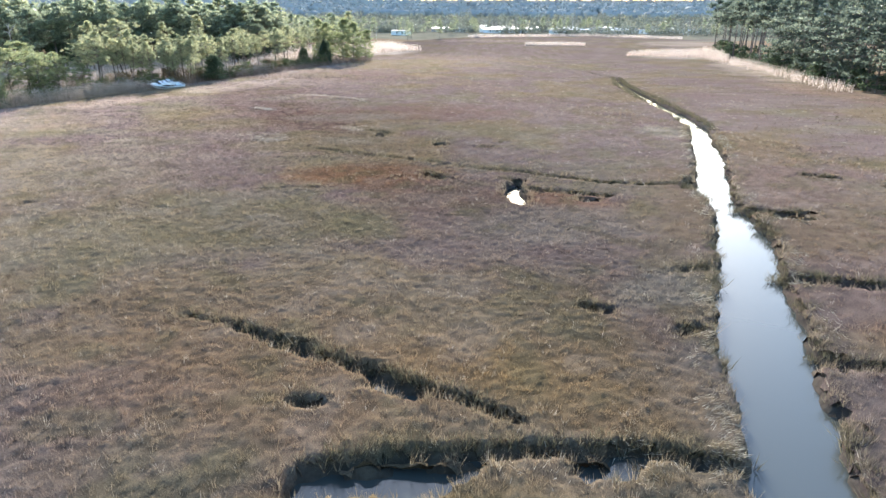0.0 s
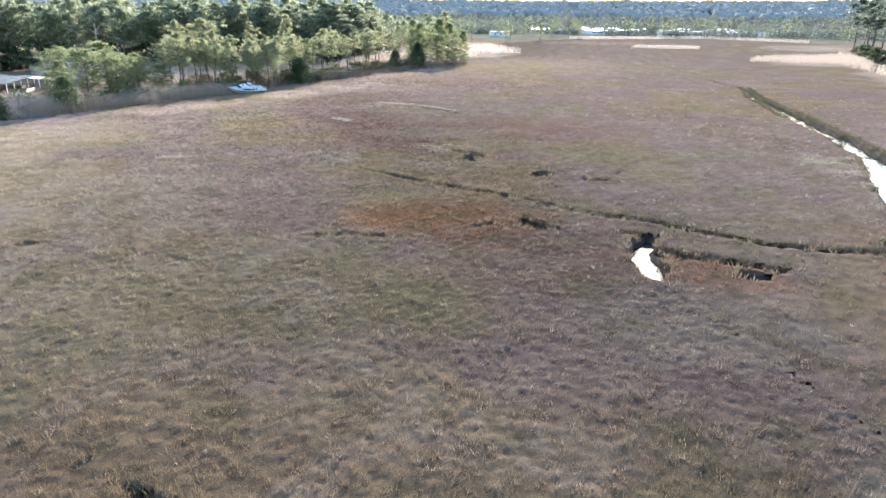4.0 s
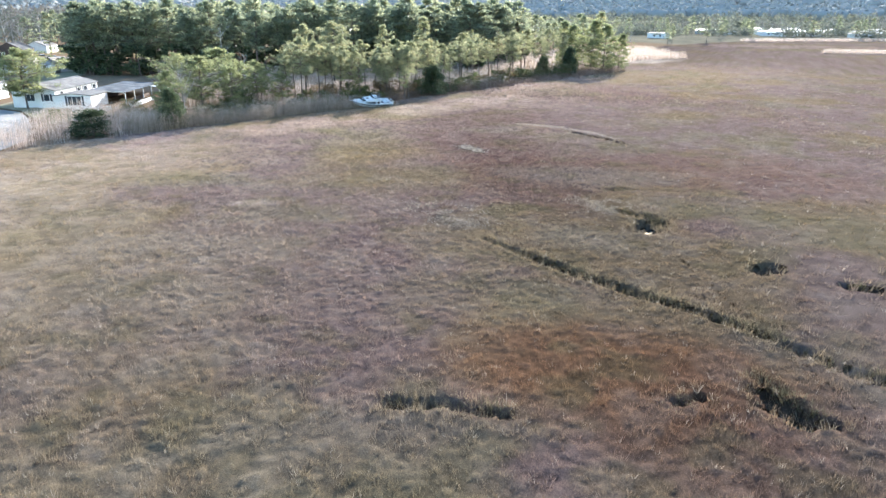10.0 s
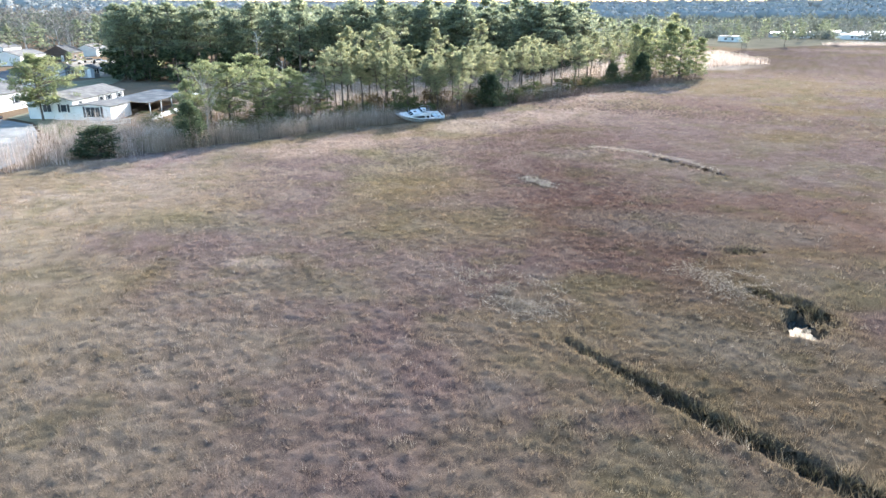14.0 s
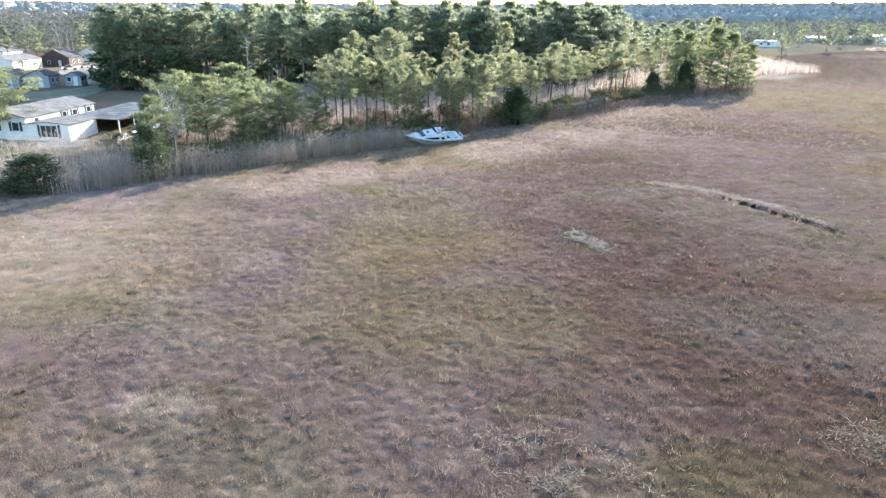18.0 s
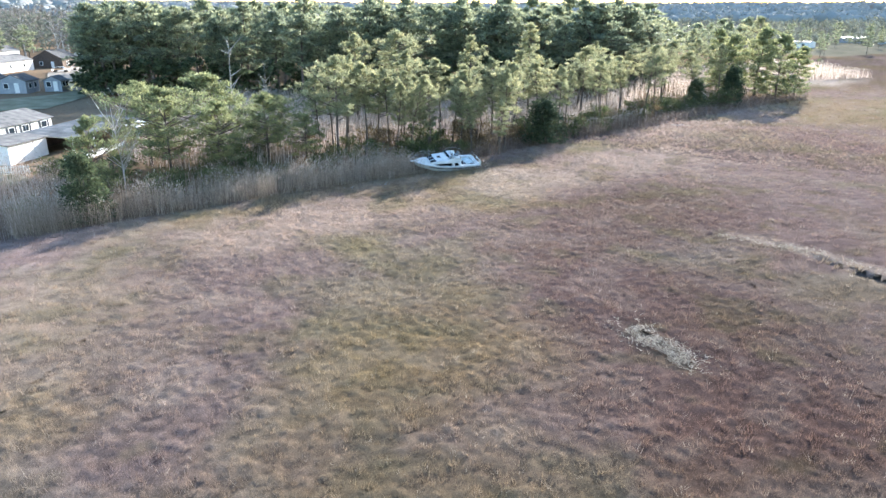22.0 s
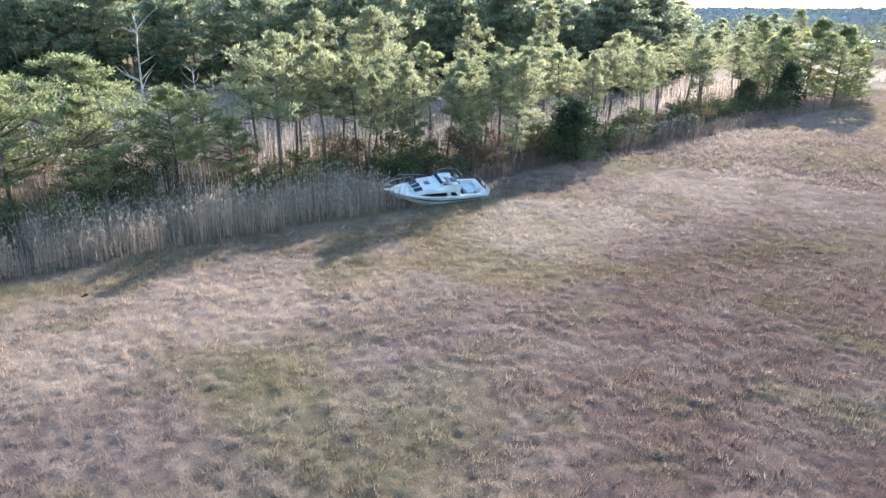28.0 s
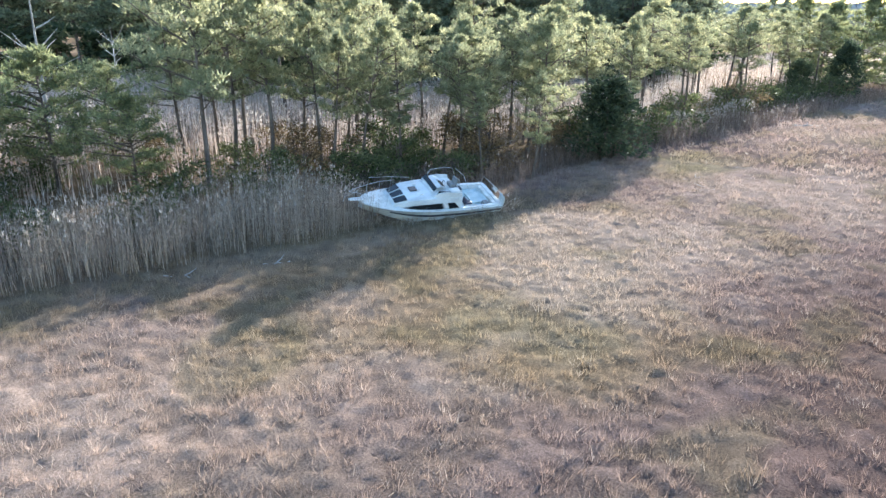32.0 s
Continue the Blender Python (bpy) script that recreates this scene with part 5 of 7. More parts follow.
reeds("tall_reeds", "pale reeds under the edge pines", [(-66, 176), (-61.5, 186), (-57, 200), (-64, 214), (-73, 206), (-70, 190)], 7, 1.9, 309, 0.8, fat=2.0, straw=PALE_REED)
reeds("tall_reeds", "sunlit pale reeds at the end of the wood", [(-68, 210), (-52, 232), (-42, 256), (-38, 290), (-22, 310), (-44, 372), (-70, 300), (-78, 240)], 2.0, 2.2, 306, 0.9, fat=3.0, straw=PALE_REED)
reeds("tall_reeds", "pale reeds below the far pines", [(84, 150), (92, 180), (98, 230), (96, 262), (118, 330), (112, 340), (88, 262), (84, 200), (79, 150)], 1.6, 1.6, 307, 0.9, fat=3.0, straw=PALE_REED)
reeds("white_plumed_reeds", "reeds with bright white plumes at the marsh edge", [(-61.5, 172), (-55.0, 190), (-57.0, 192), (-63.5, 174)], 9, 2.0, 308, 1.0, fat=2.0)


def log(x, y, turn, length, radius, label):
    ob = thing("driftwood_log", Matrix.Translation((x, y, float(ground_z(np.array([x]), np.array([y]))[0]) + radius + 0.12)) @ pose(0, 0, 0, 0, 0, turn), label, "driftwood")
    n = 8
    pts = [(length * (i / (n - 1) - 0.5), 0.06 * math.sin(2.1 * i), 0.03 * math.cos(1.7 * i)) for i in range(n)]
    tube("stem", pts, [radius * (1 - 0.45 * i / (n - 1)) * (1 + 0.12 * math.sin(3 * i)) for i in range(n)], GREY_BARK, ob, 8)
    tube("snapped_branch", [pts[3], (pts[3][0] + 0.3, 0.25, 0.1), (pts[3][0] + 0.5, 0.5, 0.22)], [radius * 0.45, radius * 0.35, radius * 0.15], GREY_BARK, ob, 6)


log(-67.4, 134.8, 52, 1.1, 0.06, "pale driftwood log at the edge of the reeds")
log(-69.4, 131.8, 30, 1.5, 0.06, "bleached driftwood at the edge of the reeds")
log(-55.4, 160.6, 60, 2.6, 0.05, "thin fallen pole lying on the marsh grass")
log(-54.6, 158.2, 140, 1.9, 0.05, "thin fallen pole lying on the marsh grass")
log(-50.2, 190.8, 30, 3.0, 0.08, "pale driftwood at the far marsh edge")
reeds("pale_reeds", "bleached reed patch on the far marsh", [(28, 371), (60, 369), (62, 379), (32, 382)], 6, 1.4, 311, 0.9, fat=4.0, straw=PALE_REED)
reeds("pale_reeds", "bleached reed patch below the far pines", [(62, 280), (96, 262), (112, 300), (104, 322), (70, 300)], 3.0, 1.4, 312, 0.9, fat=5.0, straw=PALE_REED)
reeds("pale_reeds", "bleached reed fringe before the far homes", [(0, 490), (90, 530), (140, 470), (146, 486), (92, 548), (-4, 506)], 2.2, 1.6, 313, 0.9, fat=6.0, straw=PALE_REED)


# ---- stranded cabin cruiser ----
GEL = worn("aged_white_gelcoat", [(0.5, 0.52, 0.52), (0.64, 0.66, 0.66), (0.74, 0.76, 0.76)], 1.6, 0.55, spec=0.4, stretch=(0.5, 1, 1))
GEL_DIRTY = worn("grimy_white_deck", [(0.42, 0.43, 0.4), (0.62, 0.63, 0.61), (0.76, 0.77, 0.76)], 2.2, 0.55, spec=0.4)
NAVY = worn("dark_navy_stripe", [(0.018, 0.024, 0.045), (0.035, 0.045, 0.075)], 3.0, 0.4)
TINTED, tn_, tl_, tb_ = material("tinted_window", 0.06, 0.0, 0.6)
tb_.inputs["Base Color"].default_value = (0.012, 0.016, 0.02, 1)
CHROME = worn("dull_steel_tube", [(0.42, 0.42, 0.41), (0.6, 0.6, 0.6)], 6.0, 0.3, metal=0.9)
AQUA = worn("faded_turquoise_deck", [(0.40, 0.5, 0.52), (0.52, 0.63, 0.65), (0.66, 0.73, 0.74)], 1.8, 0.6, bump=0.2)
VINYL = worn("grey_vinyl", [(0.16, 0.17, 0.18), (0.28, 0.29, 0.3)], 4.0, 0.5)
RAG = worn("torn_white_canvas", [(0.62, 0.6, 0.56), (0.8, 0.79, 0.77)], 5.0, 0.9, bump=0.5)
BLACK = worn("black_plastic", [(0.015, 0.015, 0.017), (0.035, 0.035, 0.038)], 6.0, 0.5)

BOAT_LEN, BEAM = 8.5, 1.5


def sheer_half(x):
    f = x / BOAT_LEN
    return BEAM * (0.92 + 0.08 * min(1, f / 0.3)) * (1 - max(0.0, (f - 0.45) / 0.55) ** 2.3) ** 0.62 + 0.03


def sheer_z(x):
    f = x / BOAT_LEN
    return 1.12 + 0.55 * f ** 1.7


def station(x):
    """Half section of the hull from keel to sheer, as (y, z)."""
    f, b, s = x / BOAT_LEN, sheer_half(x), sheer_z(x)
    rise = max(0.0, (f - 0.55) / 0.45)
    keel = 0.12 + 1.1 * rise ** 2.2
    chine_y, chine_z = b * (0.88 - 0.42 * rise), keel + (0.22 + 0.2 * rise) * min(1.0, (s - keel) / 0.8)
    knuckle = chine_z + 0.55 * (s - chine_z)
    return [(0.0, keel), (chine_y * 0.5, keel + 0.45 * (chine_z - keel)), (chine_y, chine_z), (chine_y + 0.03, chine_z + 0.02), (chine_y + 0.62 * (b - chine_y), knuckle), (b, s - 0.07), (b + 0.035, s - 0.05), (b + 0.035, s), (b - 0.02, s + 0.02)]


def lofted(rows, close=False):
    """A bmesh skin over rows of points, all of one length."""
    bm = bmesh.new()
    vs = [[bm.verts.new(p) for p in r] for r in rows]
    for a, b in zip(vs, vs[1:]):
        for i in range(len(a) - 1):
            bm.faces.new((a[i], b[i], b[i + 1], a[i + 1]))
        if close:
            bm.faces.new((a[-1], b[-1], b[0], a[0]))
    bmesh.ops.remove_doubles(bm, verts=bm.verts, dist=0.002)
    bmesh.ops.recalc_face_normals(bm, faces=bm.faces)
    return bm


def smooth(ob, angle=40):
    for p in ob.data.polygons:
        p.use_smooth = True
    ob.data.set_sharp_from_angle(angle=radians(angle))
    return ob


def slab(pts, depth, axis=(0, 0, 1)):
    """A polygon of points thickened along an axis."""
    bm = bmesh.new()
    a = Vector(axis) * depth
    lo, hi = [bm.verts.new(Vector(p)) for p in pts], [bm.verts.new(Vector(p) + a) for p in pts]
    bm.faces.new(lo)
    bm.faces.new(hi[::-1])
    for i in range(len(lo)):
        j = (i + 1) % len(lo)
        bm.faces.new((lo[i], lo[j], hi[j], hi[i]))
    bmesh.ops.recalc_face_normals(bm, faces=bm.faces)
    return bm


def build_boat(m):
    boat = thing("cabin_cruiser", m, "stranded white cabin cruiser with dark windows, listing in reeds", "boat")
    xs = [0, 0.6, 1.4, 2.4, 3.4, 4.4, 5.4, 6.2, 6.9, 7.5, 7.95, 8.25, 8.42, BOAT_LEN]
    rows = []
    for x in xs:
        half = station(x)
        rows.append([(x, -y, z) for y, z in half[::-1]] + [(x, y, z) for y, z in half[1:]])
    bm = lofted(rows)
    first = sorted((v for v in bm.verts if abs(v.co.x) < 1e-4), key=lambda v: math.atan2(v.co.z - 0.6, v.co.y))
    bm.faces.new(first)
    bmesh.ops.recalc_face_normals(bm, faces=bm.faces)
    smooth(part("hull", bm, GEL, boat), 32)
    # waterline stripe and rubbing strake, both sides
    for s in (1, -1):
        band = []
        for x in [i * 0.35 for i in range(0, 21)]:
            st = station(x)
            (y0, z0), (y1, z1) = st[4], st[5]
            u0, u1 = 0.05, 0.5
            band.append([(x, s * (y0 + (y1 - y0) * u0 + 0.008), z0 + (z1 - z0) * u0), (x, s * (y0 + (y1 - y0) * u1 + 0.008), z0 + (z1 - z0) * u1)])
        part("stripe", lofted(band), NAVY, boat, "dark navy hull stripe")
        tube("rub_rail", [(x, s * (sheer_half(x) + 0.05), sheer_z(x) - 0.02) for x in [i * 0.42 for i in range(0, 21)]], 0.028, CHROME, boat, 6)
    # foredeck and side decks: a cambered skin inside the sheer, from bow to cockpit
    rows = []
    for x in [2.5, 3.2, 4.2, 5.2, 6.0, 6.8, 7.4, 7.9, 8.2, 8.42]:
        b = max(0.02, sheer_half(x) - 0.02)
        rows.append([(x, b * k, sheer_z(x) + 0.02 + 0.09 * (1 - k * k) * min(1, b)) for k in (-1, -0.6, -0.25, 0, 0.25, 0.6, 1)])
    smooth(part("deck", lofted(rows), GEL_DIRTY, boat), 50)
    # cabin: low trunk with raked front, long flat roof
    def cab(x, half, z0, z1):
        return [(x, -half, z0), (x, -half * 0.95, z0 + 0.6 * (z1 - z0)), (x, -half * 0.88, z1 - 0.03), (x, -half * 0.6, z1 + 0.02), (x, 0, z1 + 0.05), (x, half * 0.6, z1 + 0.02), (x, half * 0.88, z1 - 0.03), (x, half * 0.95, z0 + 0.6 * (z1 - z0)), (x, half, z0)]
    rows = [cab(6.85, 0.7, 1.58, 1.6), cab(6.75, 0.9, 1.5, 1.64), cab(5.95, 1.2, 1.34, 1.9), cab(5.7, 1.26, 1.32, 1.95), cab(4.6, 1.36, 1.26, 1.98), cab(3.6, 1.38, 1.2, 1.98), cab(2.75, 1.38, 1.16, 1.95)]
    bm = lofted(rows)
    back = [v for v in bm.verts if abs(v.co.x - 2.75) < 1e-4]
    bm.faces.new(sorted(back, key=lambda v: math.atan2(v.co.z - 1.6, v.co.y)))
    bmesh.ops.recalc_face_normals(bm, faces=bm.faces)
    smooth(part("cabin", bm, GEL, boat), 35)
    # three raked front windows, each a dark pane in a frame
    for y0, y1 in ((-0.9, -0.36), (-0.27, 0.27), (0.36, 0.9)):
        def at(x, y):
            u = (6.75 - x) / 0.8
            half = 0.9 + 0.3 * u
            return Vector((x, y * (0.86 + 0.2 * u), 1.64 + 0.26 * u + 0.035 - 0.06 * abs(y / half) ** 2.2))
        frame_pts = [at(6.68, y0), at(6.68, y1), at(5.98, y1 * 1.04), at(5.98, y0 * 1.04)]
        win = part("front_window", slab([p + Vector((0.01, 0, 0.012)) for p in frame_pts], 0.03, (0.5, 0, 0.85)), GEL, boat)
        mid = sum(frame_pts, Vector()) / 4
        part("pane", slab([mid + (p - mid) * 0.92 + Vector((0.03, 0, 0.045)) for p in frame_pts], 0.012, (0.5, 0, 0.85)), TINTED, win, "dark tinted pane")
    # long wedge window and small after window on each side
    for s in (1, -1):
        def side(x, z, out=0.012):
            half = np.interp(x, [2.75, 3.6, 4.6, 5.7, 5.95, 6.75], [1.38, 1.38, 1.36, 1.26, 1.2, 0.9])
            z0, z1 = np.interp(x, [2.75, 5.7, 6.75], [1.16, 1.32, 1.5]), np.interp(x, [2.75, 4.6, 5.7, 6.75], [1.95, 1.98, 1.95, 1.64])
            u = min(1, (z - z0) / (0.6 * (z1 - z0)))
            return Vector((x, s * (half * (1 - 0.05 * u) + out), z))
        for name, pts in (("side_window", [(6.45, 1.47), (5.7, 1.66), (4.0, 1.7), (3.85, 1.33), (5.5, 1.36)]), ("side_window", [(3.7, 1.68), (3.25, 1.68), (2.9, 1.3), (3.55, 1.31)])):
            fr = part(name, slab([side(x, z, 0.0) for x, z in pts], 0.035, (0, s, 0.15)), CHROME, boat)
            c = sum((side(x, z) for x, z in pts), Vector()) / len(pts)
            part("pane", slab([c + (side(x, z) - c) * 0.93 + Vector((0, s * 0.04, 0)) for x, z in pts], 0.008, (0, s, 0.15)), TINTED, fr, "dark tinted pane")
    # helm deck on the after cabin: low coaming, console with dark panel, screen, seat
    rows = []
    for x, h in ((4.5, 0.05), (4.2, 0.26), (3.8, 0.3), (3.2, 0.24), (2.85, 0.2), (2.76, 0.18)):
        w = 1.18 if x < 4.3 else 1.05
        rows.append([(x, -w, 1.94), (x, -w + 0.03, 1.98 + h), (x, -w + 0.12, 1.98 + h), (x, -w + 0.15, 2.03), (x, w - 0.15, 2.03), (x, w - 0.12, 1.98 + h), (x, w - 0.03, 1.98 + h), (x, w, 1.94)])
    smooth(part("helm_deck", lofted(rows, close=True), GEL, boat), 30)
    rows = [[(4.45, y, 2.02), (4.15, y, 2.3), (3.85, y, 2.36), (3.55, y, 2.22), (3.58, y, 2.02)] for y in (-0.85, -0.8, 0.5, 0.55)]
    console = smooth(part("console", lofted(rows, close=True), GEL, boat), 30)
    part("instrument_panel", slab([(3.84, -0.3, 2.37), (3.56, -0.3, 2.235), (3.56, 0.4, 2.235), (3.84, 0.4, 2.37)], 0.012, (-0.6, 0, 0.8)), BLACK, console, "black instrument panel")
    part("wheel", lofted([[(3.5 + 0.02 * math.cos(b), 0.05 + (0.18 + 0.02 * math.cos(b)) * math.cos(a), 2.26 + (0.18 + 0.02 * math.cos(b)) * math.sin(a) + 0.02 * math.sin(b)) for b in np.linspace(0, 2 * math.pi, 6, endpoint=False)] for a in np.linspace(0, 2 * math.pi, 17)], close=True), BLACK, console)
    part("screen", slab([(4.4, -1.0, 2.2), (4.4, 0.75, 2.2), (4.2, 0.68, 2.36), (4.2, -0.93, 2.42)], 0.012, (1, 0, 0.3)), TINTED, boat, "smoked windscreen")
    for s in (1, -1):
        part("side_screen", slab([(4.4, s * 1.06, 2.02), (3.55, s * 1.1, 2.22), (3.5, s * 1.08, 2.28), (4.22, s * 1.02, 2.36)], 0.012, (0, s, 0.2)), TINTED, boat, "dark wedge side screen")
    part("helm_seat", boxed(2.85, 3.2, -0.2, 0.35, 2.06, 2.3, bevel=0.05), VINYL, boat, "worn grey vinyl helm seat")
    part("seat_back", boxed(2.76, 2.87, -0.2, 0.35, 2.2, 2.62, bevel=0.04), VINYL, boat)
    part("bench", boxed(2.8, 3.4, 0.5, 1.0, 2.03, 2.2, bevel=0.04), GEL_DIRTY, boat)
    tube("helm_rail", [(4.1, -1.08, 2.28), (3.95, -1.1, 2.62), (3.1, -1.1, 2.7), (2.5, -1.1, 2.6), (2.3, -1.08, 2.18)], 0.018, CHROME, boat, 6)
    tube("helm_rail", [(2.3, -1.08, 2.58), (2.25, 0, 2.62), (2.3, 1.05, 2.2)], 0.018, CHROME, boat, 6)
    for s_ in (0, 1):
        tube("ladder_rail", [(2.0, -0.75 + 0.34 * s_, 0.95), (2.3, -0.75 + 0.34 * s_, 2.3)], 0.016, CHROME, boat, 6)
    for k in range(4):
        tube("ladder_rung", [(2.06 + 0.065 * k, -0.75, 1.2 + 0.29 * k), (2.06 + 0.065 * k, -0.41, 1.2 + 0.29 * k)], 0.014, CHROME, boat, 6)
    # cockpit: turquoise sole, coamings, bulkhead door, engine hatch
    part("cockpit_sole", slab([(0.12, -1.2, 0.9), (2.6, -1.3, 0.9), (2.6, 1.3, 0.9), (0.12, 1.2, 0.9)], 0.04), AQUA, boat, "faded turquoise cockpit floor")
    part("engine_hatch", boxed(0.55, 1.65, -0.62, 0.62, 0.94, 1.06, bevel=0.03), AQUA, boat, "faded turquoise engine hatch")
    part("companion_door", boxed(2.70, 2.74, -0.35, 0.3, 0.95, 1.9), BLACK, boat, "dark companionway door")
    for y0, y1, x0, x1 in ((-1.1, -0.62, 1.75, 2.35), (0.66, 1.12, 1.85, 2.4)):
        seat = part("cockpit_seat", boxed(x0, x1, y0, y1, 0.94, 1.24, bevel=0.05), GEL_DIRTY, boat, "moulded white cockpit seat")
        part("cushion", boxed(x0 + 0.04, x1 - 0.04, y0 + 0.04, y1 - 0.04, 1.23, 1.31, bevel=0.03), NAVY, seat, "faded navy cushion")
        part("backrest", boxed(x1 - 0.1, x1, y0 + 0.02, y1 - 0.02, 1.22, 1.6, bevel=0.03), NAVY, seat)
    part("bench_locker", boxed(0.3, 0.55, -1.05, 1.05, 0.94, 1.2, bevel=0.03), GEL_DIRTY, boat)
    part("bait_box", boxed(0.75, 1.1, 0.72, 1.05, 0.94, 1.22, bevel=0.03), VINYL, boat, "grey plastic box")
    for s in (1, -1):
        rows = [[(x, s * (sheer_half(x) - 0.02), sheer_z(x)), (x, s * (sheer_half(x) - 0.04), sheer_z(x) + 0.1), (x, s * (sheer_half(x) - 0.26), sheer_z(x) + 0.1), (x, s * (sheer_half(x) - 0.3), 0.9)] for x in (0.1, 1.0, 1.9, 2.75)]
        smooth(part("coaming", lofted(rows), GEL, boat), 30)
    part("transom_top", boxed(0.0, 0.28, -1.3, 1.3, 1.02, 1.22, bevel=0.03), GEL, boat)
    part("swim_platform", boxed(-0.62, 0.0, -1.15, 1.15, 0.44, 0.52, bevel=0.02), GEL_DIRTY, boat)
    part("outdrive", boxed(-0.42, -0.02, -0.16, 0.16, 0.2, 0.46, bevel=0.04), BLACK, boat)
    # stern rail with torn canvas
    tube("stern_rail", [(0.2, 1.28, 1.2), (0.1, 1.3, 1.72), (0.06, 0.6, 1.75), (0.06, -0.6, 1.72), (0.1, -1.28, 1.7), (0.2, -1.28, 1.2)], 0.018, CHROME, boat, 6)
    rng = np.random.RandomState(3)
    for y0, y1, drop in ((0.7, 1.38, 0.95), (-0.2, 0.35, 0.4)):
        rows = []
        for i in range(7):
            u = i / 6
            rows.append([(0.04 - 0.12 * math.sin(3 * v) - 0.05 * rng.rand(), y0 + (y1 - y0) * u + 0.04 * rng.rand(), 1.74 - drop * v * (0.7 + 0.3 * rng.rand())) for v in (0, 0.25, 0.5, 0.75, 1.0)])
        bm = lofted(rows)
        ob = smooth(part("torn_canvas", bm, RAG, boat, "torn white canvas hanging at the stern"), 80)
        sol = ob.modifiers.new("thick", "SOLIDIFY")
        sol.thickness = 0.012
    # bow pulpit and side rails
    part("pulpit", slab([(8.25, -0.2, 1.7), (9.05, -0.14, 1.74), (9.12, 0, 1.74), (9.05, 0.14, 1.74), (8.25, 0.2, 1.7)], 0.05), GEL, boat)
    for s in (1, -1):
        top = [(9.1, 0.02 * s, 2.28), (8.7, 0.26 * s, 2.3), (7.9, 0.62 * s, 2.26), (7.0, 1.02 * s, 2.16), (6.1, 1.26 * s, 2.02)] if s < 0 else [(9.1, 0.02, 2.28), (8.7, 0.26, 2.3), (8.0, 0.6, 2.1)]
        tube("bow_rail", top, 0.016, CHROME, boat, 6)
        for x, y in ((8.7, 0.24), (7.9, 0.6), (7.0, 1.0), (6.1, 1.24))[: 4 if s < 0 else 2]:
            tube("stanchion", [(x, y * s, sheer_z(min(x, 8.4)) - 0.02), (x, (y + 0.02) * s, np.interp(x, [6.1, 7, 7.9, 8.7], [2.02, 2.16, 2.26, 2.3]))], 0.013, CHROME, boat, 6)
    tube("fallen_rail", [(8.5, -0.3, 2.1), (9.35, 0.05, 2.02), (9.5, 0.3, 1.86)], 0.014, CHROME, boat, 6)
    tube("aerial", [(5.2, -1.1, 2.2), (6.3, -1.18, 2.32), (7.6, -1.25, 2.35)], 0.014, CHROME, boat, 5, "long aerial lowered along the cabin")
    tube("mooring_cleat", [(7.7, 0.3, 1.66), (7.72, 0.3, 1.72), (7.9, 0.3, 1.72), (7.92, 0.3, 1.66)], 0.014, CHROME, boat, 6)
    tube("staff", [(7.15, 0.72, 1.62), (7.12, 0.74, 2.6), (7.1, 0.76, 3.4)], 0.013, CHROME, boat, 5, "thin upright staff on the foredeck")
    for y in (-0.95, -0.55, 0.1, 0.6):
        part("vent", boxed(5.0, 5.18, y, y + 0.1, 2.0, 2.05, bevel=0.01), GEL_DIRTY, boat)
    part("roof_hatch", boxed(5.15, 5.6, -0.3, 0.2, 2.0, 2.06, bevel=0.02), TINTED, boat, "smoked roof hatch")
    part("deck_hatch", boxed(7.05, 7.5, -0.26, 0.22, 1.6, 1.66, bevel=0.02), GEL_DIRTY, boat)
    return boat


build_boat(Matrix.Translation((-63.9, 147.35, -0.40)) @ pose(0, 0, 0, 0, 0, 236.7) @ pose(0, 0, 0, -18.5, 0, 0) @ pose(0, 0, 0, 0, -0.9, 0) @ Matrix.Diagonal((0.89, 0.80, 0.86, 1)))


# ---- homestead by the lane ----
SIDING = worn("white_vinyl_siding", [(0.68, 0.67, 0.655), (0.79, 0.78, 0.76), (0.85, 0.835, 0.81)], 0.7, 0.5, bump=0.0)
GREY_SIDING = worn("grey_siding", [(0.26, 0.28, 0.31), (0.36, 0.38, 0.41)], 0.8, 0.6)
TAN_SIDING = worn("tan_siding", [(0.45, 0.4, 0.33), (0.58, 0.53, 0.45)], 0.8, 0.6)
SHINGLE = worn("grey_shingles", [(0.09, 0.09, 0.092), (0.16, 0.155, 0.15), (0.23, 0.225, 0.21)], 1.2, 0.9, bump=0.6)
DARK_SHINGLE = worn("dark_shingles", [(0.06, 0.06, 0.065), (0.12, 0.12, 0.12)], 1.2, 0.9, bump=0.6)
TIN = worn("weathered_tin_roof", [(0.06, 0.07, 0.08), (0.11, 0.12, 0.13), (0.19, 0.2, 0.21)], 0.6, 0.8, spec=0.12)
TRIM = worn("white_trim", [(0.7, 0.7, 0.69), (0.82, 0.82, 0.8)], 3.0, 0.5)
SHUTTER = worn("dark_shutters", [(0.02, 0.025, 0.035), (0.045, 0.05, 0.06)], 3.0, 0.6)
GLASS, gn_, gl_, gb_ = material("window_glass", 0.05, 0.0, 0.6)
gb_.inputs["Base Color"].default_value = (0.03, 0.04, 0.05, 1)
BROWN = worn("brown_deck_boards", [(0.075, 0.052, 0.04), (0.13, 0.095, 0.078)], 2.0, 0.8, bump=0.3)
CONCRETE = worn("pale_concrete_lane", [(0.2, 0.195, 0.18), (0.28, 0.27, 0.255), (0.36, 0.35, 0.33)], 0.5, 0.9, bump=0.2)
LAWN = worn("winter_lawn", [(0.17, 0.15, 0.085), (0.22, 0.2, 0.12), (0.3, 0.26, 0.17)], 0.35, 0.95, bump=0.5)
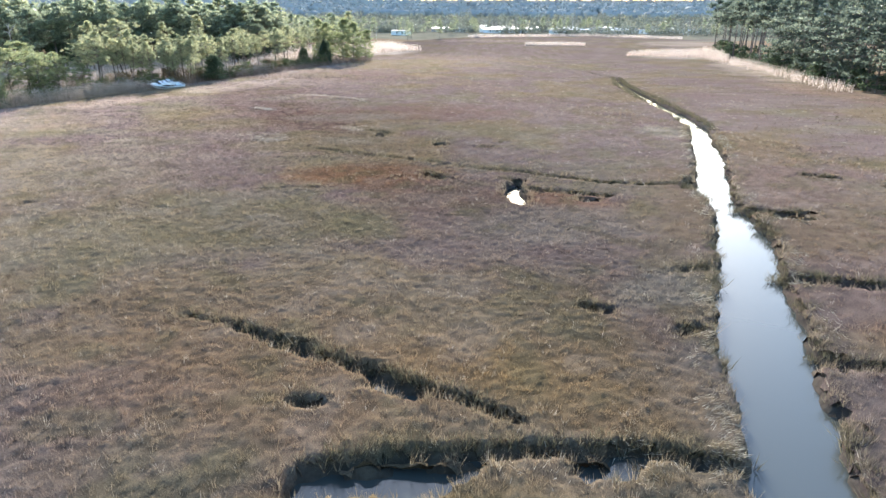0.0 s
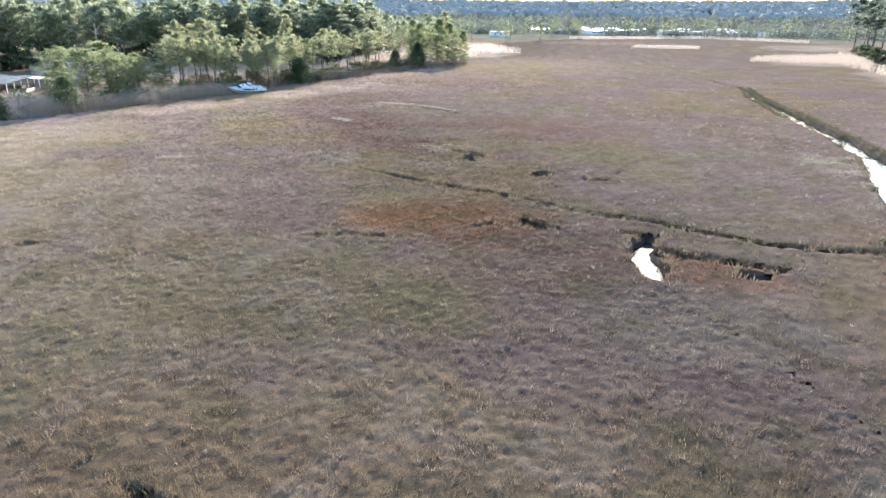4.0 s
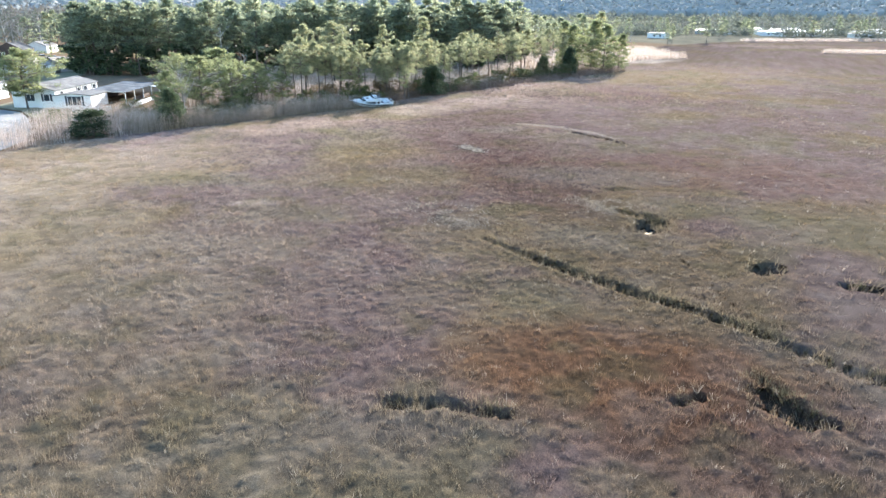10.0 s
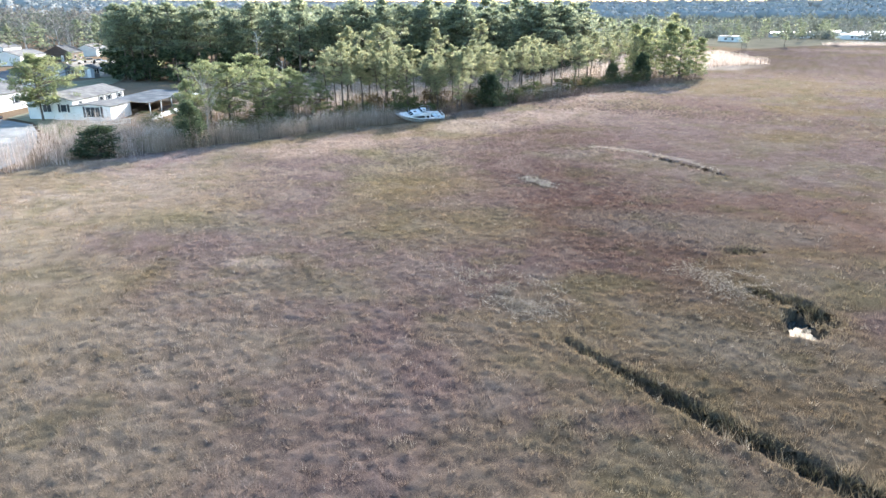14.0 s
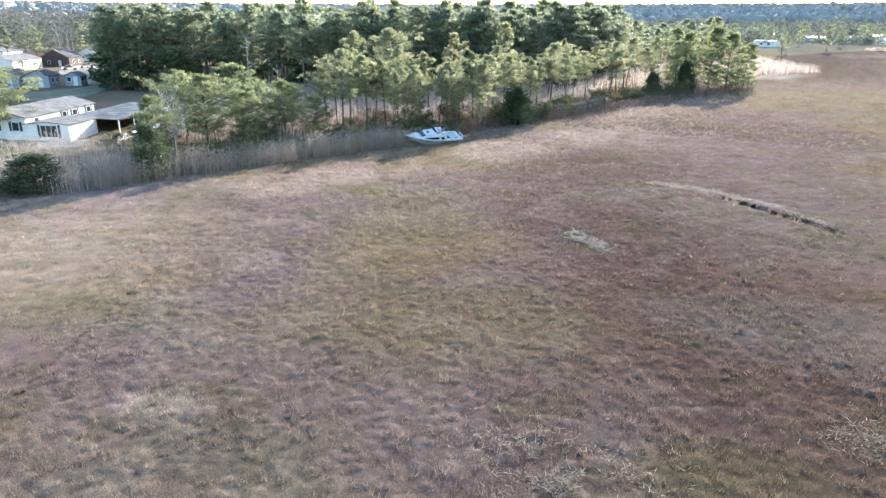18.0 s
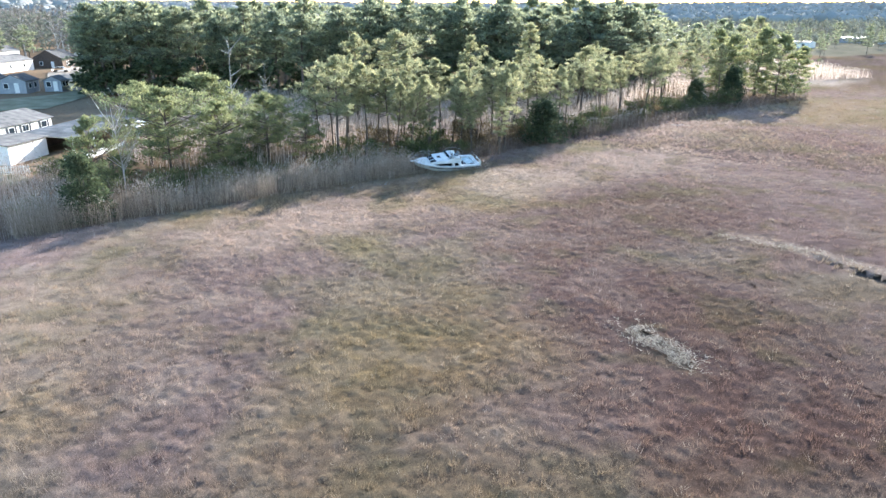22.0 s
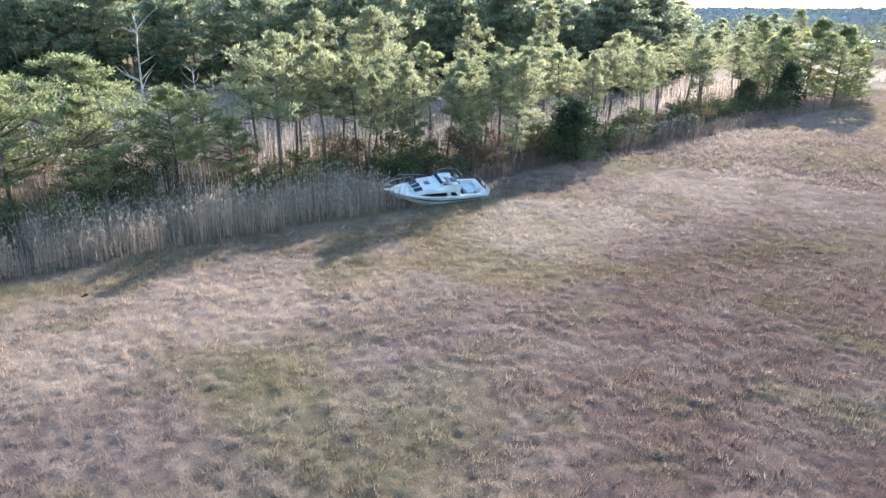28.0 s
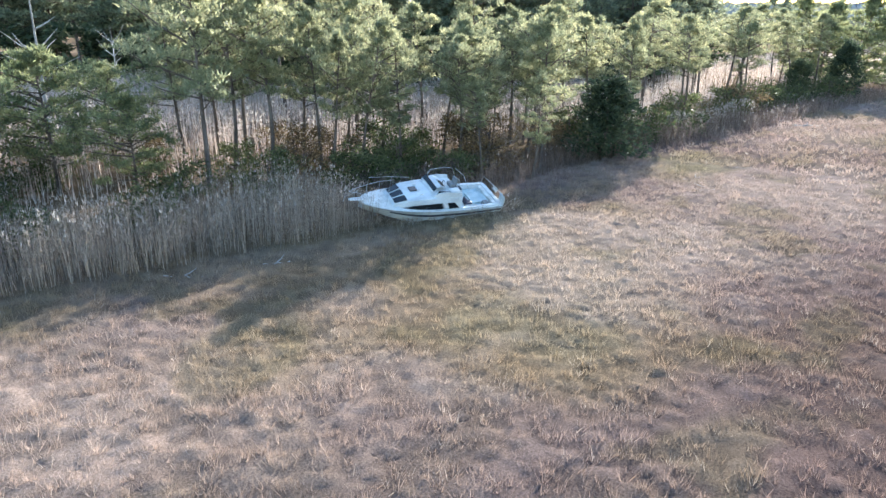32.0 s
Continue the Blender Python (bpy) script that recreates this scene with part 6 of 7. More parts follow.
# sun glare on the distant roofs is put into this pale base colour
GLARE_ROOF = worn("glare_pale_roof", [(0.5, 0.51, 0.52), (0.66, 0.67, 0.68), (0.78, 0.78, 0.78)], 0.4, 0.45)
SAND = worn("sandy_lot", [(0.27, 0.225, 0.175), (0.37, 0.315, 0.255)], 0.3, 0.95, bump=0.3)
TYRE = worn("tyre_rubber", [(0.015, 0.015, 0.015), (0.04, 0.04, 0.04)], 5.0, 0.8)


def gable_roof(w, l, rise, over, thick, mat, parent, z):
    """A pitched roof over x 0..w and y 0..l, ridge along y, in two slabs."""
    for s in (0, 1):
        x0, xm = (-over if s == 0 else w + over), w / 2
        ze = z - over * rise / (w / 2)
        part("roof_slope", slab([(x0, -over, ze), (xm, -over, z + rise), (xm, l + over, z + rise), (x0, l + over, ze)], thick), mat, parent)


def window_part(parent, p, u, width, height, out, shutters=False, bars=1):
    """A framed window at the centre p, u along the wall, out of it the normal."""
    p, u, out = Vector(p), Vector(u).normalized(), Vector(out).normalized()
    up = Vector((0, 0, 1))
    def rect(w, h, off):
        return [p + out * off + u * a * w / 2 + up * b * h / 2 for a, b in ((-1, -1), (1, -1), (1, 1), (-1, 1))]
    win = part("window", slab(rect(width + 0.16, height + 0.16, 0.005), 0.05, out), TRIM, parent)
    n = bars + 1
    for i in range(n):
        c = -width / 2 + width * (i + 0.5) / n
        q = [v + u * c for v in rect(width / n - 0.06, height - 0.06, 0.058)]
        part("pane", slab(q, 0.01, out), GLASS, win)
    if shutters:
        for s in (-1, 1):
            part("shutter", slab([v + u * s * (width / 2 + 0.26) for v in rect(0.32, height + 0.1, 0.012)], 0.035, out), SHUTTER, win, "dark louvred shutter")
    return win


def house(m, name, w, l, wall_h, rise, siding, roofing, label, windows, over=0.25, door=None):
    """Walls x 0..w, y 0..l with clapboard rows, gable roof, framed windows."""
    h = thing(name, m, label, "house")
    bm = bmesh.new()
    box(bm, 0, w, 0, l, -0.8, wall_h)
    part("wall", bm, siding, h)
    for y, yn in ((0.0, -1), (l, 1)):
        part("gable", slab([(0, y, wall_h), (w, y, wall_h), (w / 2, y, wall_h + rise * 0.98)], 0.06, (0, -yn, 0)), siding, h)
    gable_roof(w, l, rise, over, 0.1, roofing, h, wall_h)
    for c, u, width, height, out, sh, bars in windows:
        window_part(h, c, u, width, height, out, sh, bars)
    if door:
        c, u, out = door
        d = part("door", slab([Vector(c) + Vector(u) * a * 0.45 + Vector((0, 0, b)) + Vector(out) * 0.01 for a, b in ((-1, 0), (1, 0), (1, 2.0), (-1, 2.0))], 0.05, out), TRIM, h)
        tube("door_handle", [Vector(c) + Vector(u) * 0.36 + Vector((0, 0, 1.0)) + Vector(out) * 0.06, Vector(c) + Vector(u) * 0.28 + Vector((0, 0, 1.0)) + Vector(out) * 0.08], 0.02, CHROME, d, 6)
    return h


def drape(name, poly, mat, label, category, lift=0.14, cell=2.5):
    """A paved or mown area laid over the ground."""
    xs, ys = [p[0] for p in poly], [p[1] for p in poly]
    bm = bmesh.new()
    f = bm.faces.new([bm.verts.new((x, y, 0)) for x, y in poly])
    bmesh.ops.triangulate(bm, faces=[f])
    bmesh.ops.subdivide_edges(bm, edges=bm.edges, cuts=5, use_grid_fill=True)
    co = np.array([v.co[:] for v in bm.verts])
    for v, z in zip(bm.verts, ground_z(co[:, 0], co[:, 1])):
        v.co.z = z + lift
    bmesh.ops.recalc_face_normals(bm, faces=bm.faces)
    return tagged(part(name, bm, mat), label, category, kind="structure")


GZ = lambda x, y: float(ground_z(np.array([x], float), np.array([y], float))[0])
HM = Matrix(((0.906, -0.424, 0, -110.4), (0.424, 0.906, 0, 116.3), (0, 0, 1, GZ(-113, 122) + 0.1), (0, 0, 0, 1)))
X, Y = (1, 0, 0), (0, 1, 0)
house(HM @ Matrix.Translation((-7, 0, 0)), "mobile_home", 7, 15.5, 2.75, 1.0, SIDING, SHINGLE, "long white mobile home with grey shingle roof and small windows",
      [((7, 2.2, 2.0), Y, 0.9, 0.9, X, False, 0), ((7, 8.2, 2.1), Y, 0.9, 0.75, X, True, 0), ((7, 10.6, 2.1), Y, 1.1, 0.75, X, True, 1), ((7, 14.0, 2.1), Y, 1.0, 0.75, X, True, 0), ((3.0, 0, 1.6), X, 1.3, 1.1, (0, -1, 0), False, 1), ((5.6, 0, 1.6), X, 0.9, 1.1, (0, -1, 0), True, 0)])
house(HM @ Matrix.Translation((0.02, -0.3, -0.25)), "porch_wing", 5.9, 6.2, 2.2, 0.28, SIDING, SHINGLE, "white porch wing with a bay window and dark shutters",
      [((3.2, 0, 1.35), X, 2.2, 1.5, (0, -1, 0), True, 2), ], door=((5.9, 4.4, 0.1), Y, X))
carport = thing("carport", HM @ Matrix.Translation((2.6, 6.0, -0.75)), "open carport with weathered tin roof and brown screened deck", "carport")
for k in range(30):  # roof sheets with raised seams
    y0 = k * 0.56
    part("roof_sheet", slab([(-0.6, y0, 2.85), (6.6, y0, 2.55), (6.6, y0 + 0.545, 2.55), (-0.6, y0 + 0.545, 2.85)], 0.03), TIN, carport)
for y in (0.2, 4.2, 8.2, 12.2, 16.2):
    part("post", boxed(6.2, 6.32, y, y + 0.12, -0.6, 2.54), TRIM, carport)
    part("rafter", slab([(-0.4, y, 2.7), (6.4, y, 2.42), (6.4, y + 0.1, 2.42), (-0.4, y + 0.1, 2.7)], 0.12), TRIM, carport)
part("deck", boxed(0.1, 6.4, 0.1, 16.4, -0.6, 0.12), BROWN, carport, "brown board deck")
for k in range(20):
    part("screen_board", boxed(6.12, 6.17, 3.5 + k * 0.4, 3.86 + k * 0.4, 0.12, 1.25), BROWN, carport)
part("back_wall", boxed(0.0, 0.1, 0.1, 16.4, 0.12, 2.5), BROWN, carport)
awning = thing("awning", HM @ Matrix.Translation((10.1, 14.5, 1.7)), "white sheet awning beside the carport", "awning")
part("sheet", slab([(0, 0, 0.25), (2.0, 0, 0.05), (2.0, 4.4, 0.05), (0, 4.4, 0.25)], 0.05), TRIM, awning)
for y in (0.2, 4.1):
    part("post", boxed(1.85, 1.95, y, y + 0.1, -2.8, 0.05), TRIM, awning)
fence = thing("low_fence", HM @ Matrix.Translation((12.0, 0.0, -0.2)), "low white board fence by the deck", "fence")
for k in range(7):
    part("panel", boxed(-0.03, 0.03, k * 1.65, k * 1.65 + 1.55, 0.1, 0.75), TRIM, fence)
    part("post", boxed(-0.06, 0.06, k * 1.65 - 0.09, k * 1.65 - 0.01, -0.4, 0.85), TRIM, fence)
fence = thing("picket_fence", HM @ Matrix.Translation((5.5, -6.2, -0.2)) @ pose(0, 0, 0, 0, 0, -62), "white picket fence by the lane", "fence")
for k in range(26):
    part("picket", boxed(-0.015, 0.015, k * 0.22, k * 0.22 + 0.11, 0.1, 0.95), TRIM, fence)
for z in (0.3, 0.75):
    part("rail", boxed(0.02, 0.06, 0, 5.7, z, z + 0.08), TRIM, fence)

house(Matrix(((0.906, -0.424, 0, -133.5), (0.424, 0.906, 0, 108.5), (0, 0, 1, GZ(-130, 112)), (0, 0, 0, 1))), "white_house", 7.5, 13, 2.9, 1.5, SIDING, SHINGLE, "white house with grey roof beside the lane",
      [((7.5, 3, 1.6), Y, 1.6, 1.3, X, False, 1), ((7.5, 9, 1.6), Y, 1.0, 1.2, X, True, 0), ((2.2, 0, 1.6), X, 1.2, 1.2, (0, -1, 0), True, 1), ((5.2, 0, 1.6), X, 1.0, 1.2, (0, -1, 0), True, 0)])
house(Matrix(((0.8, -0.6, 0, -158), (0.6, 0.8, 0, 128), (0, 0, 1, GZ(-155, 130)), (0, 0, 0, 1))), "white_house", 7, 12, 2.8, 1.4, SIDING, TIN, "white house with pale roof behind the lawn", [((7, 4, 1.6), Y, 1.2, 1.1, X, False, 1), ((3.5, 0, 1.6), X, 1.2, 1.1, (0, -1, 0), False, 1)])
for cx, cy, w, l, h_, r, sd, rf, nm, lb in [
    (-183.0, 150.5, 6, 6.5, 2.6, 1.3, GREY_SIDING, DARK_SHINGLE, "cottage", "small grey-blue cottage with white trim"), (-177.5, 154.5, 5.5, 5, 2.5, 1.2, GREY_SIDING, DARK_SHINGLE, "shed", "grey garden shed with pitched roof"),
    (-173.5, 161.5, 3.6, 3.2, 2.2, 0.9, GREY_SIDING, SHINGLE, "shed", "small dark grey barn-roofed shed"), (-240, 178, 9, 17, 2.9, 1.6, SIDING, SHINGLE, "white_house", "white bungalow with grey roof beyond the lawn"),
    (-247, 200, 9, 10, 3.0, 2.4, BROWN, DARK_SHINGLE, "brown_house", "dark brown house beneath bare trees"), (-262, 222, 8, 12, 2.8, 1.6, SIDING, SHINGLE, "white_house", "white bungalow beyond the pines"), (-300, 208, 9, 14, 3, 1.8, SIDING, SHINGLE, "white_house", "white house among bare trees"), (-215, 128, 8, 14, 2.8, 1.5, SIDING, TIN, "white_house", "white house with pale roof by the lane")]:
    mm = Matrix(((0.84, -0.54, 0, cx), (0.54, 0.84, 0, cy), (0, 0, 1, GZ(cx, cy)), (0, 0, 0, 1)))
    house(mm, nm, w, l, h_, r, sd, rf, lb, [((w, l * 0.3, 1.5), Y, 0.9, 1.0, X, False, 0), ((w, l * 0.7, 1.5), Y, 0.9, 1.0, X, False, 0), ((w * 0.28, 0, 1.5), X, 0.9, 1.0, (0, -1, 0), False, 0)], door=((w * 0.66, 0, 0.1), X, (0, -1, 0)))

drape("pavement", [(-86.5, 87), (-88.5, 91.5), (-92, 97), (-99, 103), (-105, 107), (-111, 110), (-121, 111), (-138, 104), (-152, 92), (-165, 84), (-158, 74), (-134, 80), (-112, 82), (-96, 79), (-89, 82)], CONCRETE, "pale concrete lane and parking apron", "lane", 0.16)
drape("lawn", [(-107, 108.5), (-112.5, 111.2), (-121, 112.3), (-124, 118), (-112, 114.6), (-103.5, 117.2), (-97, 116.5), (-98.5, 105.5)], LAWN, "green and straw winter lawn beside the lane", "lawn", 0.15)
drape("lawn", [(-150, 140), (-146, 146), (-158, 162), (-168, 171), (-171, 168), (-165, 158), (-166, 148), (-172, 136)], LAWN, "mown green strip below the sheds", "lawn", 0.15)
drape("sandy_lot", [(-170, 165), (-168, 172), (-176, 178), (-200, 200), (-232, 215), (-240, 208), (-222, 190), (-205, 180), (-186, 172), (-178, 166)], SAND, "pale sandy parking lot", "lot", 0.15)


def car(m, paint, label, roof_mat=None):
    c = thing("car", m, label, "car")
    prof = [(-2.2, 0.35), (-2.25, 0.75), (-2.1, 0.95), (-1.5, 1.0), (-0.95, 1.42), (0.55, 1.45), (1.2, 1.02), (2.05, 0.88), (2.25, 0.65), (2.2, 0.35)]
    rows = []
    for y, s in ((-0.88, 0.9), (-0.8, 1.0), (-0.6, 1.02), (0.6, 1.02), (0.8, 1.0), (0.88, 0.9)):
        rows.append([(x, y * (0.84 if z > 1.1 else 1.0), z if abs(y) < 0.85 or z > 0.5 else z + 0.04) for x, z in prof])
    smooth(part("body", lofted(rows, close=True), paint, c), 30)
    for s in (1, -1):
        part("side_glass", slab([(-1.25, 0.79 * s, 1.05), (1.0, 0.79 * s, 1.06), (0.45, 0.73 * s, 1.36), (-0.85, 0.73 * s, 1.34)], 0.06, (0, s * 0.6, 0)), GLASS, c)
        for x in (-1.4, 1.4):
            w = part("wheel", lofted([[(x + 0.31 * math.cos(a) * r, s * y, 0.31 + 0.31 * math.sin(a) * r) for a in np.linspace(0, 2 * math.pi, 16, endpoint=False)] for y, r in ((0.66, 0.1), (0.66, 1), (0.88, 1), (0.9, 0.62), (0.89, 0.1))], close=True), TYRE, c)
    for x0, x1, z0, z1 in ((1.15, 0.58, 1.06, 1.42), (-1.45, -0.97, 1.04, 1.4)):
        part("windscreen", slab([(x0, -0.62, z0), (x0, 0.62, z0), (x1, 0.55, z1), (x1, -0.55, z1)], 0.04, (0.6 if x0 > 0 else -0.6, 0, 0.6)), GLASS, c)
    for s in (1, -1):
        part("headlight", boxed(2.16, 2.26, s * 0.62 - 0.14, s * 0.62 + 0.14, 0.62, 0.76, bevel=0.02), TRIM, c)
    return c


RED_PAINT = worn("dark_red_paint", [(0.12, 0.012, 0.015), (0.17, 0.02, 0.022)], 3.0, 0.25, spec=0.6)
WHITE_PAINT = worn("white_car_paint", [(0.66, 0.67, 0.68), (0.76, 0.77, 0.78)], 3.0, 0.25, spec=0.6)
BLUE_PAINT = worn("dark_blue_paint", [(0.02, 0.03, 0.06), (0.035, 0.05, 0.09)], 3.0, 0.25, spec=0.6)
for x, y, a, p, l in ((-117.5, 107.2, 100, RED_PAINT, "dark red car parked by the white house"), (-221.5, 193.5, 40, WHITE_PAINT, "white car parked on the sandy lot"), (-216.5, 198.5, 40, BLUE_PAINT, "dark blue car parked on the sandy lot"), (-196, 152, 35, RED_PAINT, "red car behind the lone pine"), (-226, 202, 50, WHITE_PAINT, "white car beneath the pines")):
    car(Matrix.Translation((x, y, GZ(x, y) + 0.17)) @ pose(0, 0, 0, 0, 0, a), p, l)
for x, y, h in ((-95.4, 94.2, 1.5), (-94.8, 96.8, 1.2), (-95.1, 99.5, 1.3), (-107.0, 101.2, 1.4)):
    post = thing("wooden_post", Matrix.Translation((x, y, GZ(x, y))), "weathered grey wooden post by the lane", "post")
    tube("shaft", [(0, 0, -0.3), (0.01, 0, h * 0.6), (0.02, 0.01, h)], 0.07, GREY_BARK, post, 8)
    part("cap", boxed(-0.06, 0.1, -0.07, 0.09, h - 0.01, h + 0.03, bevel=0.01), GREY_BARK, post)


# ---- far side of the marsh: homes, trees and wooded rises ----
far_rng = random.Random(9)
far_homes = [(24, 566, 72, 7, 16, GLARE_ROOF, SIDING), (50, 582, 95, 7, 20, GLARE_ROOF, SIDING), (73, 556, 60, 8, 13, SHINGLE, SIDING), (96, 572, 100, 6, 18, GLARE_ROOF, TAN_SIDING), (124, 556, 76, 6, 14, GLARE_ROOF, TAN_SIDING), (148, 575, 85, 6, 20, TIN, SIDING),
             (40, 640, 80, 8, 20, GLARE_ROOF, SIDING), (90, 650, 85, 8, 24, GLARE_ROOF, SIDING), (135, 660, 85, 8, 18, GLARE_ROOF, SIDING), (-48, 500, 70, 8, 12, TIN, SIDING), (-20, 600, 75, 9, 16, GLARE_ROOF, GREY_SIDING), (-150, 640, 60, 10, 26, GLARE_ROOF, SIDING), (-90, 620, 60, 9, 18, TIN, SIDING), (-60, 700, 70, 14, 34, GLARE_ROOF, GREY_SIDING), (180, 600, 90, 7, 18, GLARE_ROOF, SIDING), (-135, 470, 60, 8, 14, TIN, SIDING)]
for k in range(22):  # rows of trailers behind
    far_homes.append((-5 + 9.6 * k + far_rng.uniform(-4, 4), 596 + 36 * (k % 3) + far_rng.uniform(-8, 8), far_rng.choice((80, 95, 88, 10)), 6, far_rng.uniform(11, 19), far_rng.choice((GLARE_ROOF, GLARE_ROOF, TIN)), far_rng.choice((SIDING, SIDING, TAN_SIDING))))
for x, y, a, w, l, rf, sd in far_homes:
    mm = Matrix.Translation((x, y, GZ(x, y))) @ pose(0, 0, 0, 0, 0, a)
    house(mm, "distant_home", w, l, 3.0, 0.6, sd, rf, "distant low white home with pale roof across the marsh", [((w, l * f, 1.6), Y, 1.4, 1.1, X, False, 0) for f in (0.2, 0.5, 0.8)] + [((0, l * f, 1.6), Y, 1.4, 1.1, (-1, 0, 0), False, 0) for f in (0.25, 0.6)])
MID = [(-60, 330), (-45, 385), (-22, 460), (10, 516), (90, 552), (150, 475), (175, 420), (215, 500), (200, 660), (0, 700), (-220, 640), (-180, 420), (-110, 320)]
rows = []
for x, y in scatter(far_rng, MID, 125, 10):
    if -10 < x < 110 and 515 < y < 600 and far_rng.random() < 0.2:
        continue
    rows.append((far_rng.choice(far_rng.choice([DEEP, DEEP, FAR_BARE])), x, y, far_rng.uniform(0.7, 1.25), far_rng.uniform(0, 6.28), far_rng.uniform(1.0, 1.5)))
grove("distant_trees", "distant pines and leafless trees among homes", rows)
for x, y in scatter(far_rng, [(-110, 305), (-72, 265), (-60, 300), (-52, 340), (-80, 380), (-130, 340)], 22, 7):
    plant("pine_tree", far_rng.choice(DEEP), x, y, far_rng.uniform(1.1, 1.5), far_rng.uniform(0, 6.28), "scattered tall pine past the wood", "tree", "scattered pines", far_rng.uniform(1.2, 1.6))
rows = []
for x, y in scatter(far_rng, [(-330, 170), (-250, 160), (-232, 225), (-300, 300), (-400, 260)], 44, 8) + scatter(far_rng, [(-190, 120), (-240, 105), (-260, 150), (-210, 160)], 12, 9):
    rows.append((far_rng.choice(far_rng.choice([FAR_BARE, FAR_BARE, DEEP])), x, y, far_rng.uniform(0.9, 1.6), far_rng.uniform(0, 6.28), 1.3))
grove("village_trees", "grey leafless trees and pines behind the houses", rows)

# haze over the far woods is mixed into these greyed base colours
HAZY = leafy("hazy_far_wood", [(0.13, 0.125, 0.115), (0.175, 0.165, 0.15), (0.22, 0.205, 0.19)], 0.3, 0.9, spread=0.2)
HAZY_GREEN = leafy("far_green_wood_haze_tint", [(0.13, 0.14, 0.115), (0.17, 0.18, 0.145), (0.22, 0.225, 0.18)], 0.3, 0.9, spread=0.2)


# horizon woods: haze painted as a pale, even grey base colour
HAZE_RIDGE = worn("far_ridge_haze_tint", [(0.29, 0.27, 0.25), (0.32, 0.3, 0.28), (0.35, 0.33, 0.31)], 0.02, 1.0, spec=0.0)
HAZE_PLAIN = worn("far_plain_wood_haze_tint", [(0.26, 0.265, 0.255), (0.3, 0.305, 0.29), (0.35, 0.35, 0.33)], 0.03, 1.0, spec=0.0)


def far_wood(name, label, radius, a0, a1, n, top, deep, mat, leaf, seed, per=46, gaps=0.0):
    """A belt of tree crowns round the marsh between two bearings, degrees left of ahead."""
    rng = np.random.RandomState(seed)
    a = np.radians(rng.uniform(a0, a1, n))
    r = radius + rng.uniform(0, deep, n)
    k = fbm(np.degrees(a) * 3, r / 25, 7, seed + 5, 2) > gaps
    a, r = a[k], r[k]
    n = len(a)
    x, y = -40 - np.sin(a) * r, 100 + np.cos(a) * r
    h = top * (0.75 + 0.35 * fbm(np.degrees(a) * 2, r / 30, 6, seed, 3)) * rng.uniform(0.8, 1.1, n)
    z0 = ground_z(x, y) + step(700, 1500, np.hypot(x, y - 100)) * 32
    w = rng.uniform(3.0, 5.5, n) * (1 + radius / 1500)
    c = np.repeat(np.stack([x, y, z0 + h * 0.55], 1), per, 0)
    off = rng.normal(size=(n * per, 3))
    off /= np.linalg.norm(off, axis=1)[:, None]
    off *= rng.rand(n * per, 1) ** 0.33
    p = c + off * np.stack([np.repeat(w, per), np.repeat(w, per), np.repeat(h * 0.47, per)], 1)
    d = off + rng.normal(size=p.shape) * 0.5
    d /= np.linalg.norm(d, axis=1)[:, None]
    s = np.cross(d, rng.normal(size=p.shape))
    s /= np.linalg.norm(s, axis=1)[:, None]
    v = np.stack([p - s * leaf * 0.6, p + s * leaf * 0.6, p + d * leaf * 1.4], 1).reshape(-1, 3)
    return tagged(part(name, arrays_mesh(name, v, tris(n * per), [mat]), None), label, "woodland", kind="stuff")


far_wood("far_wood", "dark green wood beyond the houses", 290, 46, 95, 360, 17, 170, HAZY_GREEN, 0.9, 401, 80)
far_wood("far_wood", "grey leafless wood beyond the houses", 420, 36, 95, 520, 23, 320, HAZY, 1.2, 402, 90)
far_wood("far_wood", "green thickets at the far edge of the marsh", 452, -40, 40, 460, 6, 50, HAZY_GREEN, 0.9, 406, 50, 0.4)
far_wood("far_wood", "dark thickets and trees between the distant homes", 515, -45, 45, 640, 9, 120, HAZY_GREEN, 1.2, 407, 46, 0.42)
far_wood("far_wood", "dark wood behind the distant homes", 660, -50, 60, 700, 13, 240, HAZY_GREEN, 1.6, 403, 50)


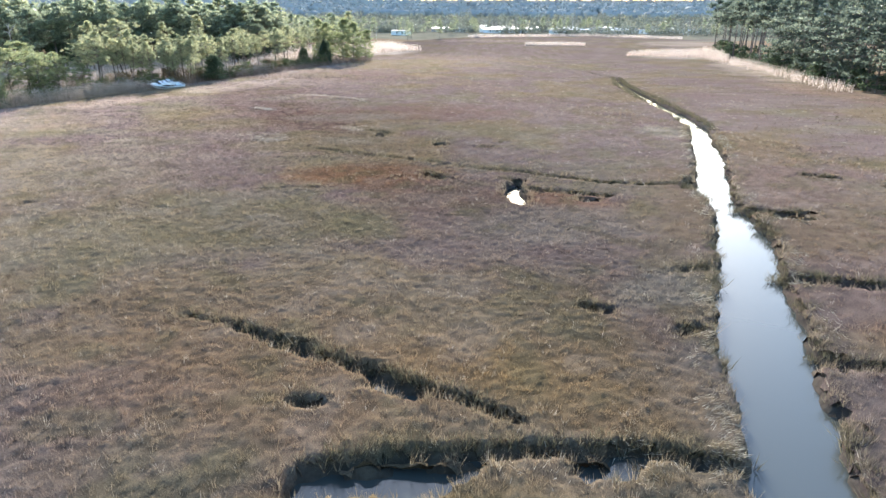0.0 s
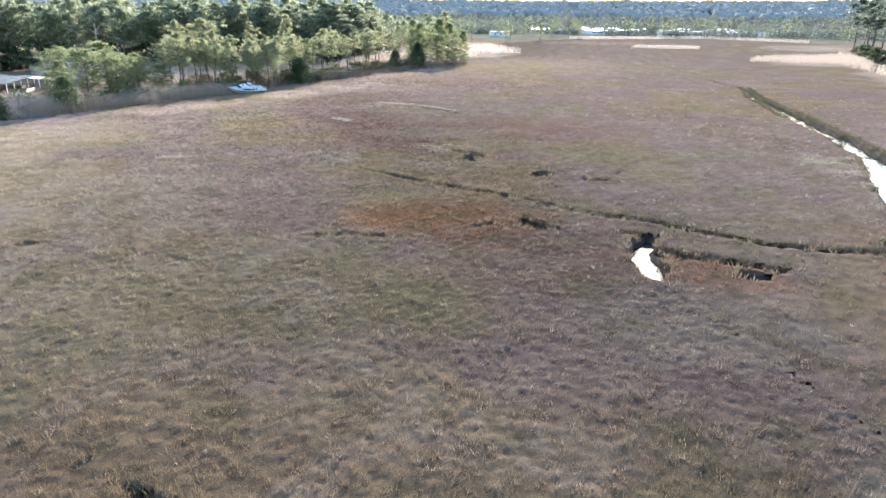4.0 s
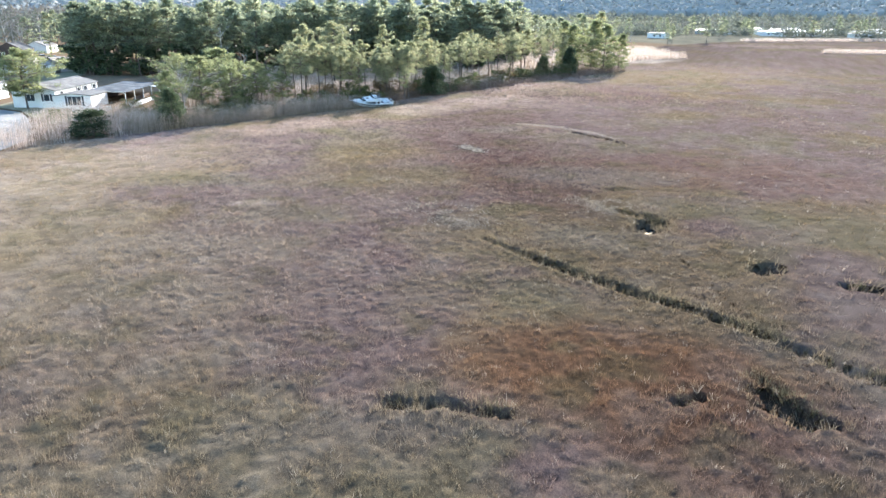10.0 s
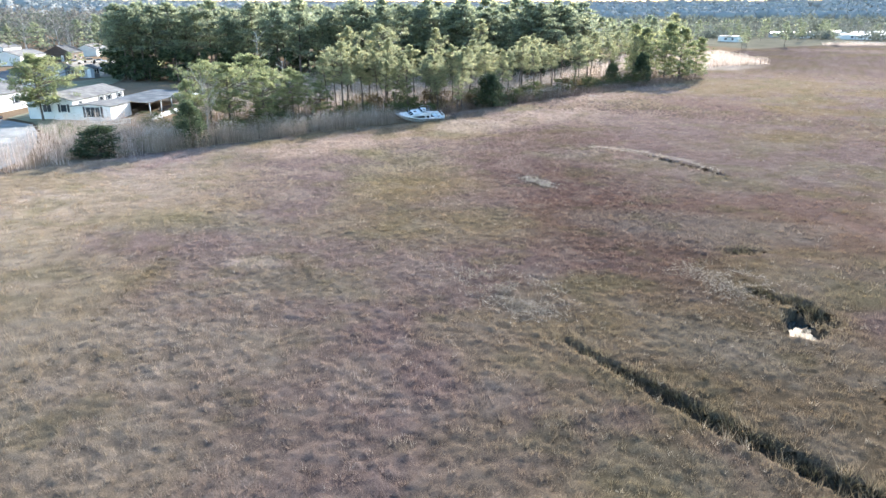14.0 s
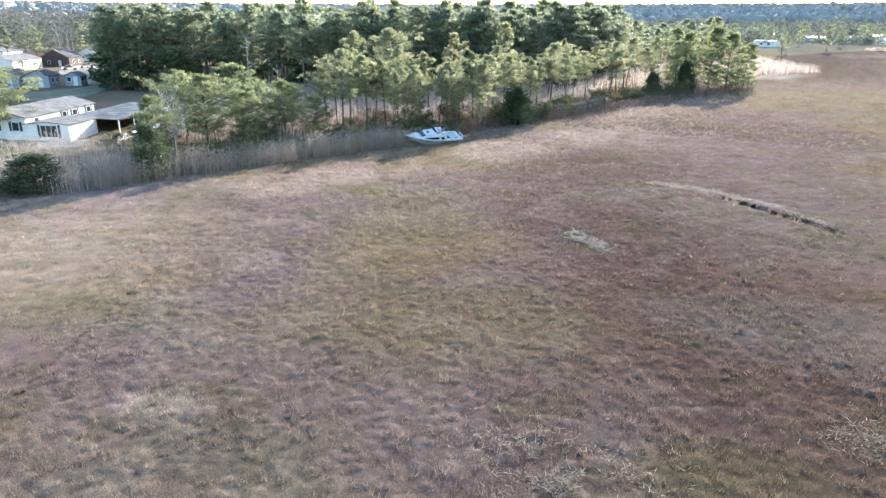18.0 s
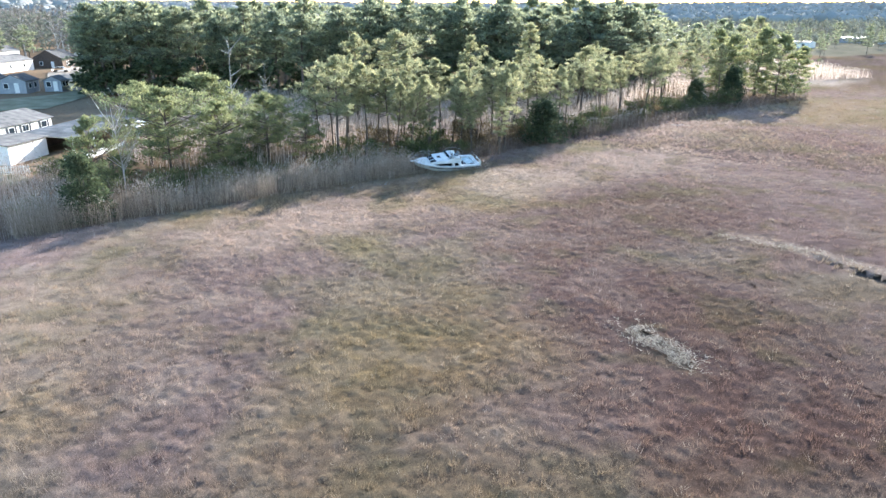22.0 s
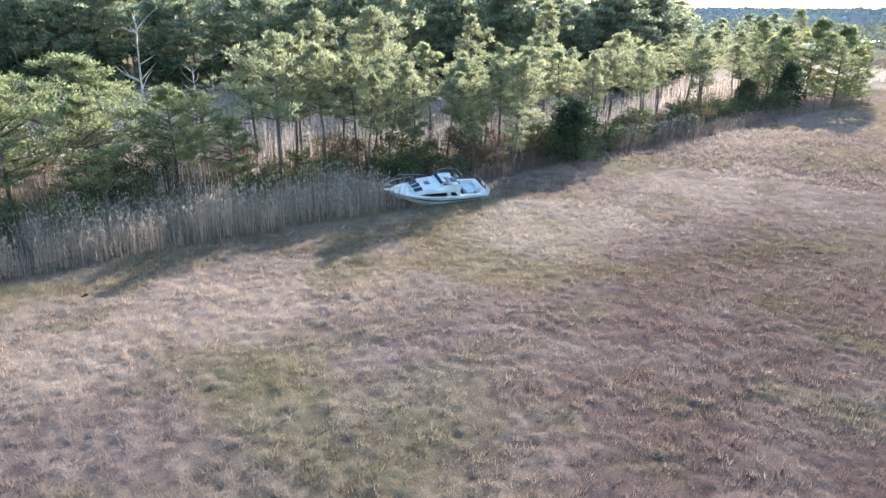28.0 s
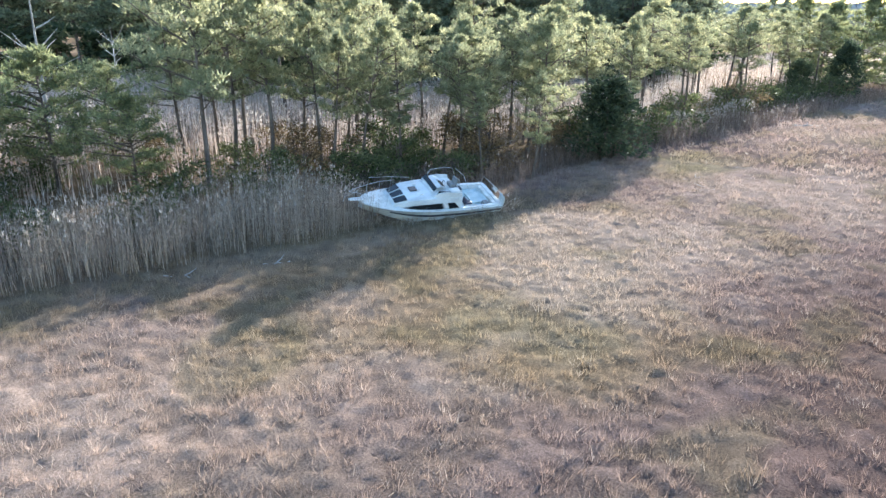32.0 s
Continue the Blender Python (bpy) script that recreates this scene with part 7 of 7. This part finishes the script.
def far_crowns(name, label, radius, a0, a1, n, top, deep, mat, seed):
    """A closed wood on the horizon: lumpy crowns, each a few dozen faces with an uneven outline."""
    rng = np.random.RandomState(seed)
    a = np.radians(rng.uniform(a0, a1, n))
    r = radius + rng.uniform(0, deep, n)
    x, y = -40 - np.sin(a) * r, 100 + np.cos(a) * r
    z0 = ground_z(x, y) + step(700, 1500, np.hypot(x, y - 100)) * 32
    h = top * (0.8 + 0.3 * fbm(np.degrees(a) * 2, r / 30, 6, seed, 3)) * rng.uniform(0.93, 1.05, n)
    w = rng.uniform(8.0, 15.0, n) * (0.5 + radius / 1900)
    ring, sides = np.array([(0.55, -0.1), (1.0, 0.3), (1.0, 0.62), (0.8, 0.86), (0.3, 1.0)]), 7
    th = np.linspace(0, 2 * math.pi, sides, endpoint=False)
    shape = np.stack([np.outer(ring[:, 0], np.cos(th)), np.outer(ring[:, 0], np.sin(th)), np.outer(ring[:, 1], np.ones(sides))], -1).reshape(-1, 3)
    v = shape[None] * np.stack([w, w, h], 1)[:, None] * rng.uniform(0.92, 1.07, (n, len(shape), 1)) + np.stack([x, y, z0], 1)[:, None]
    i, k = np.arange(len(ring) - 1)[:, None] * sides, np.arange(sides)[None]
    f = np.stack([i + k, i + (k + 1) % sides, i + sides + (k + 1) % sides, i + sides + k], -1).reshape(-1, 4)
    f = (f[None] + np.arange(n)[:, None, None] * len(shape)).reshape(-1, 4)
    tagged(part(name, arrays_mesh(name, v.reshape(-1, 3), f, [mat], smooth=True), None), label, "woodland", kind="stuff")
    tips = v.reshape(n, len(shape), 3)[:, sides:].reshape(-1, 3)
    tips = tips[rng.permutation(len(tips))[:n * 14]]
    outer = arrays_mesh(name, spikes(rng, tips, 1.8, radius / 320, radius / 560, 0.8, 0.5), tris(len(tips)), [mat])
    tagged(part(name, outer, None), label.replace("hazy", "hazy outer twigs of"), "woodland", kind="stuff")


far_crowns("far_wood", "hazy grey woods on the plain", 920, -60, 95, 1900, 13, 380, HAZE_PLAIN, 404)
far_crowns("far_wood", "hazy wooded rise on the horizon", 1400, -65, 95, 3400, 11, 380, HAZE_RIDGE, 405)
